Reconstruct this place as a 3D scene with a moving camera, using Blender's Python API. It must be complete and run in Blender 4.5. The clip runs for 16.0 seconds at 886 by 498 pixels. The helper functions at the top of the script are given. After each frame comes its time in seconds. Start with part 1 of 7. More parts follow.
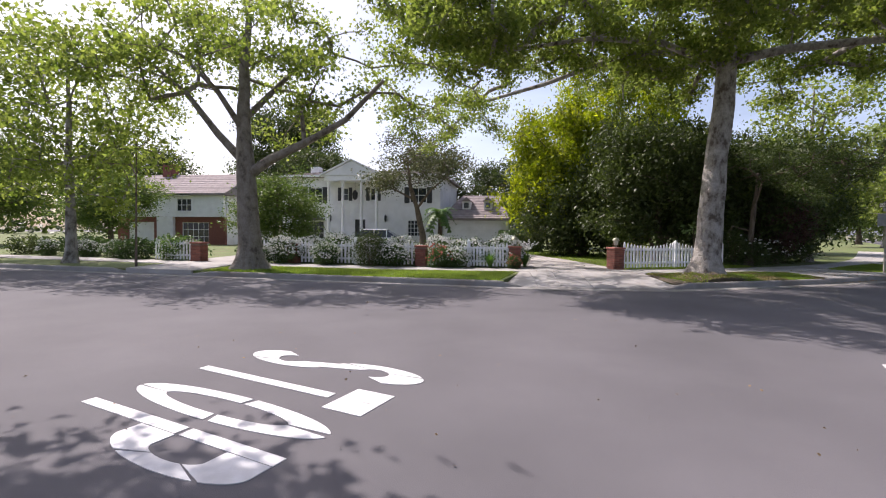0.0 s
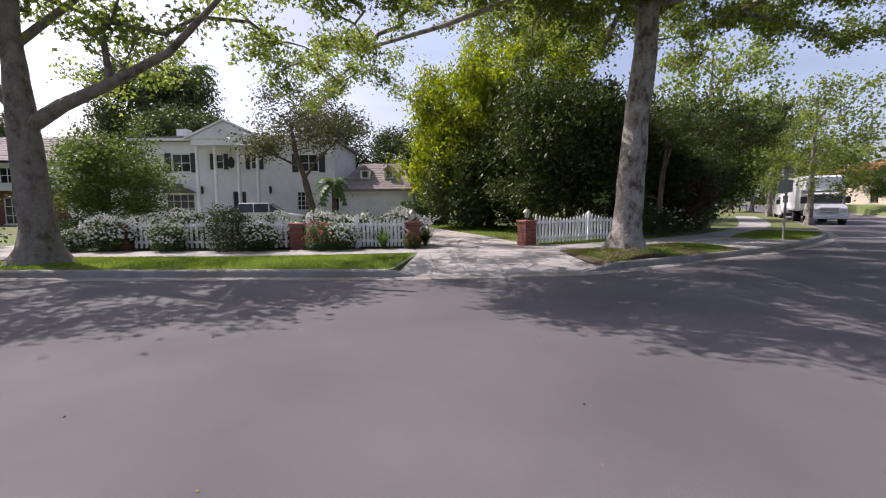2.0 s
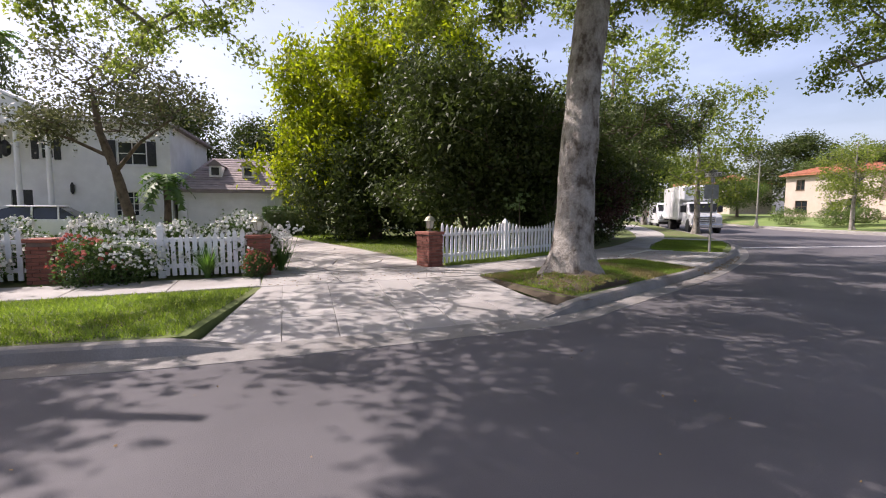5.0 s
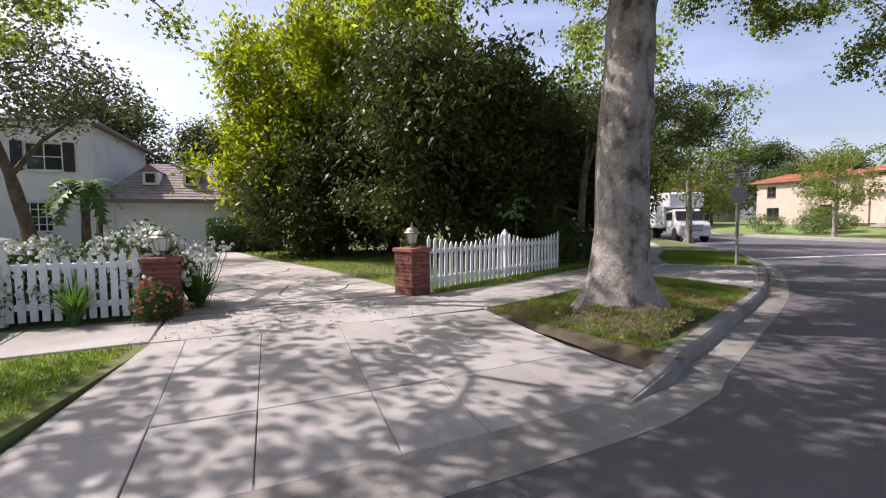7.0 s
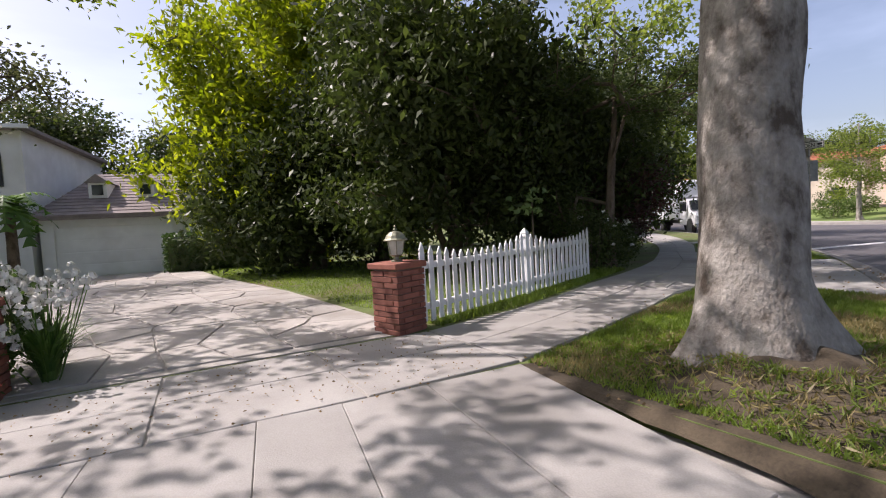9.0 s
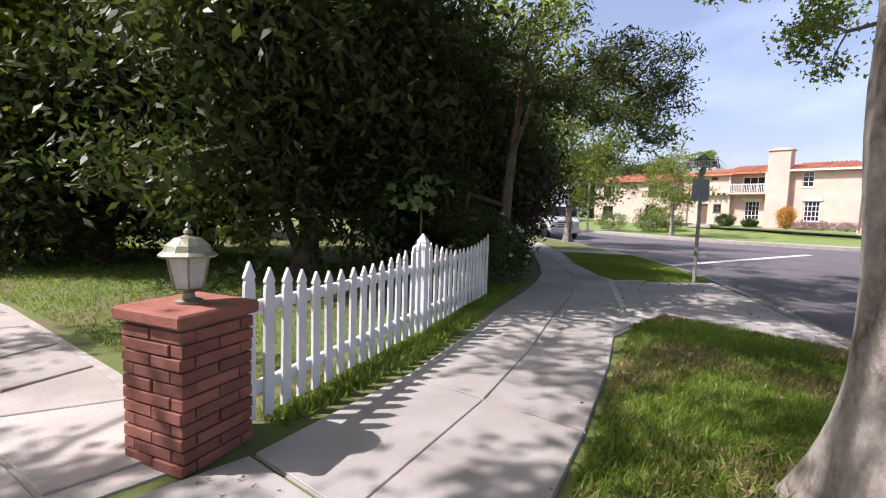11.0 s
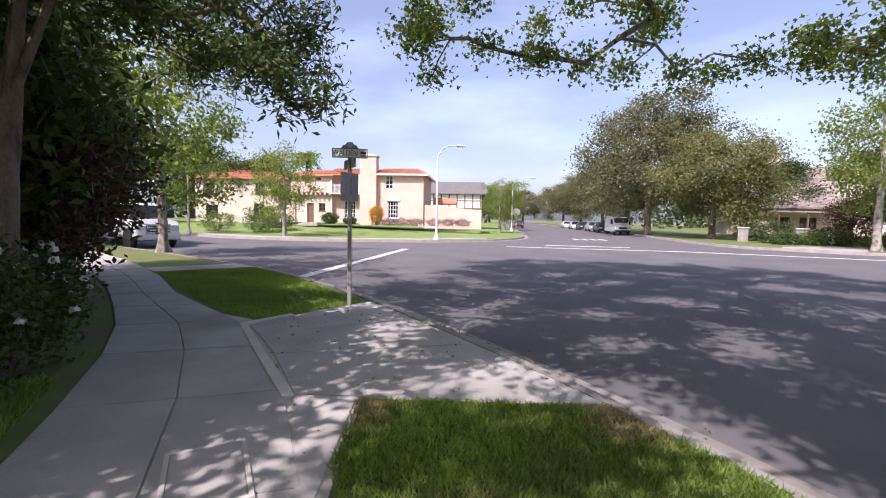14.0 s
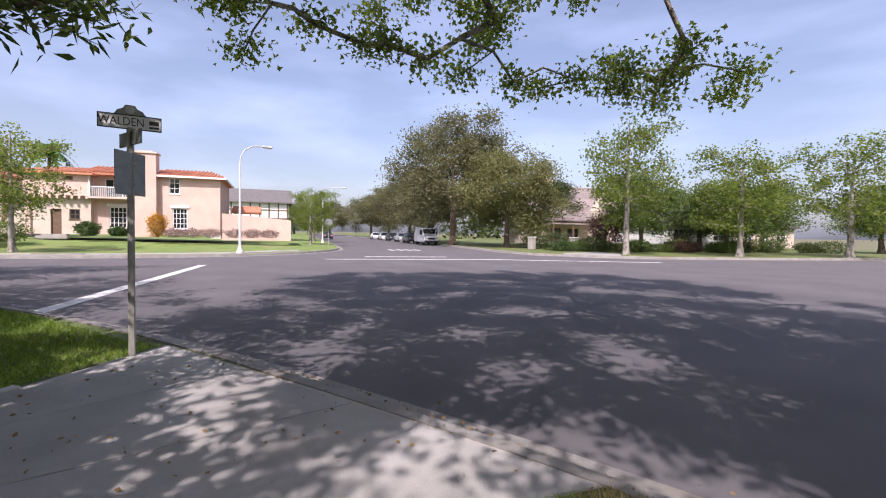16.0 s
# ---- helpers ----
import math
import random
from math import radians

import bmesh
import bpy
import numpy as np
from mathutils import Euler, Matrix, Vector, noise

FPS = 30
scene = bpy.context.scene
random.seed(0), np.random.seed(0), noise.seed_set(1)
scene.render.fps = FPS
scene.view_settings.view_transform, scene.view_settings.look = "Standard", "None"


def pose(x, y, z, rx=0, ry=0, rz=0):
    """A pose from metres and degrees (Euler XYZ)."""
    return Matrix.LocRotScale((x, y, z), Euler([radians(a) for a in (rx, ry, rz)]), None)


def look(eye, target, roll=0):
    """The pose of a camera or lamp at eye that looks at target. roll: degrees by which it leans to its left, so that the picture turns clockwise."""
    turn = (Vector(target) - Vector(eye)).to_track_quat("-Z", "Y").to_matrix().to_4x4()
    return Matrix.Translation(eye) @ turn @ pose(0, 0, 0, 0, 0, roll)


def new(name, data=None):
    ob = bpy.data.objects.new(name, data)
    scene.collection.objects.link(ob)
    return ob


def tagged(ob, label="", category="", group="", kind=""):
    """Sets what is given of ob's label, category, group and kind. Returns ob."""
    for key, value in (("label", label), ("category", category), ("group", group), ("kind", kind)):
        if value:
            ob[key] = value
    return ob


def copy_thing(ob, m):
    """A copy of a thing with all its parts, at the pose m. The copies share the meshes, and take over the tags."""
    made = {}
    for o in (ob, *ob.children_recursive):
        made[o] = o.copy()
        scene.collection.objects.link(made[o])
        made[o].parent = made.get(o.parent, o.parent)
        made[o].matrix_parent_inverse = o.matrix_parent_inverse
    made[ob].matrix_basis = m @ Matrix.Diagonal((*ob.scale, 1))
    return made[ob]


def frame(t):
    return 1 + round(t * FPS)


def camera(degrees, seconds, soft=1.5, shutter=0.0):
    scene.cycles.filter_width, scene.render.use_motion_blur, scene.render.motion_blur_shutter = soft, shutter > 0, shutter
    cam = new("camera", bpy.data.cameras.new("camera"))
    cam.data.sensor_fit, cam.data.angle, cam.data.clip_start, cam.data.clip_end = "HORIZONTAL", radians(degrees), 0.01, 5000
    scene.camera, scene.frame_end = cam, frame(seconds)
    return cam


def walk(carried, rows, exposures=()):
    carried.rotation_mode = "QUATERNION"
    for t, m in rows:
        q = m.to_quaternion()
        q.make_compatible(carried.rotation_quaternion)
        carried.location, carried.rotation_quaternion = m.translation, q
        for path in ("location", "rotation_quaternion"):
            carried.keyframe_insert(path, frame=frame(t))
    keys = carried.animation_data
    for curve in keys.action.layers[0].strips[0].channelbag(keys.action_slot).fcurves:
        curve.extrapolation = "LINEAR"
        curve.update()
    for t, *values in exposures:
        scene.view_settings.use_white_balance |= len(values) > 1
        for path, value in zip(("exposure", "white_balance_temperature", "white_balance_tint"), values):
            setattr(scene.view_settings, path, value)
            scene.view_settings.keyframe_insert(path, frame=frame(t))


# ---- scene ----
cam = camera(88.5, 16.0, soft=1.1)

EXPOSURE = 0.42
PATH = [
    (0, (2.515, 0.121, 1.603), (2.171, 2.089, 1.526), 0.6),
    (0.5, (2.549, 0.846, 1.636), (2.128, 2.801, 1.660), 0.4),
    (1, (2.668, 1.605, 1.654), (2.300, 3.571, 1.543), -0.1),
    (1.5, (2.713, 2.482, 1.738), (2.642, 4.467, 1.506), -2.0),
    (2, (2.877, 3.301, 1.673), (2.922, 5.290, 1.470), -0.3),
    (2.5, (3.027, 4.041, 1.608), (3.285, 6.015, 1.410), -2.3),
    (3, (3.105, 4.851, 1.602), (3.447, 6.807, 1.367), -1.5),
    (3.5, (3.147, 5.692, 1.564), (3.446, 7.658, 1.350), -1.8),
    (4, (3.163, 6.575, 1.534), (3.484, 8.529, 1.250), -4.8),
    (4.5, (3.270, 7.336, 1.589), (3.740, 9.266, 1.363), -1.0),
    (7, (3.834, 10.993, 1.534), (4.511, 12.871, 1.412), -0.4),
    (7.5, (4.048, 11.724, 1.488), (4.570, 13.643, 1.272), -0.0),
    (8, (4.188, 12.401, 1.472), (4.731, 14.322, 1.352), -0.7),
    (8.5, (4.328, 13.038, 1.474), (4.964, 14.932, 1.399), -3.7),
    (9, (4.740, 13.687, 1.479), (5.440, 15.557, 1.371), -3.2),
    (11.3, (5.891, 16.611, 1.634), (7.241, 18.079, 1.477), 1.2),
    (11.5, (6.069, 16.764, 1.643), (7.488, 18.170, 1.549), -0.1),
    (12, (6.665, 17.230, 1.693), (8.331, 18.330, 1.581), -0.9),
    (12.5, (7.042, 17.574, 1.737), (8.829, 18.458, 1.589), -0.4),
    (13, (7.497, 17.847, 1.731), (9.414, 18.411, 1.631), -1.9),
    (13.5, (8.115, 18.214, 1.717), (10.085, 18.555, 1.660), -1.1),
    (14, (8.685, 18.456, 1.730), (10.675, 18.592, 1.595), 1.0),
    (14.5, (9.082, 18.760, 1.687), (11.068, 18.562, 1.565), -1.0),
    (15, (9.497, 18.851, 1.685), (11.473, 18.560, 1.598), -0.9),
    (15.5, (9.989, 19.032, 1.657), (11.931, 18.560, 1.576), 1.2),
    (16, (10.427, 19.087, 1.630), (12.303, 18.397, 1.560), 0.9),
]
walk(cam, [(t, look(eye, target, roll)) for t, eye, target, roll in PATH], [(0, EXPOSURE - 0.04, 6600, 22), (1, EXPOSURE - 0.26, 6600, 23), (2, EXPOSURE - 0.22, 6600, 24), (4, EXPOSURE + 0.03, 6750, 24), (7, EXPOSURE - 0.02, 6700, 23), (8.5, EXPOSURE - 0.16, 6700, 22), (12, EXPOSURE + 0.2, 6500, 24), (14.5, EXPOSURE + 0.12, 6450, 26), (16, EXPOSURE - 0.06, 6500, 26)])

# ---- light ----
SUN_TO = Vector((-0.84, 0.54, 1.19)).normalized()   # towards the sun
world = bpy.data.worlds.new("sky")
scene.world = world
world.use_nodes = True
wn = world.node_tree.nodes
sky = wn.new("ShaderNodeTexSky")
sky.sky_type = "NISHITA"
sky.sun_disc = False
sky.sun_elevation = math.asin(SUN_TO.z)
sky.sun_rotation = math.atan2(SUN_TO.x, SUN_TO.y)
sky.dust_density = 3.0
sky.air_density = 1.0
# thin bright haze with faint streaks of cloud
wl = world.node_tree.links
wc = wn.new("ShaderNodeTexCoord")
wm = wn.new("ShaderNodeMapping")
wm.inputs["Scale"].default_value = (1.0, 1.6, 5.0)
wl.new(wc.outputs["Generated"], wm.inputs["Vector"])
wz = wn.new("ShaderNodeTexNoise")
wz.inputs["Scale"].default_value, wz.inputs["Detail"].default_value = 2.2, 7
wl.new(wm.outputs[0], wz.inputs["Vector"])
wr = wn.new("ShaderNodeMapRange")
wr.inputs[1].default_value, wr.inputs[2].default_value = 0.42, 0.75
wr.inputs[3].default_value, wr.inputs[4].default_value = 0.35, 1.0
wl.new(wz.outputs["Fac"], wr.inputs[0])
wx = wn.new("ShaderNodeMix")
wx.data_type, wx.blend_type = "RGBA", "ADD"
wx.inputs["B"].default_value = (1.7, 1.95, 2.55, 1)
wl.new(wr.outputs[0], wx.inputs["Factor"])
wl.new(sky.outputs[0], wx.inputs["A"])
wl.new(wx.outputs["Result"], wn["Background"].inputs[0])
wn["Background"].inputs[1].default_value = 0.13
sun = new("sun", bpy.data.lights.new("sun", "SUN"))
sun.data.energy = 5.0
sun.data.angle = radians(0.47)
sun.data.color = (1.0, 0.97, 0.93)
sun.matrix_world = look(SUN_TO * 60, (0, 0, 0))

RNG = np.random.default_rng(7)


# ---- materials ----
def material(name):
    m = bpy.data.materials.new(name)
    m.use_nodes = True
    t = m.node_tree
    return m, t, t.nodes["Principled BSDF"]


def surface(name, c1, c2, scale=3.0, rough=0.8, bump=0.2, fine=40.0, metal=0.0, vary=0.12, stain=None, spec=0.5, coat=0.0):
    """Two scales of noise between two colours, stains, fine bump, and a shift of value from piece to piece."""
    m, t, b = material(name)
    n, l = t.nodes, t.links
    co = n.new("ShaderNodeTexCoord")
    geo = n.new("ShaderNodeNewGeometry")
    a = n.new("ShaderNodeTexNoise")
    a.inputs["Scale"].default_value, a.inputs["Detail"].default_value = scale, 6
    l.new(geo.outputs["Position"], a.inputs["Vector"])
    f = n.new("ShaderNodeTexNoise")
    f.inputs["Scale"].default_value, f.inputs["Detail"].default_value = fine, 4
    l.new(geo.outputs["Position"], f.inputs["Vector"])
    add = n.new("ShaderNodeMath"); add.operation = "MULTIPLY_ADD"
    l.new(f.outputs["Fac"], add.inputs[0]); add.inputs[1].default_value = 0.55
    l.new(a.outputs["Fac"], add.inputs[2])
    ramp = n.new("ShaderNodeMapRange")
    ramp.inputs[1].default_value, ramp.inputs[2].default_value = 0.5, 1.05
    l.new(add.outputs[0], ramp.inputs[0])
    mix = n.new("ShaderNodeMix"); mix.data_type = "RGBA"
    mix.inputs["A"].default_value, mix.inputs["B"].default_value = (*c1, 1), (*c2, 1)
    l.new(ramp.outputs[0], mix.inputs["Factor"])
    out = mix.outputs["Result"]
    if stain:
        s = n.new("ShaderNodeTexNoise")
        s.inputs["Scale"].default_value, s.inputs["Detail"].default_value = scale * 0.27, 5
        l.new(geo.outputs["Position"], s.inputs["Vector"])
        sr = n.new("ShaderNodeMapRange")
        sr.inputs[1].default_value, sr.inputs[2].default_value = 0.52, 0.72
        l.new(s.outputs["Fac"], sr.inputs[0])
        m2 = n.new("ShaderNodeMix"); m2.data_type = "RGBA"
        l.new(sr.outputs[0], m2.inputs["Factor"])
        l.new(out, m2.inputs["A"]); m2.inputs["B"].default_value = (*stain, 1)
        out = m2.outputs["Result"]
    info = n.new("ShaderNodeObjectInfo")
    vr = n.new("ShaderNodeMapRange")
    vr.inputs[3].default_value, vr.inputs[4].default_value = 1 - vary, 1 + vary
    l.new(info.outputs["Random"], vr.inputs[0])
    hsv = n.new("ShaderNodeHueSaturation")
    l.new(vr.outputs[0], hsv.inputs["Value"]); l.new(out, hsv.inputs["Color"])
    l.new(hsv.outputs[0], b.inputs["Base Color"])
    b.inputs["Roughness"].default_value, b.inputs["Metallic"].default_value = rough, metal
    b.inputs["Specular IOR Level"].default_value = spec
    b.inputs["Coat Weight"].default_value = coat
    if bump:
        bu = n.new("ShaderNodeBump")
        bu.inputs["Strength"].default_value, bu.inputs["Distance"].default_value = bump, 0.02
        l.new(add.outputs[0], bu.inputs["Height"]); l.new(bu.outputs[0], b.inputs["Normal"])
    return m


def leafy(name, c1, c2, glow=0.35, rough=0.5):
    """Leaves: each one its own tone, with light coming through."""
    m, t, b = material(name)
    n, l = t.nodes, t.links
    geo = n.new("ShaderNodeNewGeometry")
    mix = n.new("ShaderNodeMix"); mix.data_type = "RGBA"
    mix.inputs["A"].default_value, mix.inputs["B"].default_value = (*c1, 1), (*c2, 1)
    l.new(geo.outputs["Random Per Island"], mix.inputs["Factor"])
    no = n.new("ShaderNodeTexNoise"); no.inputs["Scale"].default_value = 0.6
    l.new(geo.outputs["Position"], no.inputs["Vector"])
    vr = n.new("ShaderNodeMapRange"); vr.inputs[1].default_value, vr.inputs[2].default_value = 0.3, 0.7
    vr.inputs[3].default_value, vr.inputs[4].default_value = 0.72, 1.25
    l.new(no.outputs["Fac"], vr.inputs[0])
    hsv = n.new("ShaderNodeHueSaturation")
    l.new(vr.outputs[0], hsv.inputs["Value"]); l.new(mix.outputs["Result"], hsv.inputs["Color"])
    l.new(hsv.outputs[0], b.inputs["Base Color"])
    b.inputs["Roughness"].default_value = rough
    b.inputs["Specular IOR Level"].default_value = 0.35
    tr = n.new("ShaderNodeBsdfTranslucent")
    h2 = n.new("ShaderNodeHueSaturation"); h2.inputs["Saturation"].default_value, h2.inputs["Value"].default_value = 1.15, 1.9
    l.new(hsv.outputs[0], h2.inputs["Color"]); l.new(h2.outputs[0], tr.inputs["Color"])
    ms = n.new("ShaderNodeMixShader"); ms.inputs[0].default_value = glow
    l.new(b.outputs[0], ms.inputs[1]); l.new(tr.outputs[0], ms.inputs[2])
    l.new(ms.outputs[0], n["Material Output"].inputs["Surface"])
    return m


def bark_material(name, pale, dark, patch):
    """Plane-tree bark: pale plates, grey-brown flakes, vertical streaks."""
    m, t, b = material(name)
    n, l = t.nodes, t.links
    geo = n.new("ShaderNodeNewGeometry")
    mp = n.new("ShaderNodeMapping"); mp.inputs["Scale"].default_value = (1, 1, 0.7)
    l.new(geo.outputs["Position"], mp.inputs["Vector"])
    v = n.new("ShaderNodeTexNoise"); v.inputs["Scale"].default_value, v.inputs["Detail"].default_value = patch, 7
    v.inputs["Roughness"].default_value = 0.62
    l.new(mp.outputs[0], v.inputs["Vector"])
    r = n.new("ShaderNodeValToRGB")
    r.color_ramp.elements[0].position, r.color_ramp.elements[0].color = 0.36, (*dark, 1)
    r.color_ramp.elements[1].position, r.color_ramp.elements[1].color = 0.62, (*pale, 1)
    e = r.color_ramp.elements.new(0.47); e.color = (*[0.55 * (p + d) for p, d in zip(pale, dark)], 1)
    l.new(v.outputs["Fac"], r.inputs[0])
    f = n.new("ShaderNodeTexNoise"); f.inputs["Scale"].default_value, f.inputs["Detail"].default_value = 30, 5
    l.new(mp.outputs[0], f.inputs["Vector"])
    mul = n.new("ShaderNodeMix"); mul.data_type = "RGBA"; mul.blend_type = "MULTIPLY"
    mul.inputs["Factor"].default_value = 0.55
    l.new(r.outputs[0], mul.inputs["A"]); l.new(f.outputs["Fac"], mul.inputs["B"])
    h = n.new("ShaderNodeHueSaturation"); h.inputs["Value"].default_value = 1.35
    l.new(mul.outputs["Result"], h.inputs["Color"]); l.new(h.outputs[0], b.inputs["Base Color"])
    b.inputs["Roughness"].default_value = 0.88
    ad = n.new("ShaderNodeMath"); ad.operation = "MULTIPLY_ADD"; ad.inputs[1].default_value = 0.35
    l.new(f.outputs["Fac"], ad.inputs[0]); l.new(v.outputs["Fac"], ad.inputs[2])
    bu = n.new("ShaderNodeBump"); bu.inputs["Strength"].default_value, bu.inputs["Distance"].default_value = 0.9, 0.06
    l.new(ad.outputs[0], bu.inputs["Height"]); l.new(bu.outputs[0], b.inputs["Normal"])
    return m


def glass_material(name, tint=(0.02, 0.025, 0.03), rough=0.05):
    m, t, b = material(name)
    b.inputs["Base Color"].default_value = (*tint, 1)
    b.inputs["Roughness"].default_value = rough
    b.inputs["Specular IOR Level"].default_value = 0.8
    return m


ASPHALT = surface("asphalt", (0.080, 0.075, 0.078), (0.130, 0.122, 0.126), 0.5, 0.9, 0.45, 140, stain=(0.110, 0.103, 0.106), vary=0)
GROUND = surface("dry_ground", (0.10, 0.11, 0.05), (0.18, 0.16, 0.09), 0.3, 0.95, 0.2, 8, vary=0)
CONCRETE = surface("sidewalk_concrete", (0.285, 0.268, 0.25), (0.40, 0.382, 0.36), 1.6, 0.88, 0.25, 90, stain=(0.23, 0.213, 0.195), vary=0.06)
PALE = surface("pale_concrete", (0.42, 0.40, 0.37), (0.54, 0.52, 0.48), 3.0, 0.88, 0.25, 80, stain=(0.36, 0.34, 0.31), vary=0.0)
KERB = surface("kerb_concrete", (0.17, 0.158, 0.144), (0.28, 0.266, 0.246), 2.2, 0.9, 0.3, 60, stain=(0.18, 0.155, 0.13), vary=0.0)
FLAG = surface("flagstone", (0.29, 0.268, 0.243), (0.45, 0.422, 0.39), 1.8, 0.85, 0.3, 50, stain=(0.27, 0.235, 0.205), vary=0.14)
MORTAR = surface("mortar", (0.30, 0.28, 0.25), (0.42, 0.39, 0.36), 5, 0.95, 0.3, 90, vary=0)
SOIL = surface("lawn_soil", (0.075, 0.11, 0.025), (0.14, 0.17, 0.05), 2.0, 0.95, 0.5, 40, stain=(0.13, 0.095, 0.055), vary=0)
BARE = surface("bare_earth", (0.042, 0.032, 0.021), (0.10, 0.076, 0.048), 4.0, 0.95, 0.6, 50, vary=0)
PAINT = surface("road_paint", (0.50, 0.49, 0.475), (0.70, 0.69, 0.67), 6, 0.75, 0.2, 120, stain=(0.42, 0.41, 0.395), vary=0)
BRICK_MORTAR = surface("brick_mortar", (0.15, 0.105, 0.085), (0.24, 0.18, 0.15), 6, 0.95, 0.3, 90, vary=0)
BRICK = surface("red_brick", (0.175, 0.060, 0.043), (0.29, 0.11, 0.076), 9, 0.85, 0.4, 80, vary=0.25)
WHITE = surface("white_paint", (0.72, 0.72, 0.71), (0.82, 0.82, 0.81), 2.5, 0.55, 0.06, 60, stain=(0.66, 0.65, 0.62), vary=0.04)
FENCEPAINT = surface("fence_paint", (0.70, 0.71, 0.73), (0.84, 0.84, 0.85), 5, 0.6, 0.15, 90, stain=(0.60, 0.59, 0.56), vary=0.05)
STUCCO_PINK = surface("pink_stucco", (0.60, 0.42, 0.345), (0.70, 0.52, 0.44), 1.2, 0.9, 0.25, 50, stain=(0.57, 0.41, 0.34), vary=0.03)
STUCCO_CREAM = surface("cream_stucco", (0.50, 0.42, 0.34), (0.60, 0.515, 0.43), 1.2, 0.9, 0.25, 50, vary=0.03)
ROOF_RED = surface("clay_tile", (0.38, 0.13, 0.07), (0.55, 0.24, 0.14), 3, 0.85, 0.3, 30, vary=0.18)
ROOF_GREY = surface("grey_shingle", (0.17, 0.14, 0.13), (0.29, 0.245, 0.23), 3, 0.9, 0.4, 30, vary=0.15)
ROOF_DARK = surface("dark_shingle", (0.09, 0.085, 0.085), (0.17, 0.155, 0.15), 3, 0.9, 0.4, 30, vary=0.12)
SHUTTER = surface("black_shutter_paint", (0.02, 0.022, 0.025), (0.04, 0.042, 0.046), 6, 0.5, 0.1, 40, vary=0.1)
WOOD = surface("dark_wood", (0.10, 0.06, 0.035), (0.18, 0.115, 0.07), 5, 0.7, 0.3, 50)
GLASS = glass_material("window_glass")
LAMPGLASS = surface("ribbed_lamp_glass", (0.50, 0.52, 0.44), (0.66, 0.67, 0.58), 12, 0.25, 0.15, 60)
BRONZE = surface("verdigris_bronze", (0.20, 0.19, 0.13), (0.36, 0.37, 0.29), 14, 0.5, 0.25, 80, metal=0.6)
STEEL = surface("galvanised_steel", (0.30, 0.30, 0.29), (0.44, 0.44, 0.42), 10, 0.5, 0.15, 60, metal=0.7)
POLEPAINT = surface("weathered_pole_paint", (0.24, 0.23, 0.19), (0.36, 0.34, 0.29), 8, 0.7, 0.25, 60)
LAMPCONC = surface("pale_lamp_pole", (0.50, 0.49, 0.46), (0.62, 0.61, 0.58), 4, 0.7, 0.15, 50)
CARWHITE = surface("white_car_paint", (0.72, 0.73, 0.75), (0.80, 0.81, 0.83), 1, 0.25, 0.0, 20, coat=0.6, vary=0.03)
CARDARK = surface("dark_car_paint", (0.03, 0.032, 0.04), (0.05, 0.052, 0.06), 1, 0.25, 0.0, 20, coat=0.6)
CARGREY = surface("silver_car_paint", (0.38, 0.39, 0.41), (0.46, 0.47, 0.49), 1, 0.3, 0.0, 20, coat=0.6)
RUBBER = surface("tyre_rubber", (0.012, 0.012, 0.013), (0.03, 0.03, 0.03), 8, 0.85, 0.2, 50)
BLACKPLASTIC = surface("black_plastic", (0.015, 0.015, 0.017), (0.03, 0.03, 0.033), 8, 0.45, 0.05, 50)
CHROME = surface("chrome_trim", (0.55, 0.56, 0.58), (0.66, 0.67, 0.69), 8, 0.2, 0.02, 50, metal=1.0)
LIGHTGLASS = surface("headlight_lens", (0.5, 0.52, 0.55), (0.6, 0.62, 0.65), 8, 0.1, 0.0, 50)
SIGNWHITE = surface("sign_white", (0.62, 0.62, 0.60), (0.72, 0.72, 0.70), 9, 0.5, 0.05, 60)
SIGNDARK = surface("sign_back_metal", (0.17, 0.175, 0.17), (0.27, 0.275, 0.265), 9, 0.5, 0.1, 60, metal=0.4)
INK = surface("sign_black_ink", (0.015, 0.015, 0.015), (0.03, 0.03, 0.03), 9, 0.5, 0.0, 60)
PETAL = surface("white_petals", (0.72, 0.71, 0.66), (0.85, 0.84, 0.80), 9, 0.7, 0.0, 60, vary=0.03)
CORAL = surface("coral_petals", (0.55, 0.10, 0.08), (0.75, 0.25, 0.18), 9, 0.7, 0.0, 60)
LITTER = surface("dry_leaf_litter", (0.20, 0.12, 0.05), (0.36, 0.24, 0.11), 9, 0.9, 0.0, 60)
BARK = bark_material("plane_bark", (0.35, 0.325, 0.29), (0.085, 0.066, 0.05), 4.2)
BARK_DARK = bark_material("dark_plane_bark", (0.24, 0.21, 0.17), (0.09, 0.07, 0.05), 4.0)
BARK_BROWN = bark_material("brown_bark", (0.16, 0.12, 0.09), (0.07, 0.05, 0.035), 5.0)
LEAF_PLANE = leafy("plane_leaves", (0.095, 0.136, 0.03), (0.20, 0.235, 0.065), 0.58)
LEAF_LIME = leafy("lime_willow_leaves", (0.12, 0.165, 0.022), (0.26, 0.29, 0.045), 0.58)
LEAF_DARK = leafy("dark_laurel_leaves", (0.030, 0.047, 0.012), (0.078, 0.104, 0.029), 0.24, 0.5)
LEAF_MID = leafy("mid_green_leaves", (0.05, 0.082, 0.02), (0.115, 0.15, 0.042), 0.42)
LEAF_GLOSS = leafy("glossy_green_leaves", (0.036, 0.060, 0.016), (0.096, 0.128, 0.037), 0.28)
LEAF_FIG = leafy("pale_fig_leaves", (0.10, 0.155, 0.06), (0.19, 0.25, 0.10), 0.35)
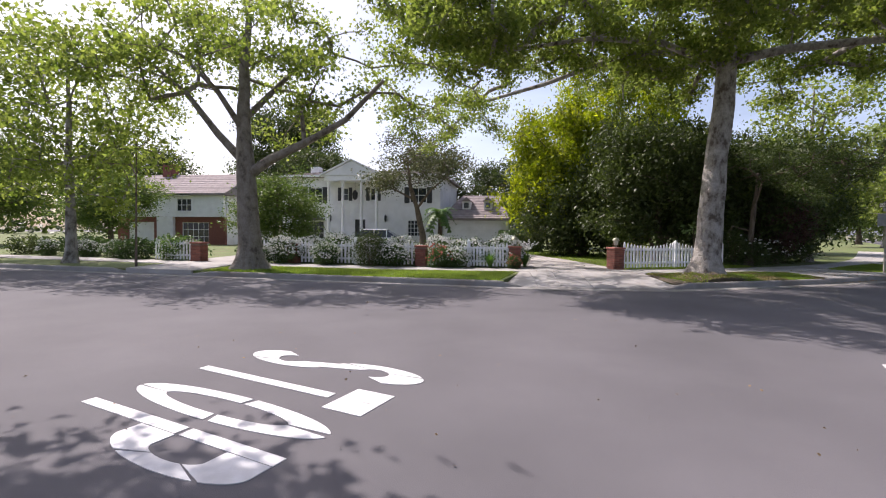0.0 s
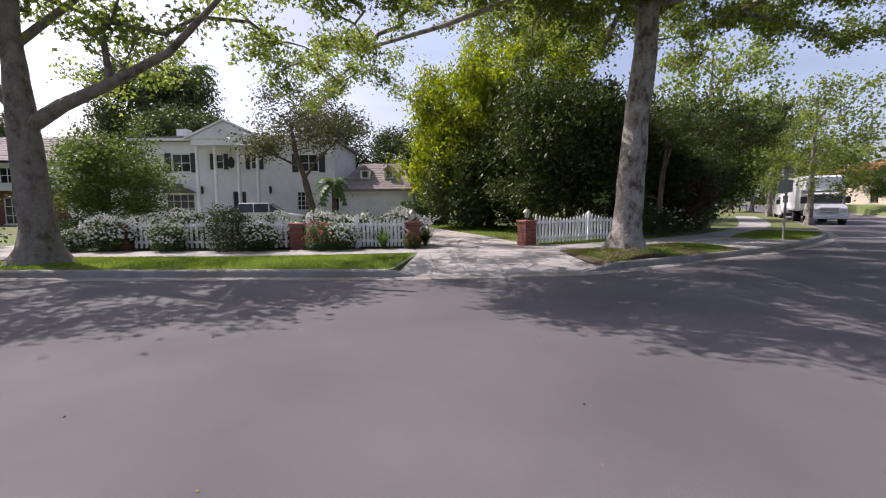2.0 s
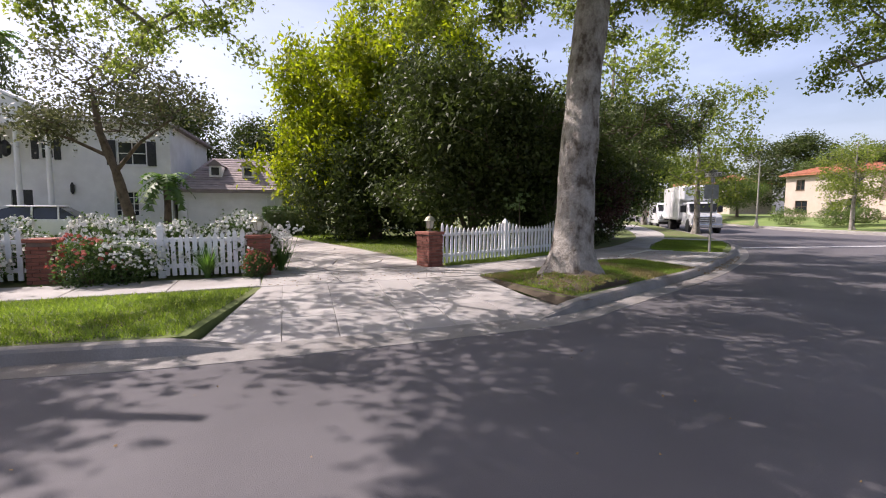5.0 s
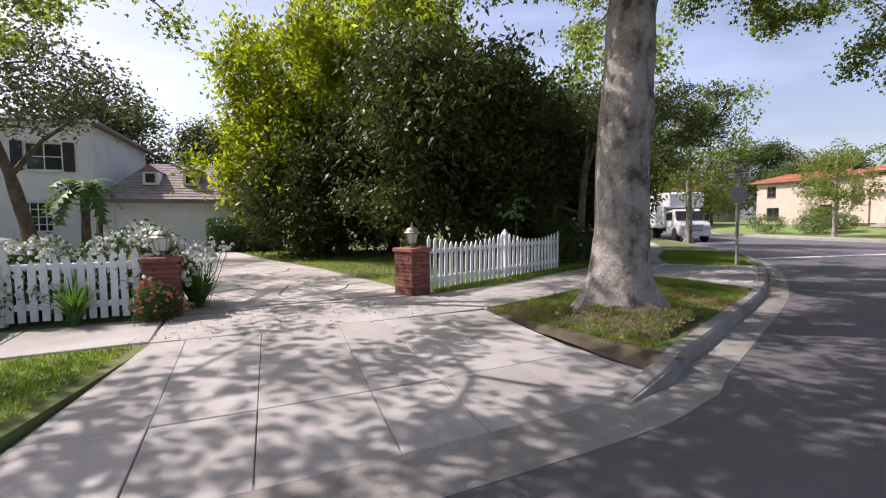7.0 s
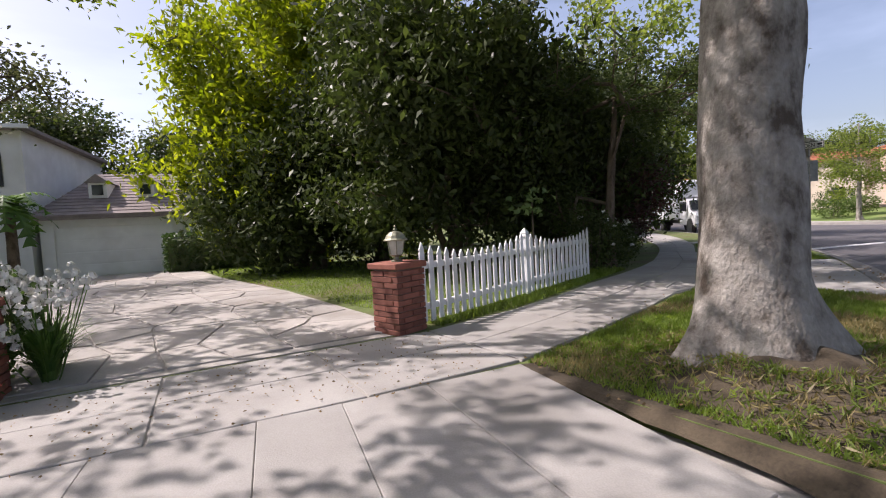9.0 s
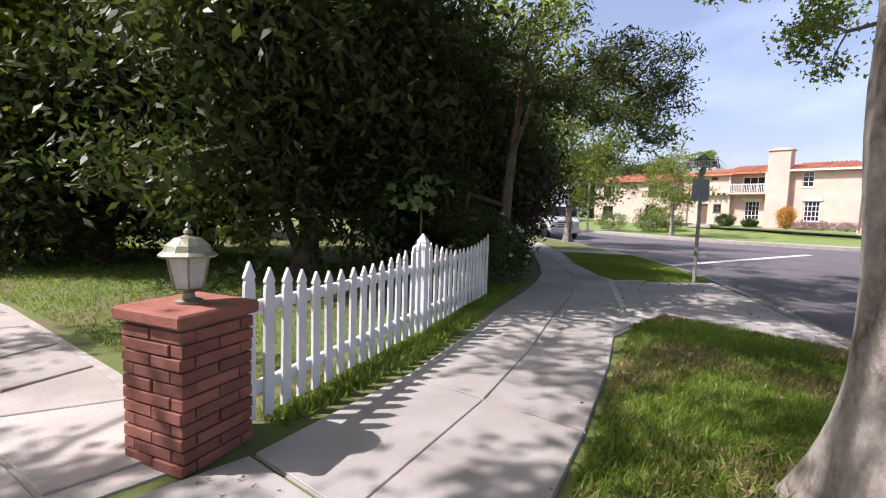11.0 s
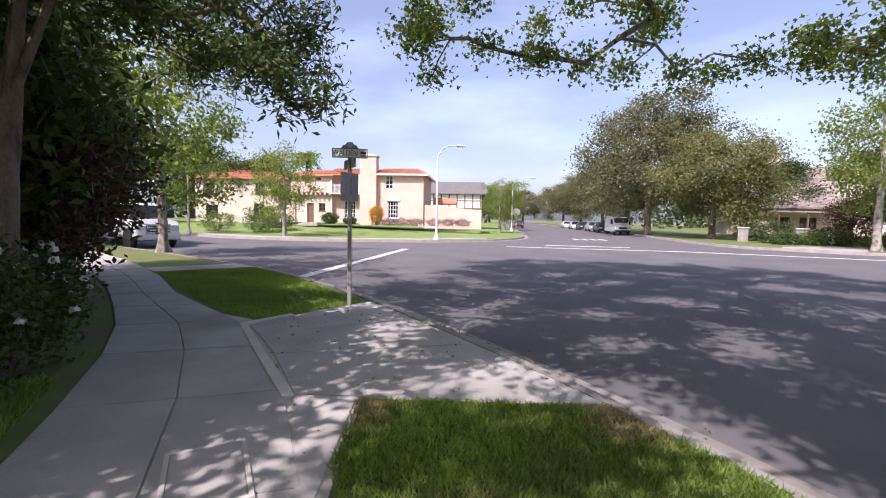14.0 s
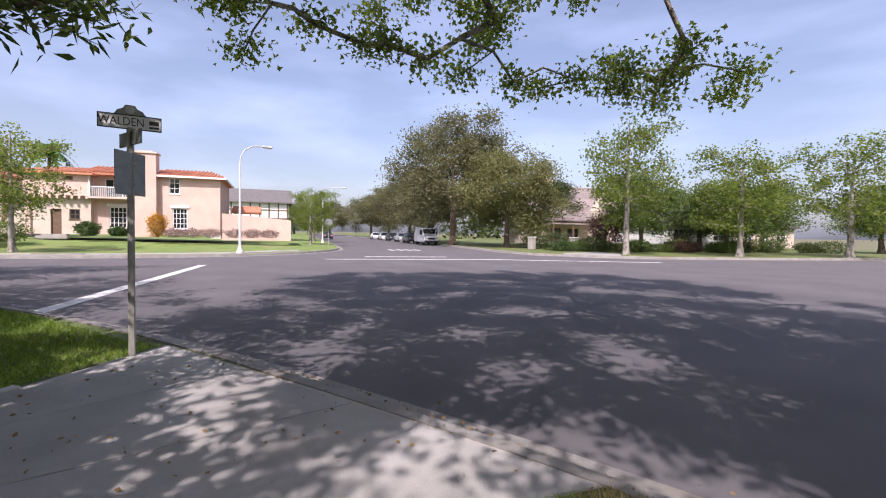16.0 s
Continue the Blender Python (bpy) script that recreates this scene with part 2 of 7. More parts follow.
LEAF_MAROON = leafy("purple_leaves", (0.045, 0.022, 0.02), (0.09, 0.045, 0.035), 0.25)
LEAF_OLIVE = leafy("olive_oak_leaves", (0.092, 0.096, 0.045), (0.165, 0.165, 0.082), 0.38)
LEAF_KHAKI = leafy("khaki_oak_leaves", (0.105, 0.115, 0.042), (0.19, 0.195, 0.078), 0.4)
LEAF_FRESH = leafy("fresh_green_leaves", (0.06, 0.10, 0.024), (0.125, 0.17, 0.05), 0.4)
LEAF_HEDGE = leafy("hedge_leaves", (0.03, 0.06, 0.016), (0.06, 0.10, 0.026), 0.2)
LEAF_ROSE = leafy("rose_leaves", (0.04, 0.075, 0.022), (0.09, 0.14, 0.04), 0.3)
LEAF_AMBER = leafy("amber_shrub_leaves", (0.32, 0.17, 0.03), (0.50, 0.30, 0.06), 0.3)
LEAF_STRAP = leafy("strap_leaves", (0.05, 0.11, 0.025), (0.11, 0.19, 0.045), 0.3)
LEAF_LAVENDER = leafy("heather_shrub_leaves", (0.13, 0.09, 0.085), (0.22, 0.15, 0.14), 0.2)
GRASS = leafy("lawn_grass", (0.11, 0.17, 0.028), (0.205, 0.265, 0.062), 0.45)
GRASS_DRY = leafy("straw_grass", (0.20, 0.16, 0.07), (0.30, 0.25, 0.12), 0.3)


# ---- building blocks ----
def part(name, bm, mat, parent=None, label="", smooth=False):
    me = bpy.data.meshes.new(name)
    bm.to_mesh(me)
    bm.free()
    me.materials.append(mat)
    if smooth:
        for p in me.polygons:
            p.use_smooth = True
    ob = new(name, me)
    if parent:
        ob.parent = parent
    if label:
        ob["label"] = label
    return ob


def shared(name, me, parent, m):
    ob = new(name, me)
    ob.parent = parent
    ob.matrix_basis = m
    return ob


def thing(name, at=(0, 0, 0), turn=0.0, label="", category="", group="", kind=""):
    ob = new(name)
    ob.matrix_basis = pose(*at, 0, 0, turn)
    ob.empty_display_size = 0.2
    return tagged(ob, label, category, group, kind)


def box(bm, x0, y0, z0, x1, y1, z1, m=None, bevel=0.0):
    r = bmesh.ops.create_cube(bm, size=1.0)
    vs = r["verts"]
    for v in vs:
        v.co = Vector((x0 + (v.co.x + 0.5) * (x1 - x0), y0 + (v.co.y + 0.5) * (y1 - y0), z0 + (v.co.z + 0.5) * (z1 - z0)))
    if bevel:
        es = list({e for v in vs for e in v.link_edges})
        nv = bmesh.ops.bevel(bm, geom=es, offset=bevel, segments=1, affect="EDGES")["verts"]
        vs = list({*[v for v in vs if v.is_valid], *nv})
    if m is not None:
        bmesh.ops.transform(bm, matrix=m, verts=vs)
    return bm


def boxes(*rows, bevel=0.0):
    bm = bmesh.new()
    for r in rows:
        box(bm, *r, bevel=bevel)
    return bm


def cyl(bm, base, top, r0, r1, sides=12):
    a, b = Vector(base), Vector(top)
    d = b - a
    r = bmesh.ops.create_cone(bm, cap_ends=True, segments=sides, radius1=r0, radius2=r1, depth=d.length)
    bmesh.ops.transform(bm, matrix=Matrix.Translation((a + b) / 2) @ d.to_track_quat("Z", "Y").to_matrix().to_4x4(), verts=r["verts"])
    return bm


def lathe(bm, profile, sides=16, at=(0, 0, 0)):
    rings = []
    for r, z in profile:
        rings.append([bm.verts.new((at[0] + r * math.cos(2 * math.pi * k / sides), at[1] + r * math.sin(2 * math.pi * k / sides), at[2] + z)) for k in range(sides)])
    for a, b in zip(rings, rings[1:]):
        for k in range(sides):
            bm.faces.new((a[k], a[(k + 1) % sides], b[(k + 1) % sides], b[k]))
    bm.faces.new(rings[0][::-1])
    bm.faces.new(rings[-1])
    return bm


def prism(bm, outline, z0, z1, axis="z"):
    """An outline pushed from z0 to z1 along an axis: z takes (x, y), y takes (x, z), x takes (y, z)."""
    put = {"z": lambda p, h: (p[0], p[1], h), "y": lambda p, h: (p[0], h, p[1]), "x": lambda p, h: (h, p[0], p[1])}[axis]
    lo = [bm.verts.new(put(p, z0)) for p in outline]
    hi = [bm.verts.new(put(p, z1)) for p in outline]
    fs = [bm.faces.new(lo), bm.faces.new(hi)]
    for k in range(len(outline)):
        j = (k + 1) % len(outline)
        fs.append(bm.faces.new((lo[k], lo[j], hi[j], hi[k])))
    bmesh.ops.recalc_face_normals(bm, faces=fs)
    return bm


def raw_mesh(name, verts, sizes, mat, smooth=False):
    """A mesh of loose faces: each face takes the next vertices in turn."""
    verts = np.asarray(verts, np.float32).reshape(-1, 3)
    sizes = np.asarray(sizes, np.int32)
    me = bpy.data.meshes.new(name)
    me.vertices.add(len(verts))
    me.vertices.foreach_set("co", verts.ravel())
    me.loops.add(len(verts))
    me.loops.foreach_set("vertex_index", np.arange(len(verts), dtype=np.int32))
    me.polygons.add(len(sizes))
    me.polygons.foreach_set("loop_start", np.r_[0, np.cumsum(sizes)[:-1]].astype(np.int32))
    me.polygons.foreach_set("loop_total", sizes)
    me.update(calc_edges=True)
    me.validate()
    me.materials.append(mat)
    return me


LOBED = np.array([(0, 0), (-0.28, 0.05), (-0.55, 0.42), (-0.22, 0.5), (0, 1.0), (0.22, 0.5), (0.55, 0.42), (0.28, 0.05)])
MAPLE = np.array([(0, 0), (-0.52, 0.36), (-0.2, 0.5), (0, 1.0), (0.2, 0.5), (0.52, 0.36)])
KITE = np.array([(0, 0), (-0.3, 0.45), (0, 1.0), (0.3, 0.45)])
SPRAY = np.array([(0, 0), (-0.2, 0.42), (0, 1.0), (0.2, 0.42)])
SLIM = np.array([(0, 0), (-0.14, 0.4), (0, 1.0), (0.14, 0.4)])


def leaves(name, centres, size, shape, mat, rng, droop=0.3, flat=0.5):
    """One mesh of leaves, each a small bent blade of the shape, turned at random; droop hangs their tips, flat lays them level."""
    n = len(centres)
    d = rng.normal(size=(n, 3))
    d[:, 2] = d[:, 2] * (1 - flat) - droop
    d /= np.linalg.norm(d, axis=1, keepdims=True)
    u = rng.normal(size=(n, 3))
    u -= (u * d).sum(1, keepdims=True) * d
    u /= np.linalg.norm(u, axis=1, keepdims=True)
    nn = np.cross(u, d)
    s = size * rng.uniform(0.65, 1.3, (n, 1))
    k = len(shape)
    out = np.empty((n, k, 3))
    for i, (a, b) in enumerate(shape):
        out[:, i] = centres + s * (a * u + (b - 0.5) * d + 0.35 * abs(a) * nn)
    return raw_mesh(name, out, np.full(n, k), mat)


def tubes(name, segs, mat, sides=6):
    """Tapered limbs from rows of start, end and two radii, as one mesh."""
    segs = np.asarray(segs, float)
    a, b, r0, r1 = segs[:, :3], segs[:, 3:6], segs[:, 6:7], segs[:, 7:8]
    d = b - a
    d /= np.linalg.norm(d, axis=1, keepdims=True) + 1e-9
    ref = np.where(np.abs(d[:, 2:3]) > 0.9, [[1.0, 0, 0]], [[0, 0, 1.0]])
    u = np.cross(d, ref)
    u /= np.linalg.norm(u, axis=1, keepdims=True) + 1e-9
    v = np.cross(d, u)
    th = np.arange(sides) * 2 * np.pi / sides
    ring = np.cos(th)[None, :, None] * u[:, None] + np.sin(th)[None, :, None] * v[:, None]
    lo, hi = a[:, None] - 0.3 * r0[:, None] * d[:, None] + ring * r0[:, None], b[:, None] + 0.3 * r1[:, None] * d[:, None] + ring * r1[:, None]
    n = len(segs)
    verts = np.concatenate([lo, hi], 1).reshape(-1, 3)
    base = (np.arange(n) * 2 * sides)[:, None]
    k = np.arange(sides)
    faces = np.stack([base + k, base + (k + 1) % sides, base + sides + (k + 1) % sides, base + sides + k], -1).reshape(-1, 4)
    me = bpy.data.meshes.new(name)
    me.from_pydata(verts.tolist(), [], faces.tolist())
    for p in me.polygons:
        p.use_smooth = True
    me.materials.append(mat)
    return me


def blob_points(rng, n, centre, radii, hollow=0.55, low=-1.0):
    """Points in a lumpy shell of an ellipsoid."""
    d = rng.normal(size=(n * 2, 3))
    d /= np.linalg.norm(d, axis=1, keepdims=True)
    d = d[d[:, 2] > low][:n]
    r = rng.uniform(hollow**3, 1, len(d)) ** (1 / 3)
    lump = 1 + 0.16 * np.sin(3.1 * d[:, 0] + 5 * d[:, 2] + centre[0]) + 0.12 * np.sin(6.3 * d[:, 1] - 3.7 * d[:, 0] + centre[1]) + 0.08 * np.sin(9 * d[:, 2] + 7 * d[:, 1])
    return np.array(centre) + d * np.array(radii) * (r * lump)[:, None]


def trunk_tube(name, path, radii, mat, sides=20, flare=None, knobs=0.05, seed=1):
    """A round, uneven trunk along a path."""
    bm = bmesh.new()
    path = [Vector(p) for p in path]
    fine, fr = [], []
    for k in range(len(path) - 1):
        for s in range(6):
            f = s / 6
            fine.append(path[k].lerp(path[k + 1], f))
            fr.append(radii[k] + (radii[k + 1] - radii[k]) * f)
    fine.append(path[-1]); fr.append(radii[-1])
    rings = []
    for p, r in zip(fine, fr):
        ring = []
        for k in range(sides):
            a = 2 * math.pi * k / sides
            low = max(0.0, 1 - (p.z - path[0].z) / 0.9)
            root = low * low * (0.35 + 0.3 * math.sin(5 * a + seed) + 0.2 * math.sin(3 * a + 2 * seed)) if flare else 0
            lump = knobs * noise.noise(Vector((math.cos(a) * 1.6, math.sin(a) * 1.6, p.z * 1.3 + seed)))
            q = r * (1 + max(0, root) * (flare or 0)) + lump
            ring.append(bm.verts.new((p.x + q * math.cos(a), p.y + q * math.sin(a), p.z)))
        rings.append(ring)
    for a, b in zip(rings, rings[1:]):
        for k in range(sides):
            bm.faces.new((a[k], a[(k + 1) % sides], b[(k + 1) % sides], b[k]))
    bm.faces.new(rings[-1])
    me = bpy.data.meshes.new(name)
    bm.to_mesh(me); bm.free()
    for p in me.polygons:
        p.use_smooth = True
    me.materials.append(mat)
    return me


def tree(name, at, stem, radii, limbs, clusters, per, spread, size, shape, leafmat, barkmat, label, category="tree", droop=0.3, flare=0.9, thick=1.0, group="", seed=3, flat=0.4, squash=0.7):
    """A tree: trunk, named limbs, finer branches to every leaf cluster, and a crown of single leaves round the clusters."""
    rng = np.random.default_rng(seed)
    root = thing(name, at, 0, label, category, group)
    tr = new("trunk", trunk_tube("trunk", stem, radii, barkmat, flare=flare, seed=seed)); tr.parent = root
    rows, nodes = [], list(stem)
    for path, r0, r1 in limbs:
        n = len(path)
        for k in range(n - 1):
            a = r0 + (r1 - r0) * k / (n - 1); b = r0 + (r1 - r0) * (k + 1) / (n - 1)
            rows.append([*path[k], *path[k + 1], a, b])
        nodes += list(path[1:])
    clusters = np.asarray(clusters, float)
    rows += grow_from(rng, nodes, len(stem), clusters, thick)
    br = new("branchwork", tubes("branchwork", rows, barkmat)); br.parent = root
    c = np.repeat(clusters, per, axis=0)
    c = c + rng.normal(size=c.shape) * np.array([spread, spread, spread * squash])
    cr = new("crown", leaves("crown", c, size, shape, leafmat, rng, droop, flat)); cr.parent = root
    return root


def grow_from(rng, nodes, stem, clusters, thick):
    """Branches from any node of the trunk's upper half or of the limbs."""
    pts = [np.array(p, float) for p in nodes]
    fixed = len(pts)
    parent = [-1] * fixed
    heads = np.array(pts)
    order = np.argsort([np.linalg.norm(heads[stem // 2:] - c, axis=1).min() for c in clusters])
    for c in clusters[order]:
        arr = np.array(pts)
        off = c - arr
        dist = np.linalg.norm(off, axis=1) + 0.8 * np.maximum(0, -off[:, 2])
        dist[: stem // 2] += 6.0
        near = int(np.argmin(dist))
        span = float(np.linalg.norm(c - arr[near]))
        steps = max(1, int(span / 0.7))
        last = near
        for s in range(1, steps + 1):
            f = s / steps
            p = arr[near] + (c - arr[near]) * f
            p[2] += 0.2 * span * f * (1 - f)
            if s < steps:
                p = p + rng.normal(size=3) * 0.12
            pts.append(p); parent.append(last); last = len(pts) - 1
    load = np.zeros(len(pts))
    for i in range(len(pts) - 1, fixed - 1, -1):
        load[i] += 1
        load[parent[i]] += load[i]
    rad = 0.0115 * thick * np.power(load + 0.6, 0.52)
    return [[*pts[parent[i]], *pts[i], min(rad[i] * 1.15, 0.2 * thick), min(rad[i], 0.18 * thick)] for i in range(fixed, len(pts))]


# ---- ground, roads, kerbs ----
def smooth_line(pts, step=0.5):
    """A rounded line through points, in even steps."""
    p = np.array([pts[0], *pts, pts[-1]], float)
    out = []
    for k in range(1, len(p) - 2):
        n = max(2, int(np.linalg.norm(p[k + 1] - p[k]) / step))
        for s in range(n):
            t = s / n
            out.append(0.5 * (2 * p[k] + (p[k + 1] - p[k - 1]) * t + (2 * p[k - 1] - 5 * p[k] + 4 * p[k + 1] - p[k + 2]) * t**2 + (3 * p[k] - p[k - 1] - 3 * p[k + 1] + p[k + 2]) * t**3))
    out.append(p[-2])
    return np.array(out)


def inside(poly, pts):
    poly, pts = np.asarray(poly, float), np.asarray(pts, float)
    x, y = pts[:, 0], pts[:, 1]
    hit = np.zeros(len(pts), bool)
    for (x0, y0), (x1, y1) in zip(poly, np.roll(poly, -1, 0)):
        hit ^= ((y0 > y) != (y1 > y)) & (x < (x1 - x0) * (y - y0) / (y1 - y0 + 1e-12) + x0)
    return hit


def slab(name, poly, z0, z1, mat, label="", parent=None, kind="structure", category=""):
    bm = bmesh.new()
    prism(bm, [tuple(p) for p in poly], z0, z1)
    return tagged(part(name, bm, mat, parent), label, category, kind=kind)


slab("ground", [(-1500, -1500), (1500, -1500), (1500, 1500), (-1500, 1500)], -0.6, -0.06, GROUND, "wide flat dry ground reaching the horizon", category="ground")
slab("road", [(-400, -60), (420, -60), (420, 260), (-400, 260)], -0.4, 0.0, ASPHALT, "wide grey asphalt road surface with fine grit", category="road")

KERB_NW = smooth_line([(-160, 40), (-70, 21), (-40, 16.8), (-22, 15), (-9.5, 14.0), (0, 13.55), (2.6, 13.5), (6.5, 13.95), (7.8, 14.55), (9.7, 15.55), (12.4, 17.0), (14.2, 18.15), (17.3, 20.35), (19.98, 22.7), (21.9, 24.8), (24.9, 29), (28, 33.6), (31, 38.5), (40, 52), (60, 85), (120, 190)])
KERB_E = smooth_line([(420, -8), (150, 8.6), (70, 12.4), (58, 13.2), (50, 14.2), (44.5, 17.0), (41.0, 21.5), (39.6, 28), (40.2, 34), (44, 42), (60, 68), (135, 190)])
KERB_S = smooth_line([(29, -60), (31.2, -38), (33.6, -16), (36.2, -5.5), (39.6, -1.6), (45, 0.3), (70, -1.6), (150, -5.0), (420, -22)])
KERB_SW = smooth_line([(-160, 6), (-60, -2.5), (-20, -3.6), (8, -4.0), (17, -5.6), (21, -8.2), (22.8, -12.5), (22, -25), (19, -60)])


def kerb(name, line, side, label, drop=lambda p: 1.0):
    """A concrete kerb with rounded nose and its gutter pan; side is +1 where the lot lies left of the line."""
    bm = bmesh.new()
    d = np.gradient(line, axis=0)
    d /= np.linalg.norm(d, axis=1, keepdims=True)
    nrm = np.stack([-d[:, 1], d[:, 0]], 1) * side
    rows = []
    for p, n in zip(line, nrm):
        h = 0.15 * drop(p) + 0.012
        prof = [(-0.4, 0.006), (-0.03, 0.014), (0.0, h * 0.8), (0.03, h), (0.16, h + 0.006), (0.165, -0.05), (-0.4, -0.05)]
        rows.append([bm.verts.new((p[0] + n[0] * o, p[1] + n[1] * o, z)) for o, z in prof])
    for a, b in zip(rows, rows[1:]):
        for k in range(len(a)):
            j = (k + 1) % len(a)
            bm.faces.new((a[k], a[j], b[j], b[k]))
    bm.faces.new(rows[0]); bm.faces.new(rows[-1])
    bmesh.ops.recalc_face_normals(bm, faces=bm.faces[:])
    return tagged(part(name, bm, KERB), label, "kerb", kind="structure")


def drive_drop(p):
    if p[1] > 14.6 or p[0] < -60:
        return 1.0
    x = p[0]
    for lo, hi in ((2.6, 6.5), (-11.4, -8.8)):
        if lo - 0.7 < x < hi + 0.7:
            return min(1.0, max(0.06, (lo - x) / 0.7 if x < lo else (x - hi) / 0.7))
    return 1.0


kerb("kerb_1", KERB_NW, 1, "weathered pale concrete kerb with gutter, dipping at driveways", drive_drop)
kerb("kerb_2", KERB_E, -1, "pale concrete kerb round a lawn corner")
kerb("kerb_3", KERB_S, -1, "pale concrete kerb along a planted verge")
kerb("kerb_4", KERB_SW, -1, "pale concrete kerb at a grassy corner")


def shifted(line, off):
    d = np.gradient(line, axis=0)
    d /= np.linalg.norm(d, axis=1, keepdims=True)
    return line + off * np.stack([-d[:, 1], d[:, 0]], 1)


nw = shifted(KERB_NW, 0.16)
cut = [p for p in nw if p[0] < 1.75] + [(1.95, 13.74), (2.42, 16.75), (6.75, 17.3), (7.4, 14.75)] + [p for p in nw if p[0] > 7.6]
slab("lot_northwest", [*cut, (120, 260), (-160, 260)], -0.3, 0.15, SOIL, "level lawn and planting ground of the corner lot", category="lawn")
slab("lot_southwest", [*shifted(KERB_SW, -0.16), (-160, -60)], -0.3, 0.15, SOIL, "grassy lot behind a kerb", category="lawn")
slab("lot_south", [*shifted(KERB_S, -0.16), (420, -60)], -0.3, 0.15, SOIL, "planted verge and gardens behind a kerb", category="lawn")


def lot_east():
    """The lawn of the eastern corner, rising from its kerb to the house."""
    bm = bmesh.new()
    prism(bm, [tuple(p) for p in [*shifted(KERB_E, -0.16), (420, 190)]], -0.3, 0.15)
    for x in (46, 47.5, 49, 50.5, 52, 53.5):
        bmesh.ops.bisect_plane(bm, geom=bm.verts[:] + bm.edges[:] + bm.faces[:], plane_co=(x, 0, 0), plane_no=(1, 0, 0))
    for v in bm.verts:
        if v.co.z > 0 and v.co.y > 15.5 and v.co.y < 80:
            f = min(1, max(0, (v.co.x - 46) / 7.5))
            v.co.z = 0.15 + 1.0 * f * f * (3 - 2 * f)
    return tagged(part("lot_east", bm, surface("watered_lawn", (0.10, 0.16, 0.035), (0.17, 0.235, 0.06), 1.2, 0.95, 0.5, 30, stain=(0.20, 0.21, 0.08), vary=0)), "mown green lawn rising gently to a stucco house", "lawn", kind="structure")


lot_east()


# ---- paint on the road ----
def stroke(bm, path, width, gaps, place, z=0.007):
    """A painted stroke along a path, broken at the gaps."""
    path = np.asarray(path, float)
    d = np.gradient(path, axis=0)
    d /= np.linalg.norm(d, axis=1, keepdims=True)
    n = np.stack([-d[:, 1], d[:, 0]], 1) * width / 2
    for k in range(len(path) - 1):
        if k in gaps:
            continue
        q = [path[k] + n[k], path[k + 1] + n[k + 1], path[k + 1] - n[k + 1], path[k] - n[k]]
        lo = [bm.verts.new((*place(p), 0.001)) for p in q]
        hi = [bm.verts.new((*place(p), z)) for p in q]
        bm.faces.new(hi)
        for i in range(4):
            j = (i + 1) % 4
            bm.faces.new((lo[i], lo[j], hi[j], hi[i]))


def arc(cx, cy, rx, ry, a0, a1, n=14):
    t = np.radians(np.linspace(a0, a1, n))
    return np.stack([cx + rx * np.cos(t), cy + ry * np.sin(t)], 1)


def stop_word():
    up, right, foot = np.array([0.955, -0.295]), np.array([-0.295, -0.955]), np.array([-1.1, 4.78])
    word = thing("road_word", (0, 0, 0), 0, "white STOP lettering painted on the asphalt, worn and stencilled", "road marking")

    def placer(u0):
        return lambda p: foot + right * (u0 + p[0] * 1.42) + up * (p[1] * 4.95)

    w = 0.088
    glyphs = {"letter_s": (-0.76, [(np.vstack([arc(0, 0.375, 0.135, 0.082, 20, 250, 50), arc(0, 0.125, 0.135, 0.082, 70, -160, 50)]), {20, 44, 74})]),
              "letter_t": (0.0, [(np.array([(0, 0), (0, 0.385)]), set()), (np.array([(-0.19, 0.452), (0.0, 0.452), (0.004, 0.452), (0.19, 0.452)]), {1})]),
              "letter_o": (0.69, [(arc(0, 0.25, 0.14, 0.205, 95, 445, 110), {24, 54, 84})]),
              "letter_p": (1.36, [(np.array([(-0.14, 0), (-0.14, 0.28)]), set()), (np.array([(-0.14, 0.29), (-0.14, 0.495)]), set()), (np.vstack([[(-0.09, 0.45)], arc(0.03, 0.345, 0.12, 0.105, 90, -90, 40), [(-0.09, 0.24)]]), {12, 28})])}
    for name, (u, strokes) in glyphs.items():
        bm = bmesh.new()
        for path, gaps in strokes:
            stroke(bm, path, w, gaps, placer(u))
        part(name, bm, PAINT, word)


stop_word()


def road_line(a, b, width, label):
    a, b = np.array(a, float), np.array(b, float)
    bm = bmesh.new()
    n = max(2, int(np.linalg.norm(b - a) / 3))
    stroke(bm, a + (b - a) * np.linspace(0, 1, n)[:, None], width, set(), lambda p: p)
    return tagged(part("road_line", bm, PAINT), label, "road marking", "painted road lines")


road_line((7.12, 6.52), (3.2, -1.9), 0.36, "broad white limit line painted across the asphalt")
road_line((21.0, 23.35), (33.5, 22.2), 0.34, "white limit line across the side street")
road_line((37.6, 16.4), (36.3, 5.9), 0.3, "long white crosswalk line at the far street's mouth")
road_line((36.3, 5.9), (32.2, -3.4), 0.3, "white crosswalk line running on to the verge")
road_line((40.2, 13.6), (39.4, 8.2), 0.4, "white limit line on the far street")
bm = bmesh.new()
for k in range(4):
    stroke(bm, [(50 + 0.0 * k, 9.2 - 0.8 * k), (52.4, 9.1 - 0.8 * k)], 0.35, set(), lambda p: p)
tagged(part("road_word", bm, PAINT), "far painted word on the street, unreadable white bars", "road marking")


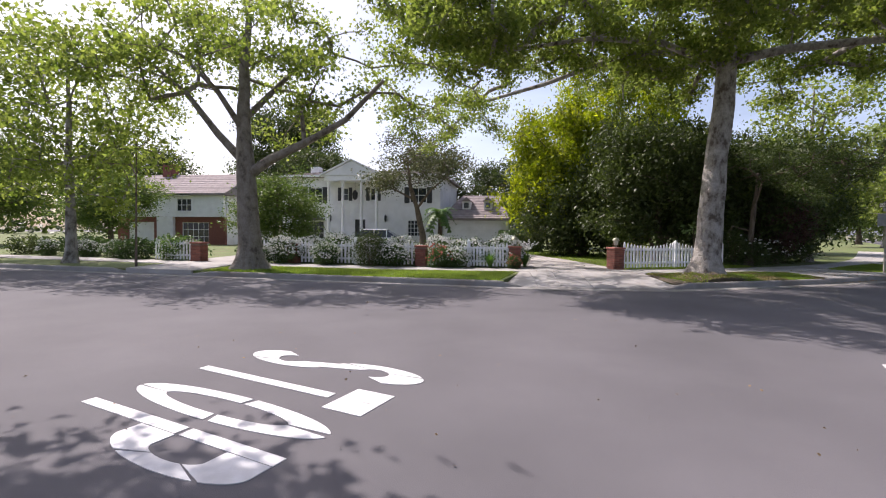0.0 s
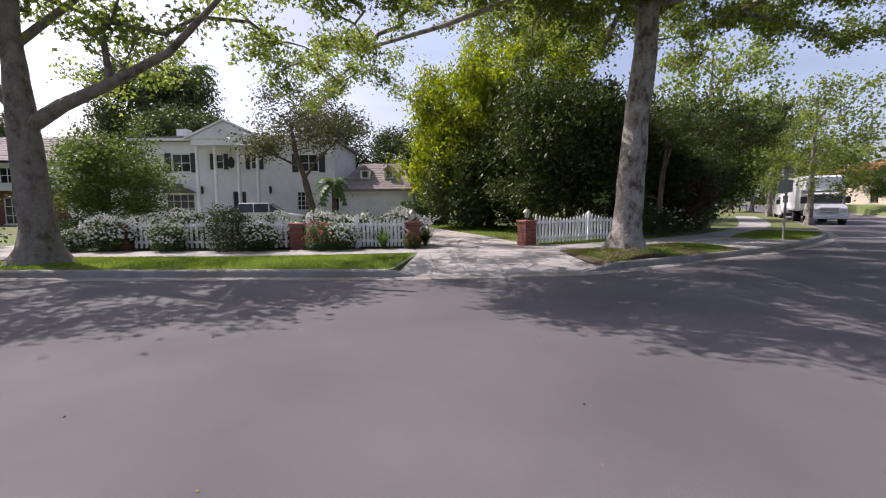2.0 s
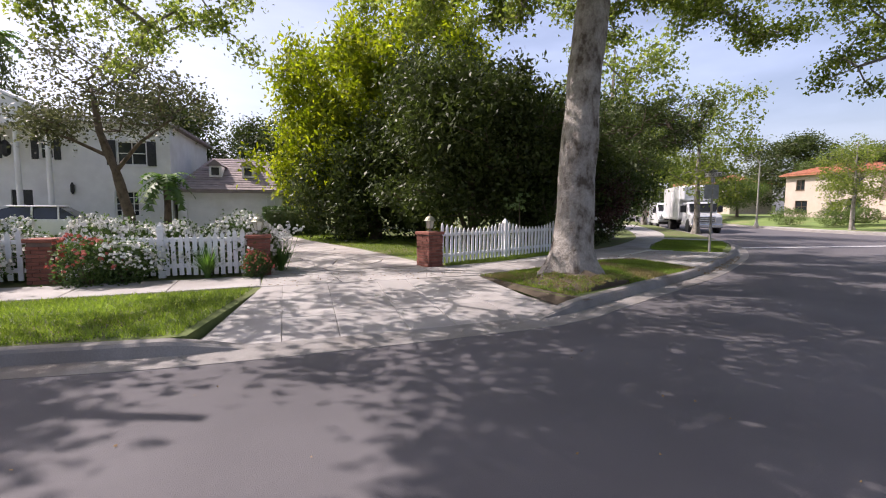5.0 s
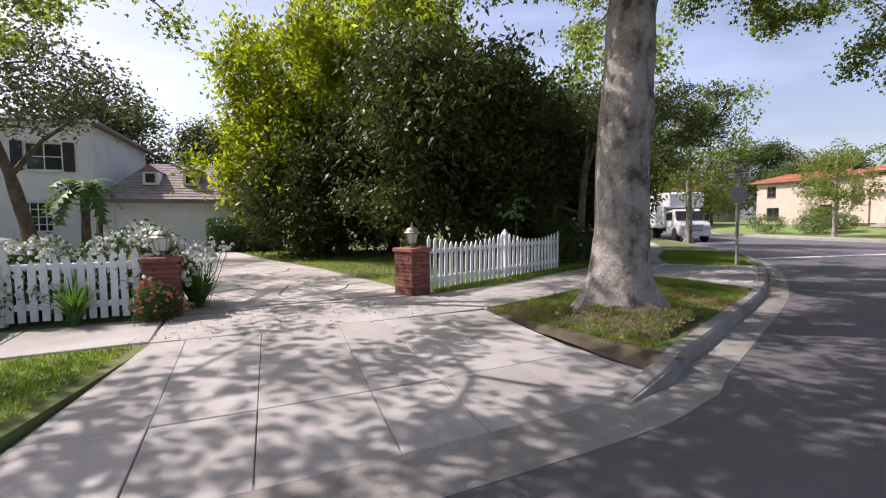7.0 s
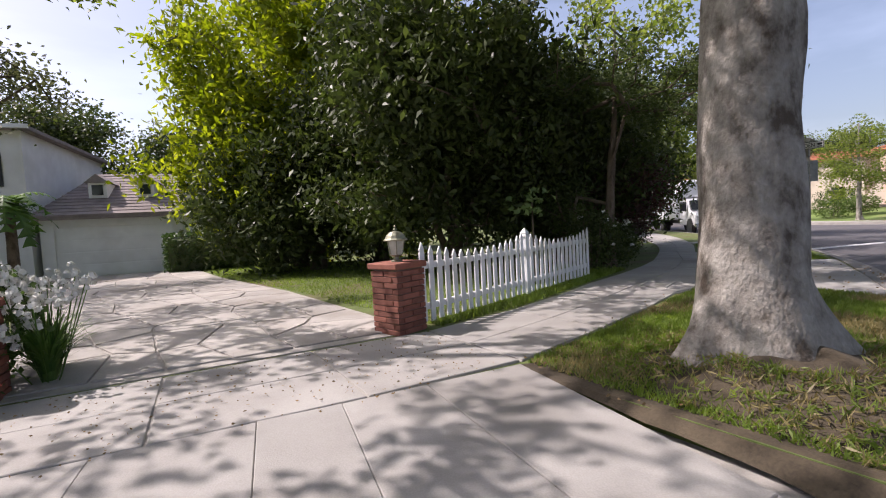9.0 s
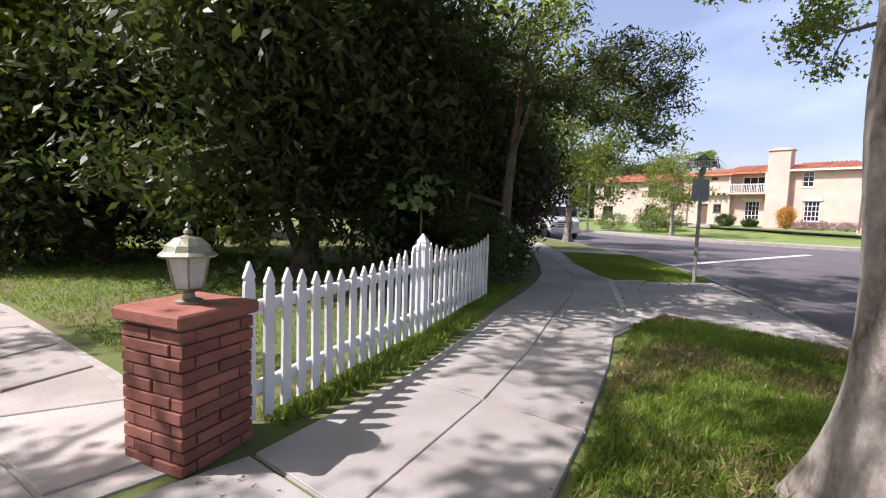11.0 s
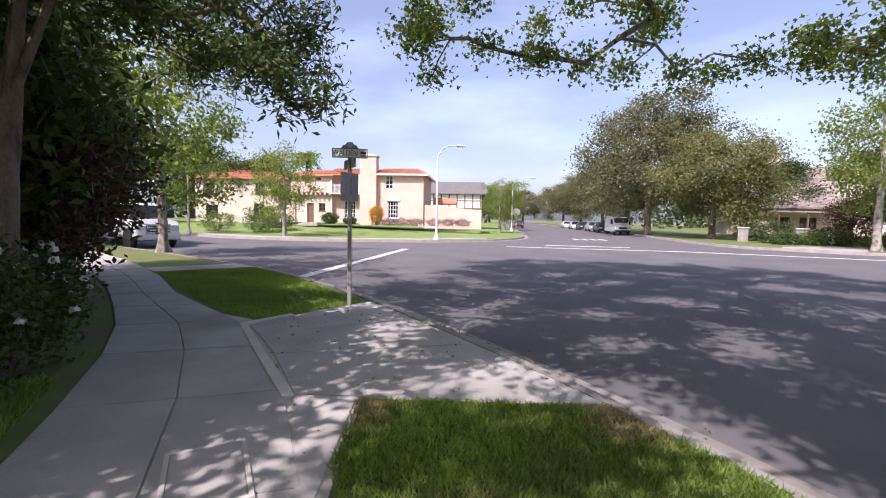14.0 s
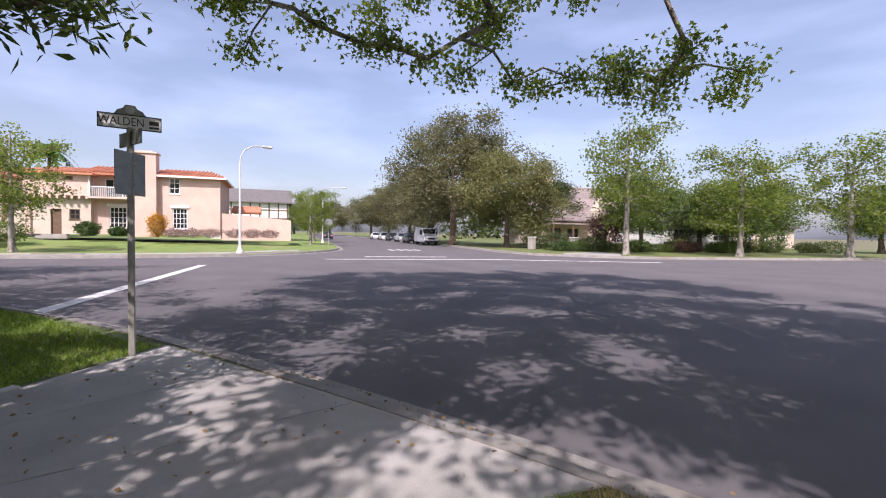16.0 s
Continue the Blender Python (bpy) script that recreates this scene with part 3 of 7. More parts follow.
# ---- concrete flatwork ----
def paving_slab(name, quad, z, mat, parent, thick=0.10, gap=0.008, tilt=0.004, rng=RNG):
    c = np.mean(quad, axis=0)
    q = [np.array(p) + (c - np.array(p)) / np.linalg.norm(c - np.array(p)) * gap * 1.4 for p in quad]
    zz = z if np.ndim(z) else [z] * len(q)
    zz = [h + rng.uniform(-tilt, tilt) for h in zz]
    bm = bmesh.new()
    top = [bm.verts.new((*p, h)) for p, h in zip(q, zz)]
    low = [bm.verts.new((*p, h - thick)) for p, h in zip(q, zz)]
    bm.faces.new(top)
    bm.faces.new(low[::-1])
    sides = [bm.faces.new((top[k], low[k], low[(k + 1) % len(q)], top[(k + 1) % len(q)])) for k in range(len(q))]
    bmesh.ops.recalc_face_normals(bm, faces=bm.faces[:])
    bmesh.ops.bevel(bm, geom=[e for e in bm.edges if e.verts[0] in top and e.verts[1] in top], offset=0.006, segments=1, affect="EDGES")
    return part(name, bm, mat, parent)


def resample(line, n):
    line = np.asarray(line, float)
    s = np.r_[0, np.cumsum(np.linalg.norm(np.diff(line, axis=0), axis=1))]
    t = np.linspace(0, s[-1], n)
    return np.stack([np.interp(t, s, line[:, 0]), np.interp(t, s, line[:, 1])], 1)


def sidewalk(name, left, right, count, lanes, z, label):
    base = thing(name, (0, 0, 0), 0, label, "sidewalk", kind="structure")
    a, b = resample(smooth_line(left), count + 1), resample(smooth_line(right), count + 1)
    slab(name + "_bed", [*a, *b[::-1]], 0.0, 0.16, MORTAR, "gritty joints under the sidewalk slabs", category="sidewalk")
    for k in range(count):
        for j in range(lanes):
            f0, f1 = j / lanes, (j + 1) / lanes
            quad = [a[k] + (b[k] - a[k]) * f0, a[k] + (b[k] - a[k]) * f1, a[k + 1] + (b[k + 1] - a[k + 1]) * f1, a[k + 1] + (b[k + 1] - a[k + 1]) * f0]
            paving_slab("slab", quad, z, CONCRETE, base)
    return base


sidewalk("pavement_left", [(-40, 20.8), (-22, 19.1), (-9.5, 18.1), (-3.6, 17.9), (-1.2, 17.95), (2.25, 18.45)], [(-40, 19.3), (-22, 17.6), (-9.5, 16.6), (-3.2, 16.42), (-0.9, 16.55), (2.4, 17.0)], 28, 1, 0.172, "pale concrete sidewalk slabs beside the lawn strip")
sidewalk("pavement_drive", [(2.3, 18.46), (4.3, 18.75), (6.45, 18.98)], [(2.4, 16.95), (4.6, 17.1), (6.83, 17.38)], 3, 2, 0.174, "grey concrete slabs crossing the driveway, dark joints")
WALK_EDGE = [(6.85, 17.38), (9.22, 18.39), (10.55, 19.14), (12.45, 20.06), (14.86, 21.7), (15.66, 22.55), (17.5, 24.6), (20.1, 26.9), (25.4, 33.1), (34.4, 47)]
sidewalk("pavement_right", [(6.47, 18.98), (8.45, 19.75), (9.54, 20.4), (11.03, 21.28), (12.71, 22.15), (15.0, 23.75), (19.3, 27.9), (24, 34.2), (33, 48)], WALK_EDGE, 26, 2, 0.174, "pale concrete sidewalk with centre joint, leaf litter at edges")

apron = thing("driveway_apron", (0, 0, 0), 0, "broad concrete driveway apron sloping to the gutter", "driveway", kind="structure")
lowx, topx = [2.0, 2.98, 3.66, 4.55, 5.22, 6.2, 7.05], [2.42, 2.78, 3.6, 4.55, 5.15, 5.85, 6.78]
for k in range(6):
    for r0, r1 in ((0.0, 0.32), (0.32, 1.0)):
        def spot(k, f):
            yb, yt = 13.62 + 0.055 * max(0, lowx[k] - 2.6) ** 1.5, 16.92 + 0.085 * (topx[k] - 2.4)
            return (lowx[k] + (topx[k] - lowx[k]) * f, yb + (yt - yb) * f)
        zs = [0.028 + 0.143 * r0, 0.028 + 0.143 * r0, 0.028 + 0.143 * r1, 0.028 + 0.143 * r1]
        paving_slab("slab", [spot(k, r0), spot(k + 1, r0), spot(k + 1, r1), spot(k, r1)], zs, CONCRETE, apron, 0.12, 0.004)
slab("apron_bed", [(1.9, 13.62), (7.5, 14.3), (6.85, 17.3), (2.35, 16.9)], -0.3, 0.004, MORTAR, "grit under the driveway apron", category="driveway")

ramp = thing("corner_ramp", (0, 0, 0), 0, "worn grey concrete ramp between two grass beds", "sidewalk", kind="structure")
for quad in ([(12.56, 17.28), (14.3, 18.45), (13.6, 20.7), (12.5, 20.02)], [(14.3, 18.45), (15.6, 19.4), (14.45, 21.3), (13.6, 20.7)], [(15.6, 19.4), (16.95, 20.38), (15.15, 21.55), (14.82, 21.62), (14.45, 21.3)], [(20.25, 27.0), (21.95, 25.05), (22.7, 26.1), (21.0, 27.9)], [(10.72, 19.27), (12.47, 19.44), (12.5, 20.02), (11.6, 19.67)]):
    paving_slab("slab", quad, 0.168, CONCRETE, ramp, 0.1)
slab("corner_ramp_bed", [(10.7, 19.2), (12.5, 19.4), (12.56, 17.25), (14.3, 18.4), (17.0, 20.36), (15.15, 21.6), (15.6, 22.5), (12.4, 20.2)], 0.0, 0.158, MORTAR, "gritty joints under the corner ramp", category="sidewalk")
bm = bmesh.new()
stroke(bm, [(12.42, 20.03), (13.6, 20.85), (14.9, 21.73)], 0.10, set(), lambda p: p, 0.184)
stroke(bm, [(14.9, 21.73), (15.25, 21.52), (15.6, 21.3)], 0.09, set(), lambda p: p, 0.184)
tagged(part("edging_strip", bm, PALE), "pale raised concrete edging strip in the sidewalk", "edging", kind="structure")

# utility lid in the sidewalk
lid = thing("utility_cover", (11.2, 20.02, 0.18), 31, "rectangular concrete utility box cover in the sidewalk", "cover")
part("frame", boxes((-0.36, -0.24, -0.02, 0.36, -0.21, 0.008), (-0.36, 0.21, -0.02, 0.36, 0.24, 0.008), (-0.36, -0.21, -0.02, -0.33, 0.21, 0.008), (0.33, -0.21, -0.02, 0.36, 0.21, 0.008)), PALE, lid)
part("lid", boxes((-0.325, -0.205, -0.02, 0.325, 0.205, 0.004)), CONCRETE, lid)


def flagstone_drive():
    """An irregular flagstone drive: rough cells with mortar between."""
    outline = np.array([(2.35, 18.6), (6.3, 19.1), (6.05, 20.6), (5.0, 24.6), (3.1, 30.0), (1.6, 35.6), (-3.9, 35.6), (-3.2, 31.5), (-0.6, 26.0), (1.4, 21.5)])
    drive = slab("driveway", outline, 0.0, 0.162, MORTAR, "pale irregular flagstone driveway leading to the garage", category="driveway")
    rng = np.random.default_rng(5)
    rows, cols = 17, 6
    left = resample([(2.4, 18.75), (1.5, 21.5), (-0.5, 26), (-3.1, 31.5), (-3.8, 35.5)], rows + 1)
    right = resample([(6.15, 19.25), (5.95, 20.7), (4.9, 24.6), (3.0, 30), (1.5, 35.5)], rows + 1)
    grid = {}
    for i in range(rows + 1):
        for j in range(cols + 1):
            p = left[i] + (right[i] - left[i]) * j / cols
            if 0 < i < rows and 0 < j < cols:
                p = p + rng.uniform(-0.27, 0.27, 2)
            grid[i, j] = p
    for i in range(rows):
        for j in range(cols):
            quad = [grid[i, j], grid[i, j + 1], grid[i + 1, j + 1], grid[i + 1, j]]
            paving_slab("stone", quad, 0.182, FLAG, drive, 0.05, 0.02, 0.006, rng)


flagstone_drive()
slab("driveway_2", [(-11.5, 14.2), (-8.7, 14.0), (-9.3, 20), (-11.0, 34), (-14.5, 34), (-12.6, 20)], -0.1, 0.178, CONCRETE, "pale concrete driveway of the neighbouring house", category="driveway")
slab("path_east", [(45.5, 17.6), (58, 15.2), (58, 16.6), (47, 18.6), (42.8, 22.2), (41.4, 28.5), (41.8, 34), (45, 41), (44, 41.6), (40.7, 34.6), (40.2, 28.5), (41.6, 21.9)], 0.0, 0.168, CONCRETE, "pale concrete sidewalk round the far corner", category="sidewalk")
slab("path_south", [(37.0, -4.6), (40.2, -1.9), (41.6, -2.8), (43.5, -7.5), (40.5, -7.5)], 0.0, 0.172, CONCRETE, "pale concrete landing on the far verge", category="sidewalk")


# ---- grass ----
def turf(name, poly, count, height, label, dry=None, z=0.158, seed=1, bare=None):
    rng = np.random.default_rng(seed)
    poly = np.asarray(poly, float)
    lo, hi = poly.min(0), poly.max(0)
    pts = rng.uniform(lo, hi, (count * 4, 2))
    pts = pts[inside(poly, pts)][:count]
    if bare:
        far = np.hypot(pts[:, 0] - bare[0], pts[:, 1] - bare[1])
        pts = pts[far + rng.normal(size=len(pts)) * 0.16 > bare[2]]
    root = thing(name, (0, 0, 0), 0, label, "grass", kind="stuff")
    lift = z
    tones = [(GRASS, np.ones(len(pts), bool))]
    if dry is not None:
        wild = np.array([noise.noise(Vector((p[0] * 0.9, p[1] * 0.9, 2.0))) for p in pts])
        pick = wild + rng.normal(size=len(pts)) * 0.12 > dry
        tones = [(GRASS, ~pick), (GRASS_DRY, pick & (rng.uniform(size=len(pts)) < 0.5))]
    for mat, pick in tones:
        p = pts[pick]
        n = len(p)
        if not n:
            continue
        h = height * rng.uniform(0.5, 1.25, n)
        a = rng.uniform(0, 2 * np.pi, n)
        w = 0.006 + 0.004 * rng.uniform(size=n)
        lean = rng.normal(size=(n, 2)) * 0.5 * h[:, None]
        d = np.stack([np.cos(a), np.sin(a)], 1) * w[:, None]
        v = np.empty((n, 3, 3))
        v[:, 0, :2], v[:, 0, 2] = p - d, lift
        v[:, 1, :2], v[:, 1, 2] = p + d, lift
        v[:, 2, :2], v[:, 2, 2] = p + lean, lift + h
        ob = new("blades", raw_mesh("blades", v, np.full(n, 3), mat))
        ob.parent = root
    return root


BED = [p - np.array((-0.02, 0.05)) for p in resample(smooth_line(WALK_EDGE), 27) if p[0] < 10.9] + [(11.4, 19.33), (12.45, 19.42), (12.52, 17.25), (11.5, 16.66), (9.6, 15.72), (7.5, 14.72)]
LAWN2 = [(16.9, 20.44), (15.3, 21.58), (15.66, 22.45), (17.6, 24.5), (20.1, 26.75), (21.75, 24.95), (19.85, 22.95), (17.4, 20.95)]
STRIP = [(-8.4, 14.2), (0, 13.78), (1.85, 13.76), (2.3, 16.85), (-0.9, 16.45), (-3.2, 16.3), (-8.6, 16.5)]
SIDE = [(6.5, 20.0), (6.1, 21.2), (5.05, 24.7), (3.15, 30), (1.8, 35.6), (4, 37), (9, 31), (12.5, 24), (11.2, 22.3), (7.0, 19.95)]
EDGE = [(6.7, 19.2), (8.4, 19.85), (11.0, 21.4), (12.6, 22.3), (12.3, 22.9), (8.7, 20.75), (6.6, 19.5)]
turf("grass_bed", BED, 60000, 0.055, "patchy green grass bed under a street tree, straw and bare soil", dry=0.2, seed=2, bare=(8.4, 15.85, 1.1))
weeds = np.random.default_rng(15)
wa, wr = weeds.uniform(0, 2 * np.pi, 2600), weeds.uniform(0.45, 1.45, 2600)
wp = np.stack([8.45 + wr * np.cos(wa), 16.0 + wr * np.sin(wa), 0.42 - 0.17 * wr], 1)
wp = wp[inside(BED, wp[:, :2])]
root = thing("trunk_weeds", (0, 0, 0), 0, "tufts of green and straw grass on the earth round the tree", "weeds", kind="stuff")
for mat, some in ((GRASS, wp[::4]), (GRASS_DRY, wp[1::5])):
    tufts = np.repeat(some, 5, axis=0) + weeds.normal(size=(len(some) * 5, 3)) * (0.035, 0.035, 0.01)
    new("blades", leaves("blades", tufts, 0.09, SLIM * (0.5, 1), mat, weeds, -0.9, 0.0)).parent = root
# crumbling earth bank between the apron and the grass bed
bm = bmesh.new()
bank = []
for k in range(17):
    f = k / 14
    x, y = 6.76 + 0.64 * f, 17.3 - 2.55 * f
    drop = 0.028 + 0.143 * (1 - f)
    out = 0.05 + 0.10 * f + weeds.uniform(-0.025, 0.025)
    bank.append([bm.verts.new(p) for p in ((x - out, y - 0.2 * out, drop - 0.01), (x - 0.4 * out, y, 0.5 * drop + 0.085 + weeds.uniform(-0.015, 0.01)), (x + 0.03, y, 0.162), (x + 0.22, y, 0.15))])
for a, b in zip(bank, bank[1:]):
    for k in range(3):
        bm.faces.new((a[k], a[k + 1], b[k + 1], b[k]))
bmesh.ops.recalc_face_normals(bm, faces=bm.faces[:])
tagged(part("earth_bank", bm, BARE), "crumbling brown earth edge beside the driveway apron", "soil", kind="structure")
turf("grass_corner", LAWN2, 30000, 0.05, "bright green mown grass at the street corner", seed=3)
turf("grass_strip", STRIP, 42000, 0.055, "bright green mown grass strip along the kerb", seed=4)
turf("grass_lawn", SIDE, 36000, 0.055, "mown green lawn beside the flagstone drive", seed=5)
turf("grass_edge", EDGE, 12000, 0.09, "rough grass tufts along the fence foot", seed=6)


def earth_patch(name, cx, cy, r, h, label, seed, bed=None):
    """A low rough mound of bare earth round a trunk."""
    bm = bmesh.new()
    rings = [[bm.verts.new((cx, cy, 0.15 + h))]]
    for k in range(1, 9):
        f = k / 8
        ring = []
        for j in range(28):
            a = 2 * math.pi * j / 28
            rr = r * f * (1 + 0.18 * noise.noise(Vector((math.cos(a) * 2, math.sin(a) * 2, seed))))
            while bed is not None and rr > 0.3 and not inside(bed, [(cx + 1.06 * rr * math.cos(a), cy + 1.06 * rr * math.sin(a))])[0]:
                rr *= 0.96
            x, y = cx + rr * math.cos(a), cy + rr * math.sin(a)
            ring.append(bm.verts.new((x, y, 0.13 + h * (1 - f) ** 1.2 + 0.07 * (1.05 - f) * noise.noise(Vector((x * 5, y * 5, seed))))))
        rings.append(ring)
    for j in range(28):
        bm.faces.new((rings[0][0], rings[1][j], rings[1][(j + 1) % 28]))
    for a, b in zip(rings[1:], rings[2:]):
        for j in range(28):
            bm.faces.new((a[j], b[j], b[(j + 1) % 28], a[(j + 1) % 28]))
    return tagged(part(name, bm, BARE, smooth=True), label, "soil", kind="structure")


earth_patch("soil_mound", 8.45, 15.95, 1.4, 0.30, "bare brown earth heaped round the street tree's roots", 1.0, BED)
earth_patch("soil_mound", -7.3, 15.3, 1.1, 0.1, "bare earth round a street tree's foot", 2.0)


def scatter_litter(name, count, poly, z, label, seed, mat=LITTER, size=0.04):
    rng = np.random.default_rng(seed)
    poly = np.asarray(poly, float)
    pts = rng.uniform(poly.min(0), poly.max(0), (count * 4, 2))
    pts = pts[inside(poly, pts)][:count]
    c = np.c_[pts, np.full(len(pts), z)]
    me = leaves("litter", c, size, KITE, mat, rng, droop=0.0, flat=0.93)
    return tagged(new(name, me), label, "leaf litter", kind="stuff")


scatter_litter("leaf_litter", 700, [(12.6, 16.9), (14.4, 17.9), (17.2, 20.0), (16.9, 20.4), (14.2, 18.5), (12.4, 17.4)], 0.05, "brown leaf litter drifted in the gutter", 11)
scatter_litter("leaf_litter", 260, [(6.5, 17.2), (16, 22), (16, 19), (12, 16.5), (7.5, 14.8)], 0.185, "fallen dry leaves over sidewalk and grass", 12)
scatter_litter("leaf_litter", 160, [(-4, -2), (6, -2), (7, 12.5), (-4, 12.5)], 0.012, "small pale leaf scraps strewn over the asphalt", 13, size=0.03)
scatter_litter("leaf_litter", 500, [(2.2, 16.7), (6.8, 17.2), (6.4, 18.9), (2.3, 18.4)], 0.187, "scraps of dry leaves on the driveway crossing", 14, size=0.025)


# ---- street trees ----
def crown_clusters(seed, n, centre, radii, hollow=0.35, low=-0.75):
    return blob_points(np.random.default_rng(seed), n, centre, radii, hollow, low)


def skirt(seed, n, a0, a1, r0, r1, z0, z1):
    """Drooping boughs along an arc of the crown's rim."""
    rng = np.random.default_rng(seed)
    a, r = np.radians(rng.uniform(a0, a1, n)), rng.uniform(r0, r1, n)
    return np.stack([r * np.cos(a), r * np.sin(a), rng.uniform(z0, z1, n)], 1)


big = np.vstack([crown_clusters(21, 270, (1.5, 1.3, 9.9), (12.0, 8.6, 2.9), 0.25, -0.75), crown_clusters(22, 60, (5.0, 3.0, 9.4), (7.0, 6.0, 2.4), 0.2)])
big = big[(big[:, 2] > 6.9)]


def shade_at(pts, base):
    """Where the sun lays the shade of points of a tree that stands at base."""
    w = pts + np.array(base)
    f = w[:, 2] / SUN_TO.z
    return w[:, 0] - SUN_TO.x * f, w[:, 1] - SUN_TO.y * f


sx, sy = shade_at(big, (8.49, 16.31, 0.22))
thin = np.random.default_rng(37).uniform(size=len(big)) < 0.1
big, sx, sy = (q[~((sx < 8) & (sy > 13.4) & thin)] for q in (big, sx, sy))
big = big[sy > np.interp(sx, [3.1, 3.3, 4.1, 4.8, 6.0, 8.4, 15.9, 25.9, 29.9, 30.5], [14.0, 13.0, 10.5, 9.0, 7.9, 7.3, 4.6, 5.9, 11.9, 15.0])]
front = np.random.default_rng(35).uniform((3.4, 7.0, 7.2), (15.0, 14.0, 9.8), (185, 3))
east = np.random.default_rng(36).uniform((14.0, 5.5, 7.4), (28.5, 18.5, 10.6), (165, 3))
near = np.random.default_rng(40).uniform((10.5, 13.0, 7.2), (16.0, 17.2, 9.6), (34, 3))
walkway = np.random.default_rng(45).uniform((11.0, 17.2, 7.0), (16.0, 19.6, 9.0), (14, 3))
for some in (front, east, near, walkway):
    keep = some[:, 1] > np.interp(some[:, 0], [3.1, 3.3, 4.1, 4.8, 6.0, 8.4, 15.9, 25.9, 29.9], [14.0, 13.0, 10.5, 9.0, 7.9, 7.3, 4.8, 6.2, 11.9])
    some = some[keep]
    spot = np.c_[some[:, :2] + np.outer(some[:, 2] / SUN_TO.z, SUN_TO[:2]), some[:, 2]] - (8.49, 16.31, 0.22)
    big = np.vstack([big, spot])
# boughs that reach over the drive
over_drive = np.random.default_rng(39).uniform((-5.0, 21.5, 6.3), (1.5, 27.0, 8.6), (26, 3))
big = np.vstack([big, skirt(26, 34, -42, 20, 11.5, 14.5, 5.0, 7.6), skirt(27, 10, 160, 200, 6.0, 9.0, 6.6, 8.0), over_drive - (8.49, 16.31, 0.22)])
tree("street_tree", (8.49, 16.31, 0.22), [(0, 0, 0), (0.02, 0.05, 0.7), (0.12, 0.12, 2.0), (0.22, 0.15, 3.6), (0.42, 0.2, 5.6), (0.5, 0.2, 7.6), (0.4, 0.1, 9.6), (0.5, 0, 12.0)], [0.47, 0.40, 0.365, 0.35, 0.31, 0.27, 0.2, 0.09],
     [([(0.5, 0.2, 7.0), (2.2, 0.0, 7.25), (4.4, -0.5, 7.2), (6.2, -0.9, 6.9), (7.6, -1.6, 7.9)], 0.16, 0.06),
      ([(0.45, 0.2, 6.8), (-1.6, -0.1, 7.6), (-3.8, -0.6, 7.7), (-6.5, -1.0, 7.3)], 0.13, 0.05),
      ([(0.5, 0.2, 8.0), (1.2, -2.2, 9.0), (2.4, -5.0, 9.6)], 0.14, 0.05),
      ([(0.45, 0.15, 8.6), (-2.0, 1.8, 10.2), (-4.4, 3.4, 11.2)], 0.13, 0.05),
      ([(0.45, 0.1, 9.0), (2.8, 1.6, 10.6), (5.6, 2.6, 11.8)], 0.13, 0.05),
      ([(0.5, 0.2, 7.4), (-2.4, 1.8, 8.0), (-5.2, 3.6, 7.6), (-8.2, 5.4, 7.4), (-10.4, 6.6, 7.9)], 0.13, 0.04)],
     big, 215, 0.29, 0.135, MAPLE, LEAF_PLANE, BARK, "tall plane tree, pale flaking bark, airy green crown", thick=1.25, seed=31)

left = np.vstack([crown_clusters(24, 210, (0.2, 2.0, 8.6), (6.8, 5.4, 4.0), 0.3, -0.65), crown_clusters(25, 30, (3.8, 1.6, 5.8), (3.0, 2.4, 1.1), 0.2), crown_clusters(28, 16, (-2.5, -2.2, 7.0), (3.0, 1.8, 1.0), 0.2)])
sx, sy = shade_at(left, (-7.3, 15.25, 0.15))
thin = np.random.default_rng(38).uniform(size=len(left)) < 0.5
open_sky = np.random.default_rng(44).uniform(size=len(left)) < 0.75
left, sx, sy = (q[~(((sy > 13.4) & (sy < 19.5) & thin) | ((sx > -1.5) & (sx < 2.3) & (sy > 13.6) & open_sky))] for q in (left, sx, sy))
left = left[(sy > np.interp(sx, [-12, -9.8, -5.8, -1, 1.2, 1.5], [9.6, 9.2, 9.0, 8.8, 10.2, 14.0]))]
tree("street_tree", (-7.3, 15.25, 0.15), [(0, 0, 0), (0.0, 0.05, 0.9), (-0.1, 0.05, 2.2), (-0.12, 0, 3.4), (-0.2, 0, 5.2), (-0.1, -0.1, 7.2), (0.1, 0, 9.6)], [0.47, 0.40, 0.36, 0.34, 0.24, 0.16, 0.07],
     [([(-0.1, 0, 3.4), (0.9, 0.0, 4.0), (2.2, -0.1, 4.5), (3.8, -0.3, 5.2), (5.2, -0.5, 6.4)], 0.2, 0.06),
      ([(-0.1, 0, 3.8), (-1.4, 0.2, 5.0), (-2.8, 0.3, 6.6), (-4.4, 0.2, 7.9)], 0.17, 0.05),
      ([(-0.2, 0, 5.0), (-0.6, -0.9, 6.2), (-1.4, -1.6, 7.2)], 0.12, 0.05),
      ([(-0.2, 0, 5.4), (0.8, 1.4, 7.4), (2.0, 2.6, 9.2)], 0.13, 0.05)],
     left, 130, 0.36, 0.158, MAPLE, LEAF_PLANE, BARK_DARK, "mature plane tree with dark trunk and broad airy crown", thick=1.2, seed=32)


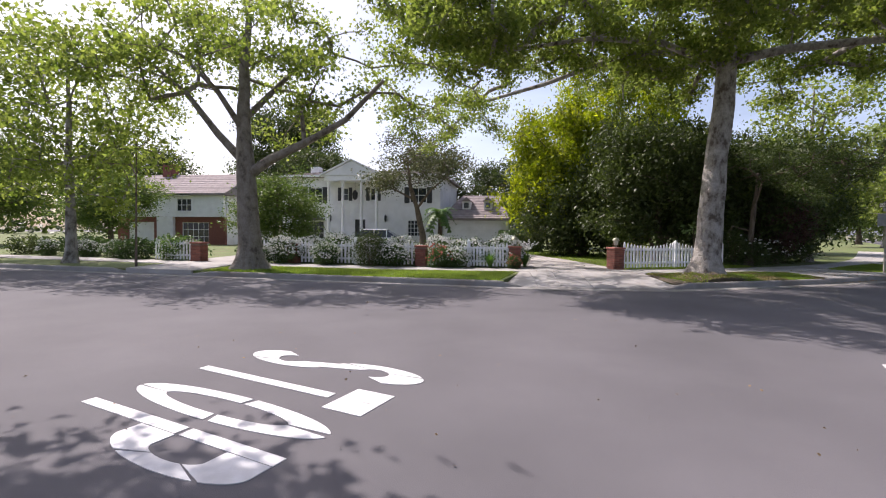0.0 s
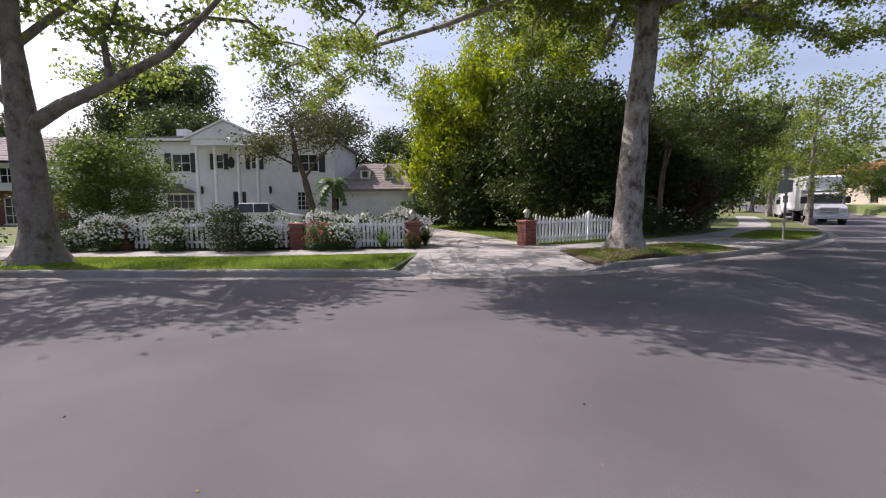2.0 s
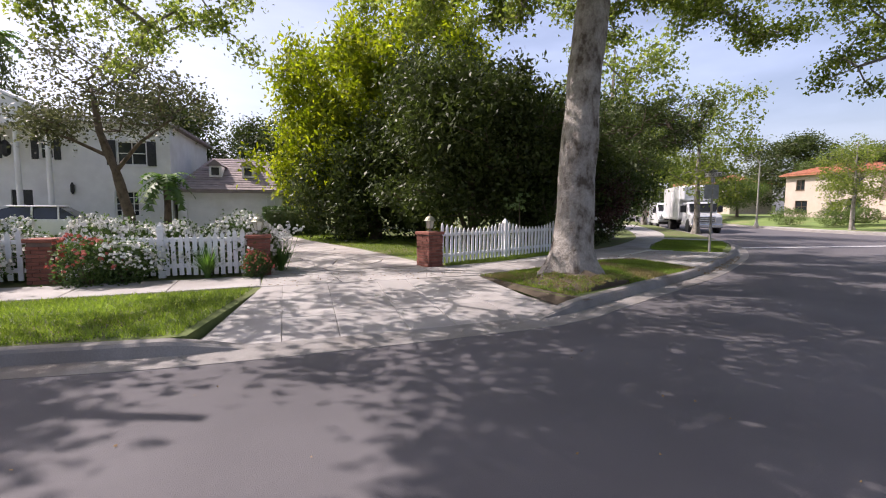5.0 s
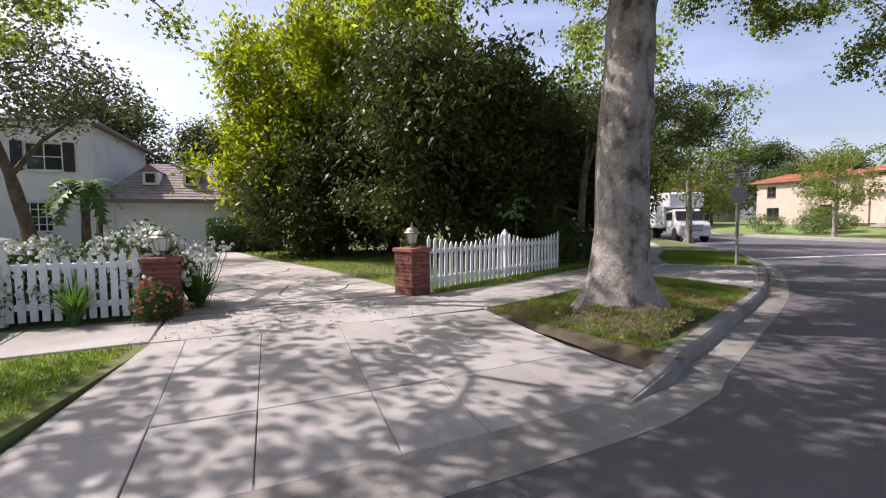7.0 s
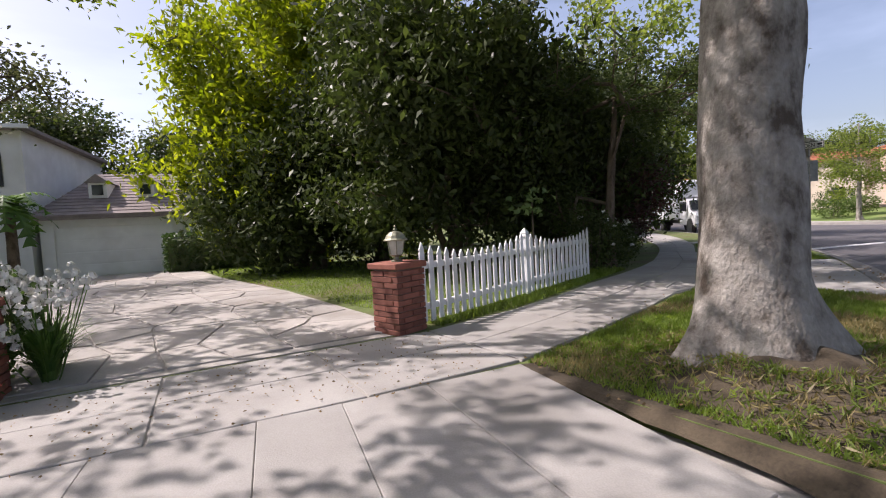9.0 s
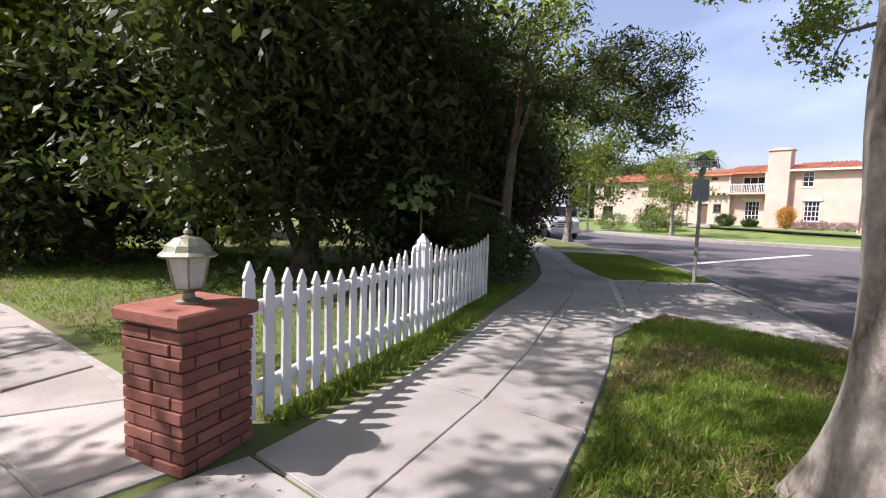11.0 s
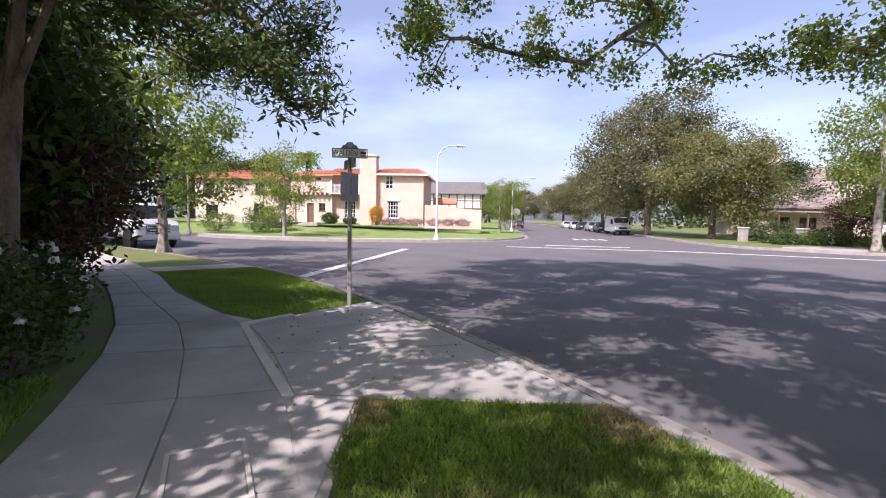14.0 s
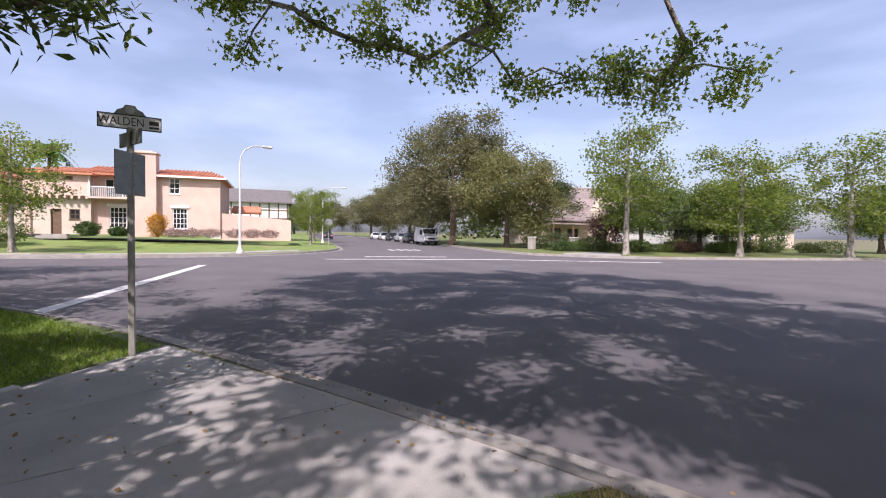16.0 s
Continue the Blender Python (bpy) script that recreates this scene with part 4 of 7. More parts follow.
over = np.vstack([crown_clusters(29, 60, (0, 0, 8.0), (4.5, 4.0, 3.0), 0.3), crown_clusters(30, 24, (5.3, 10.2, 6.6), (1.9, 1.5, 1.0), 0.2)])
tree("street_tree", (-10.0, -5.4, 0.15), [(0, 0, 0), (0, 0.05, 1.0), (0.1, 0.2, 3.0), (0.1, 0.2, 5.5), (0, 0, 8.5)], [0.42, 0.36, 0.3, 0.22, 0.08], [([(0.1, 0.2, 4.0), (1.2, 2.4, 6.2), (3.0, 5.6, 7.4), (4.8, 9.0, 7.2)], 0.17, 0.05)], over, 130, 0.45, 0.18, MAPLE, LEAF_PLANE, BARK_DARK, "plane tree whose long bough hangs over the road", thick=1.1, seed=33)


def young_plane(label, seed, h=9.0, r=3.0, n=95, per=72, leafmat=LEAF_PLANE, barkmat=BARK):
    cl = crown_clusters(seed, n, (0, 0, h * 0.62), (r, r, h * 0.4), 0.2, -0.92)
    return tree("street_tree", (0, 0, 0), [(0, 0, 0), (0.03, 0, 0.8), (0.05, 0.02, h * 0.25), (0, 0.05, h * 0.45), (0.05, 0, h * 0.7), (0, 0, h * 0.93)], [0.21, 0.17, 0.15, 0.12, 0.07, 0.02], [], cl, per, 0.36, 0.175, MAPLE, leafmat, barkmat, label, seed=seed, thick=0.95, group="street trees")


base_young = young_plane("slender plane tree with pale trunk and open crown", 41)


def put_tree(src, x, y, z, turn, sx, sz, label=""):
    c = copy_thing(src, pose(x, y, z, 0, 0, turn) @ Matrix.Diagonal((sx, sx, sz, 1)))
    if label:
        c["label"] = label
    return c


base_young.matrix_basis = pose(26.2, 31.0, 0.15, 0, 0, 30)
put_tree(base_young, -15.8, 15.9, 0.15, 80, 1.1, 1.05, "thin plane tree with leaning limbs in the verge")
put_tree(base_young, -22.6, 17.0, 0.15, 200, 1.35, 1.4, "broad leafy plane tree on the verge")
put_tree(base_young, -33.0, 18.6, 0.15, 120, 1.5, 1.5)
put_tree(base_young, 36.0, 47.5, 0.15, 300, 1.2, 1.35)
put_tree(base_young, 46.0, 64.0, 0.15, 20, 1.3, 1.4)
put_tree(base_young, 43.2, 33.2, 0.17, 150, 0.85, 0.8, "young plane tree with white base on the far verge")
put_tree(base_young, 47.5, 52.0, 0.17, 250, 1.0, 0.95)
put_tree(base_young, 38.8, -6.6, 0.15, 60, 1.15, 1.2, "light green plane tree on the southern verge")
put_tree(base_young, 36.2, -15.5, 0.15, 170, 1.2, 1.0, "bushy plane tree on the southern verge")
put_tree(base_young, 33.6, -24.5, 0.15, 280, 1.35, 1.1)
put_tree(base_young, 61.0, 15.6, 0.15, 10, 0.72, 0.66, "small bright green tree beside the far street")
for k, (x, y) in enumerate([(78, 14.0), (96, 12.8), (118, 11.6), (145, 10.0), (180, 8.5)]):
    put_tree(base_young, x, y, 0.15, 50 * k, 1.05, 0.85)


def bushy_tree(name, label, seed, h, r, leafmat, barkmat, n=130, per=150, size=0.2, shape=KITE, spread=0.55, centre=0.58, droop=0.35, group="garden trees", low=-0.9, stems=0.24):
    cl = crown_clusters(seed, n, (0, 0, h * centre), (r, r, h * (1 - centre) * 1.02), 0.45, low)
    return tree(name, (0, 0, 0), [(0, 0, 0), (0.05, 0, h * 0.12), (0.1, 0.05, h * 0.3), (0, 0, h * 0.5), (0, 0, h * 0.75)], [stems, stems * 0.85, stems * 0.72, stems * 0.5, 0.05], [], cl, per, spread, size, shape, leafmat, barkmat, label, seed=seed, group=group, droop=droop)


oak = bushy_tree("oak_tree", "huge olive-grey oak with dense rounded crown", 51, 16.5, 7.5, LEAF_OLIVE, BARK_BROWN, 190, 210, 0.29, spread=0.8, stems=0.42)
oak.matrix_basis = pose(64.3, 0.6 - 2.6, 0.15)
khaki = bushy_tree("oak_tree", "yellowish olive oak with drooping rounded crown", 55, 10.9, 5.6, LEAF_KHAKI, BARK_BROWN, 170, 220, 0.24, spread=0.6, droop=0.6, stems=0.34)
khaki.matrix_basis = pose(55.4, -5.0, 0.15, 0, 0, 100)
put_tree(oak, 80.0, -4.5, 0.15, 220, 0.8, 0.72)
put_tree(oak, 96, -5.5, 0.15, 20, 0.9, 0.75)
put_tree(oak, 122, -7.5, 0.15, 60, 1.0, 0.8)
put_tree(oak, 155, -9.5, 0.15, 140, 1.1, 0.8)
put_tree(oak, 205, -2.0, 0.15, 170, 1.3, 0.85)
put_tree(oak, 210, 12.0, 0.15, 70, 1.3, 0.8)
fresh = bushy_tree("garden_tree", "dense fresh green garden tree", 52, 8.0, 3.4, LEAF_FRESH, BARK_BROWN, 130, 150, 0.2)
fresh.matrix_basis = pose(45.5, -14.5, 0.15)
put_tree(fresh, 42.0, -21.5, 0.15, 90, 1.0, 0.9)
put_tree(fresh, 46.0, -32.0, 0.15, 200, 1.1, 1.0)
put_tree(fresh, 40.0, -42.0, 0.15, 20, 1.2, 0.9)
put_tree(fresh, -9.9, 21.7, 0.15, 200, 0.62, 0.55, "small leafy green garden tree by the white house")
put_tree(fresh, -28.5, 30.0, 0.15, 130, 0.9, 0.8)
put_tree(fresh, -40, 30.0, 0.15, 30, 1.3, 1.1)
put_tree(fresh, 51.5, 50.5, 0.9, 30, 0.7, 0.6)
put_tree(fresh, 66.5, 50.0, 1.0, 30, 1.0, 1.0)
put_tree(fresh, 44.5, 66.0, 0.5, 80, 1.2, 1.1)
dark = bushy_tree("garden_tree", "dark green dense evergreen tree", 53, 10.5, 4.3, LEAF_DARK, BARK_BROWN, 150, 150, 0.24)
dark.matrix_basis = pose(-20.0, 47.0, 0.15)
put_tree(dark, -8.0, 50.0, 0.15, 50, 1.1, 1.0)
put_tree(dark, 0.5, 49.0, 0.15, 150, 1.0, 0.85)
put_tree(dark, 8.0, 42.0, 0.15, 250, 1.0, 0.8)
put_tree(dark, 15.5, 38.0, 0.15, 20, 0.95, 0.75)
put_tree(dark, 23.0, 42.0, 0.15, 80, 1.1, 0.85)
put_tree(dark, -31, 58.0, 0.15, 10, 1.2, 1.7, "tall dark conical evergreen behind the houses")
put_tree(dark, -27, 60.0, 0.15, 60, 1.1, 1.75)
put_tree(dark, -44, 48.0, 0.15, 160, 1.5, 1.1)
put_tree(dark, 47.5, -24.5, 0.15, 110, 0.75, 0.65)
put_tree(dark, 62, 44, 1.0, 200, 0.9, 0.75)
put_tree(dark, 70, 58, 1.0, 200, 1.4, 1.1)
put_tree(dark, 66, -16, 0.15, 200, 1.2, 0.9)
maroon = bushy_tree("garden_tree", "small purple-leaved ornamental garden tree", 54, 4.0, 1.7, LEAF_MAROON, BARK_BROWN, 70, 110, 0.14, spread=0.35)
maroon.matrix_basis = pose(46.5, -11.0, 0.15)
put_tree(maroon, 14.8, 25.2, 0.15, 40, 0.8, 0.75, "purple-leaved shrub at the end of the fence")

# evergreen mass behind the white fence
MASS = [("lime_tree", "tall yellow-green willowy tree lit through its leaves", (5.7, 31.8), (4.2, 3.6, 4.3), 5.6, LEAF_LIME, 61, 0.27),
        ("lime_tree", "yellow-green willowy tree with hanging sprays", (8.6, 30.8), (4.4, 3.6, 6.2), 6.6, LEAF_LIME, 62, 0.27),
        ("laurel_tree", "dense dark evergreen with foliage hanging to the ground", (9.6, 25.9), (3.9, 3.6, 3.0), 4.1, LEAF_DARK, 63, 0.23),
        ("laurel_tree", "dense dark evergreen overhanging the picket fence", (13.5, 26.2), (3.1, 2.5, 2.3), 3.0, LEAF_DARK, 64, 0.2),
        ("laurel_tree", "dark evergreen with leafy sprays over the sidewalk", (16.0, 27.6), (2.9, 2.3, 3.2), 3.6, LEAF_GLOSS, 65, 0.2),
        ("laurel_tree", "shadowy dark evergreen beside the drive", (6.2, 30.0), (3.4, 2.4, 2.8), 3.1, LEAF_DARK, 66, 0.23)]
for name, label, (x, y), rad, zc, mat, seed, size in MASS:
    cl = np.vstack([crown_clusters(seed, 190, (0, 0, zc), rad, 0.72, -0.95), crown_clusters(seed + 40, 60, (0, 0, zc * 0.75), [q * 0.7 for q in rad], 0.2)])
    if seed == 63:
        cl = np.vstack([cl, crown_clusters(67, 30, (-0.4, -2.0, 5.4), (3.3, 1.6, 1.4), 0.1)])
    cl = cl[cl[:, 2] > 0.35 + 1.1 * np.maximum(0, -cl[:, 1] - 0.8)]
    tree(name, (x, y, 0.15), [(0, 0, 0), (0.1, 0, 0.9), (0, 0.1, 2.2), (0.1, 0, 3.6), (0, 0, zc * 1.35)], [0.24, 0.2, 0.17, 0.13, 0.05], [([(0, 0.1, 0.2), (0.5, -0.3, 1.6), (1.0, -0.5, 3.0)], 0.12, 0.06), ([(0, 0.1, 0.2), (-0.6, -0.2, 1.5), (-1.3, -0.3, 3.1)], 0.12, 0.06)],
         cl, 170, 0.36, size, SPRAY, mat, BARK_BROWN, label, seed=seed, droop=0.75, squash=1.2, group="evergreen screen")

plane2 = copy_thing(base_young, pose(18.2, 28.6, 0.15, 0, 0, 100) @ Matrix.Diagonal((1.15, 1.15, 1.15, 1)))
# a spray of leaves above the sidewalk, on the limb of the nearest evergreen
tip = np.linspace((0.3, -0.6, 3.9), (1.4, -2.75, 2.85), 16) + np.random.default_rng(8).normal(size=(16, 3)) * (0.12, 0.12, 0.08)
tree("laurel_tree", (12.7, 23.0, 0.15), [(0, 0, 0), (0.05, 0, 0.7), (0.1, 0, 1.6), (0.1, -0.1, 2.6), (0.2, -0.2, 4.2)], [0.16, 0.13, 0.1, 0.08, 0.04], [([(0.1, -0.1, 2.6), (0.25, -0.5, 3.8), (0.8, -1.5, 3.6), (1.35, -2.6, 2.95)], 0.05, 0.012), ([(0.2, -0.2, 4.0), (1.4, -0.6, 4.4), (3.0, -1.1, 4.5)], 0.045, 0.015)], np.vstack([tip, crown_clusters(76, 64, (2.9, -1.0, 4.3), (1.8, 1.3, 1.3), 0.1), crown_clusters(71, 44, (0.1, 0.1, 4.3), (2.3, 1.8, 1.1), 0.3), crown_clusters(72, 14, (-0.6, 0.8, 1.5), (0.7, 0.5, 1.1), 0.2)]), 120, 0.18, 0.125, SLIM, LEAF_GLOSS, BARK_BROWN, "leaning dark laurel with long leaves over the path", seed=71, droop=0.5, group="evergreen screen")

# tree and palm before the white house
tree("garden_tree", (-4.1, 30.4, 0.15), [(0, 0, 0), (-0.1, 0, 1.2), (-0.5, 0, 3.0), (-1.0, 0, 4.6), (-1.2, 0, 6.4)], [0.24, 0.21, 0.17, 0.13, 0.05], [([(-0.5, 0, 3.0), (0.4, 0, 4.2), (1.6, 0, 5.2)], 0.1, 0.04), ([(-0.7, 0, 3.6), (-1.9, 0, 4.2), (-2.9, -0.2, 4.6)], 0.09, 0.04)],
     np.vstack([crown_clusters(73, 90, (-0.4, 0, 6.0), (3.1, 2.6, 2.2), 0.3), crown_clusters(74, 14, (-2.9, -0.2, 4.7), (1.0, 0.8, 0.5), 0.2)]), 75, 0.4, 0.16, KITE, leafy("dusky_leaves", (0.05, 0.055, 0.025), (0.10, 0.11, 0.05), 0.3), BARK_BROWN, "dusky small-leaved tree leaning before the white house", seed=73)


def palm(x, y, z, h, r, label, fronds=22, seed=5):
    rng = np.random.default_rng(seed)
    root = thing("palm_tree", (x, y, z), 0, label, "palm tree")
    tr = new("trunk", trunk_tube("trunk", [(0, 0, 0), (0.05, 0, h * 0.4), (0.03, 0, h)], [0.17, 0.15, 0.16], BARK_BROWN, 12, knobs=0.05)); tr.parent = root
    verts = []
    for k in range(fronds):
        a, lift = rng.uniform(0, 2 * math.pi), rng.uniform(-0.3, 1.0)
        prev = np.array([0, 0, h])
        for s in range(1, 9):
            f = s / 8
            tip = np.array([math.cos(a) * r * f, math.sin(a) * r * f, h + r * (lift * f - 0.9 * f * f)])
            side = np.array([-math.sin(a), math.cos(a), 0])
            ln = 0.42 * r * (1 - 0.7 * f) + 0.05
            for sg in (-1, 1):
                verts += [prev, tip, tip + sg * side * ln + np.array([0, 0, -0.25 * ln])]
            prev = tip
    cr = new("fronds", raw_mesh("fronds", verts, [3] * (len(verts) // 3), LEAF_STRAP)); cr.parent = root
    return root


palm(-3.6, 33.4, 0.15, 2.9, 1.3, "short palm beside the garage")
palm(-38.3, 87, 0.15, 25, 3.4, "tall far palm behind the roofs", seed=6)
palm(66, 40, 1.0, 8.2, 2.2, "palm rising behind the stucco houses", seed=7)


# ---- white picket fence and brick piers ----
def picket_mesh():
    bm = bmesh.new()
    prism(bm, [(-0.043, 0), (0.043, 0), (0.043, 0.86), (0.034, 0.885), (0.046, 0.905), (0.0, 1.0), (-0.046, 0.905), (-0.034, 0.885), (-0.043, 0.86)], -0.011, 0.011, "y")
    me = bpy.data.meshes.new("picket")
    bm.to_mesh(me); bm.free()
    me.materials.append(FENCEPAINT)
    return me


PICKET = picket_mesh()


def picket_run(a, b, n, low, high, label, zg=0.19, start_high=1.0):
    """Pickets between two posts, with a scooped top line and two rails."""
    a, b = Vector((*a, zg)), Vector((*b, zg))
    d = b - a
    ang = math.degrees(math.atan2(d.y, d.x))
    L = d.length
    root = thing("picket_fence", a, ang, label, "fence", "picket fence panels")
    rng = np.random.default_rng(int(abs(a.x) * 10))
    for k in range(n):
        f = (k + 0.5) / n
        sag = 1 - (2 * f - 1) ** 2
        h = high - (high - low) * sag
        shared("picket", PICKET, root, pose(L * f, -0.03, 0.02 + rng.uniform(0, 0.015), 0, rng.normal() * 0.7, 0) @ Matrix.Diagonal((1, 1, h, 1)))
    for z in (0.18, 0.72):
        part("rail", boxes((0, -0.015, z, L, 0.03, z + 0.085), bevel=0.006), FENCEPAINT, root)
    return root


def fence_post(x, y, turn, h=1.12, label="white square fence post with a pointed cap"):
    root = thing("fence_post", (x, y, 0.17), turn, label, "fence post", "fence posts")
    part("shaft", boxes((-0.058, -0.058, 0, 0.058, 0.058, h - 0.13), bevel=0.006), FENCEPAINT, root)
    bm = bmesh.new()
    lathe(bm, [(0.095, 0), (0.1, 0.03), (0.075, 0.05), (0.08, 0.075), (0.06, 0.10), (0.012, 0.16)], 4)
    bmesh.ops.rotate(bm, verts=bm.verts[:], matrix=Matrix.Rotation(radians(45), 3, "Z"))
    c = part("cap", bm, FENCEPAINT, root)
    c.location.z = h - 0.13
    return root


TURN_R = math.degrees(math.atan2(1.3, 2.3))
picket_run((6.45, 19.28), (8.77, 20.53), 16, 0.88, 1.06, "white picket fence panel with a scooped top")
picket_run((8.9, 20.6), (11.2, 21.9), 15, 0.86, 1.04, "white picket fence panel with a scooped top")
fence_post(8.83, 20.56, TURN_R, 1.14)
for a, b, n in (((1.95, 18.62), (-1.3, 18.5), 25), ((-1.9, 18.48), (-4.4, 18.5), 15), ((-4.5, 18.5), (-7.0, 18.55), 15), ((-7.6, 18.56), (-8.8, 18.6), 8)):
    picket_run(b, a, n, 0.82, 1.0, "white picket fence panel behind rose bushes")
fence_post(-4.45, 18.5, 0, 1.1)
fence_post(0.35, 18.56, 0, 1.12)
picket_run((-14.2, 18.5), (-12.0, 18.35), 13, 0.85, 0.98, "short white picket gate panel draped with creeper")

BRICK_ME = {}


def brick_mesh(l, d, h):
    key = (round(l, 3), round(d, 3), round(h, 3))
    if key not in BRICK_ME:
        bm = bmesh.new()
        box(bm, -l / 2, -d / 2, 0, l / 2, d / 2, h, bevel=0.004)
        me = bpy.data.meshes.new("brick")
        bm.to_mesh(me); bm.free()
        me.materials.append(BRICK)
        BRICK_ME[key] = me
    return BRICK_ME[key]


def brick_pier(x, y, turn, w, h, label, detailed=True):
    root = thing("brick_pier", (x, y, 0.16), turn, label, "pier", "brick piers")
    core = part("core", boxes((-w / 2 + 0.02, -w / 2 + 0.02, -0.05, w / 2 - 0.02, w / 2 - 0.02, h - 0.08)), BRICK_MORTAR, root)
    rows = int((h - 0.08) / 0.072)
    rng = np.random.default_rng(4)
    n = 2
    bl = w / n - 0.01
    me, half = brick_mesh(bl, 0.09, 0.062), brick_mesh(w - 0.19, 0.09, 0.062)
    for r in range(rows):
        z = r * 0.072
        for side in range(4):
            ang = side * 90
            if (side + r) % 2:
                rows_x = [(-w / 4, me), (w / 4, me)]
            else:
                rows_x = [(0, half)]
            for px, m in rows_x:
                shared("brick", m, root, pose(0, 0, z, 0, 0, ang) @ pose(px + rng.normal() * 0.002, -w / 2 + 0.045 + rng.normal() * 0.003, 0, 0, 0, rng.normal() * 0.5))
    part("cap", boxes((-w / 2 - 0.03, -w / 2 - 0.03, h - 0.075, w / 2 + 0.03, w / 2 + 0.03, h), bevel=0.012), BRICK, root, "brick cap course")
    return root


def lantern(x, y, z, label):
    root = thing("pier_lantern", (x, y, z), 20, label, "lantern", "pier lanterns")
    bm = lathe(bmesh.new(), [(0.075, 0), (0.075, 0.015), (0.035, 0.03), (0.03, 0.06), (0.06, 0.075), (0.085, 0.09)], 14)
    part("base", bm, BRONZE, root)
    bm = lathe(bmesh.new(), [(0.08, 0.09), (0.115, 0.26), (0.118, 0.27)], 6)
    part("glass_body", bm, LAMPGLASS, root, "six-sided ribbed pale glass body")
    for k in range(6):
        a = 2 * math.pi * k / 6
        part("rib", cyl(bmesh.new(), (0.083 * math.cos(a), 0.083 * math.sin(a), 0.088), (0.12 * math.cos(a), 0.12 * math.sin(a), 0.272), 0.007, 0.007, 6), BRONZE, root)
    bm = lathe(bmesh.new(), [(0.15, 0.268), (0.155, 0.28), (0.13, 0.30), (0.115, 0.335), (0.07, 0.375), (0.035, 0.385), (0.02, 0.392)], 12)
    part("roof", bm, BRONZE, root)
    bm = lathe(bmesh.new(), [(0.012, 0.388), (0.026, 0.405), (0.022, 0.42), (0.008, 0.43), (0.016, 0.445), (0.003, 0.468)], 10)
    part("finial", bm, BRONZE, root)
    return root


brick_pier(6.2, 19.28, 28, 0.48, 0.88, "square red brick gate pier with a capping course")
lantern(6.2, 19.28, 1.04, "weathered bronze and glass lantern on a brick pier")
brick_pier(2.2, 18.72, 6, 0.46, 0.88, "red brick gate pier half hidden by roses")
lantern(2.2, 18.72, 1.04, "weathered bronze and glass lantern on the rose-covered pier")
brick_pier(-1.6, 18.5, 0, 0.44, 0.86, "red brick fence pier among white roses")
brick_pier(-7.3, 18.56, 0, 0.44, 0.86, "red brick fence pier by the hedge")
brick_pier(-11.75, 18.3, 0, 0.5, 0.86, "red brick gate pier of the neighbouring drive")


# ---- roses, lilies, hedges ----
def blossoms(name, pts, size, mat, rng):
    out = []
    for p in pts:
        for k in range(7):
            d = rng.normal(size=3); d[2] = abs(d[2]) * 0.7; d /= np.linalg.norm(d)
            u = np.cross(d, rng.normal(size=3)); u /= np.linalg.norm(u)
            v = np.cross(d, u)
            s = size * rng.uniform(0.7, 1.2)
            c = p + d * s * 0.35
            out += [c - u * s * 0.5, c + v * s * 0.5 + d * s * 0.15, c + u * s * 0.5, c - v * s * 0.5 + d * s * 0.15]
    return raw_mesh(name, out, [4] * (len(out) // 4), mat)


def shrub(name, at, r, h, leafmat, label, seed, n=2600, size=0.07, flowers=0, petal=PETAL, fsize=0.09, category="shrub", group="", bias=0.35, stems=True):
    rng = np.random.default_rng(seed)
    root = thing(name, at, 0, label, category, group)
    rows = []
    for k in range(7):
        a = rng.uniform(0, 6.28); q = rng.uniform(0.3, 0.8)
        rows.append([0.06 * math.cos(a), 0.06 * math.sin(a), 0, r * q * math.cos(a), r * q * math.sin(a), h * rng.uniform(0.5, 0.85), 0.016, 0.006])
    st = new("stem_bunch", tubes("stem_bunch", rows, BARK_BROWN, 5)); st.parent = root
    pts = blob_points(rng, n, (0, 0, h * 0.5), (r, r, h * 0.5), 0.55)
    pts += rng.normal(size=pts.shape) * 0.07
    pts[:, 2] = np.maximum(pts[:, 2], 0.03)
    lv = new("foliage", leaves("foliage", pts, size, KITE, leafmat, rng, 0.1, 0.3)); lv.parent = root
    if flowers:
        fp = blob_points(rng, flowers, (0, 0, h * 0.52), (r * 1.02, r * 1.02, h * 0.52), 0.93, -bias)
        fl = new("blossoms", blossoms("blossoms", fp, fsize, petal, rng)); fl.parent = root
    return root


rose_a = shrub("rose_bush", (-0.15, 18.15, 0.15), 0.5, 0.85, LEAF_ROSE, "white rose bush in full bloom at the fence", 81, flowers=330, fsize=0.052, group="rose bushes")
rose_b = shrub("rose_bush", (-2.7, 18.1, 0.15), 0.6, 1.0, LEAF_ROSE, "tall white rose bush in full bloom", 82, n=3000, flowers=460, fsize=0.055, group="rose bushes")
rose_c = shrub("rose_bush", (-0.7, 18.0, 0.15), 0.5, 0.9, LEAF_ROSE, "rose bush with coral red new growth", 83, flowers=120, petal=CORAL, fsize=0.06, group="rose bushes")
rng = np.random.default_rng(9)
for k, x in enumerate((-5.6, -7.6, -8.7)):
    copy_thing((rose_a, rose_b)[k % 2], pose(x, 18.12 + 0.12 * rng.normal(), 0.15, 0, 0, rng.uniform(0, 360)) @ Matrix.Diagonal((rng.uniform(0.85, 1.15), 1, rng.uniform(0.85, 1.2), 1)))
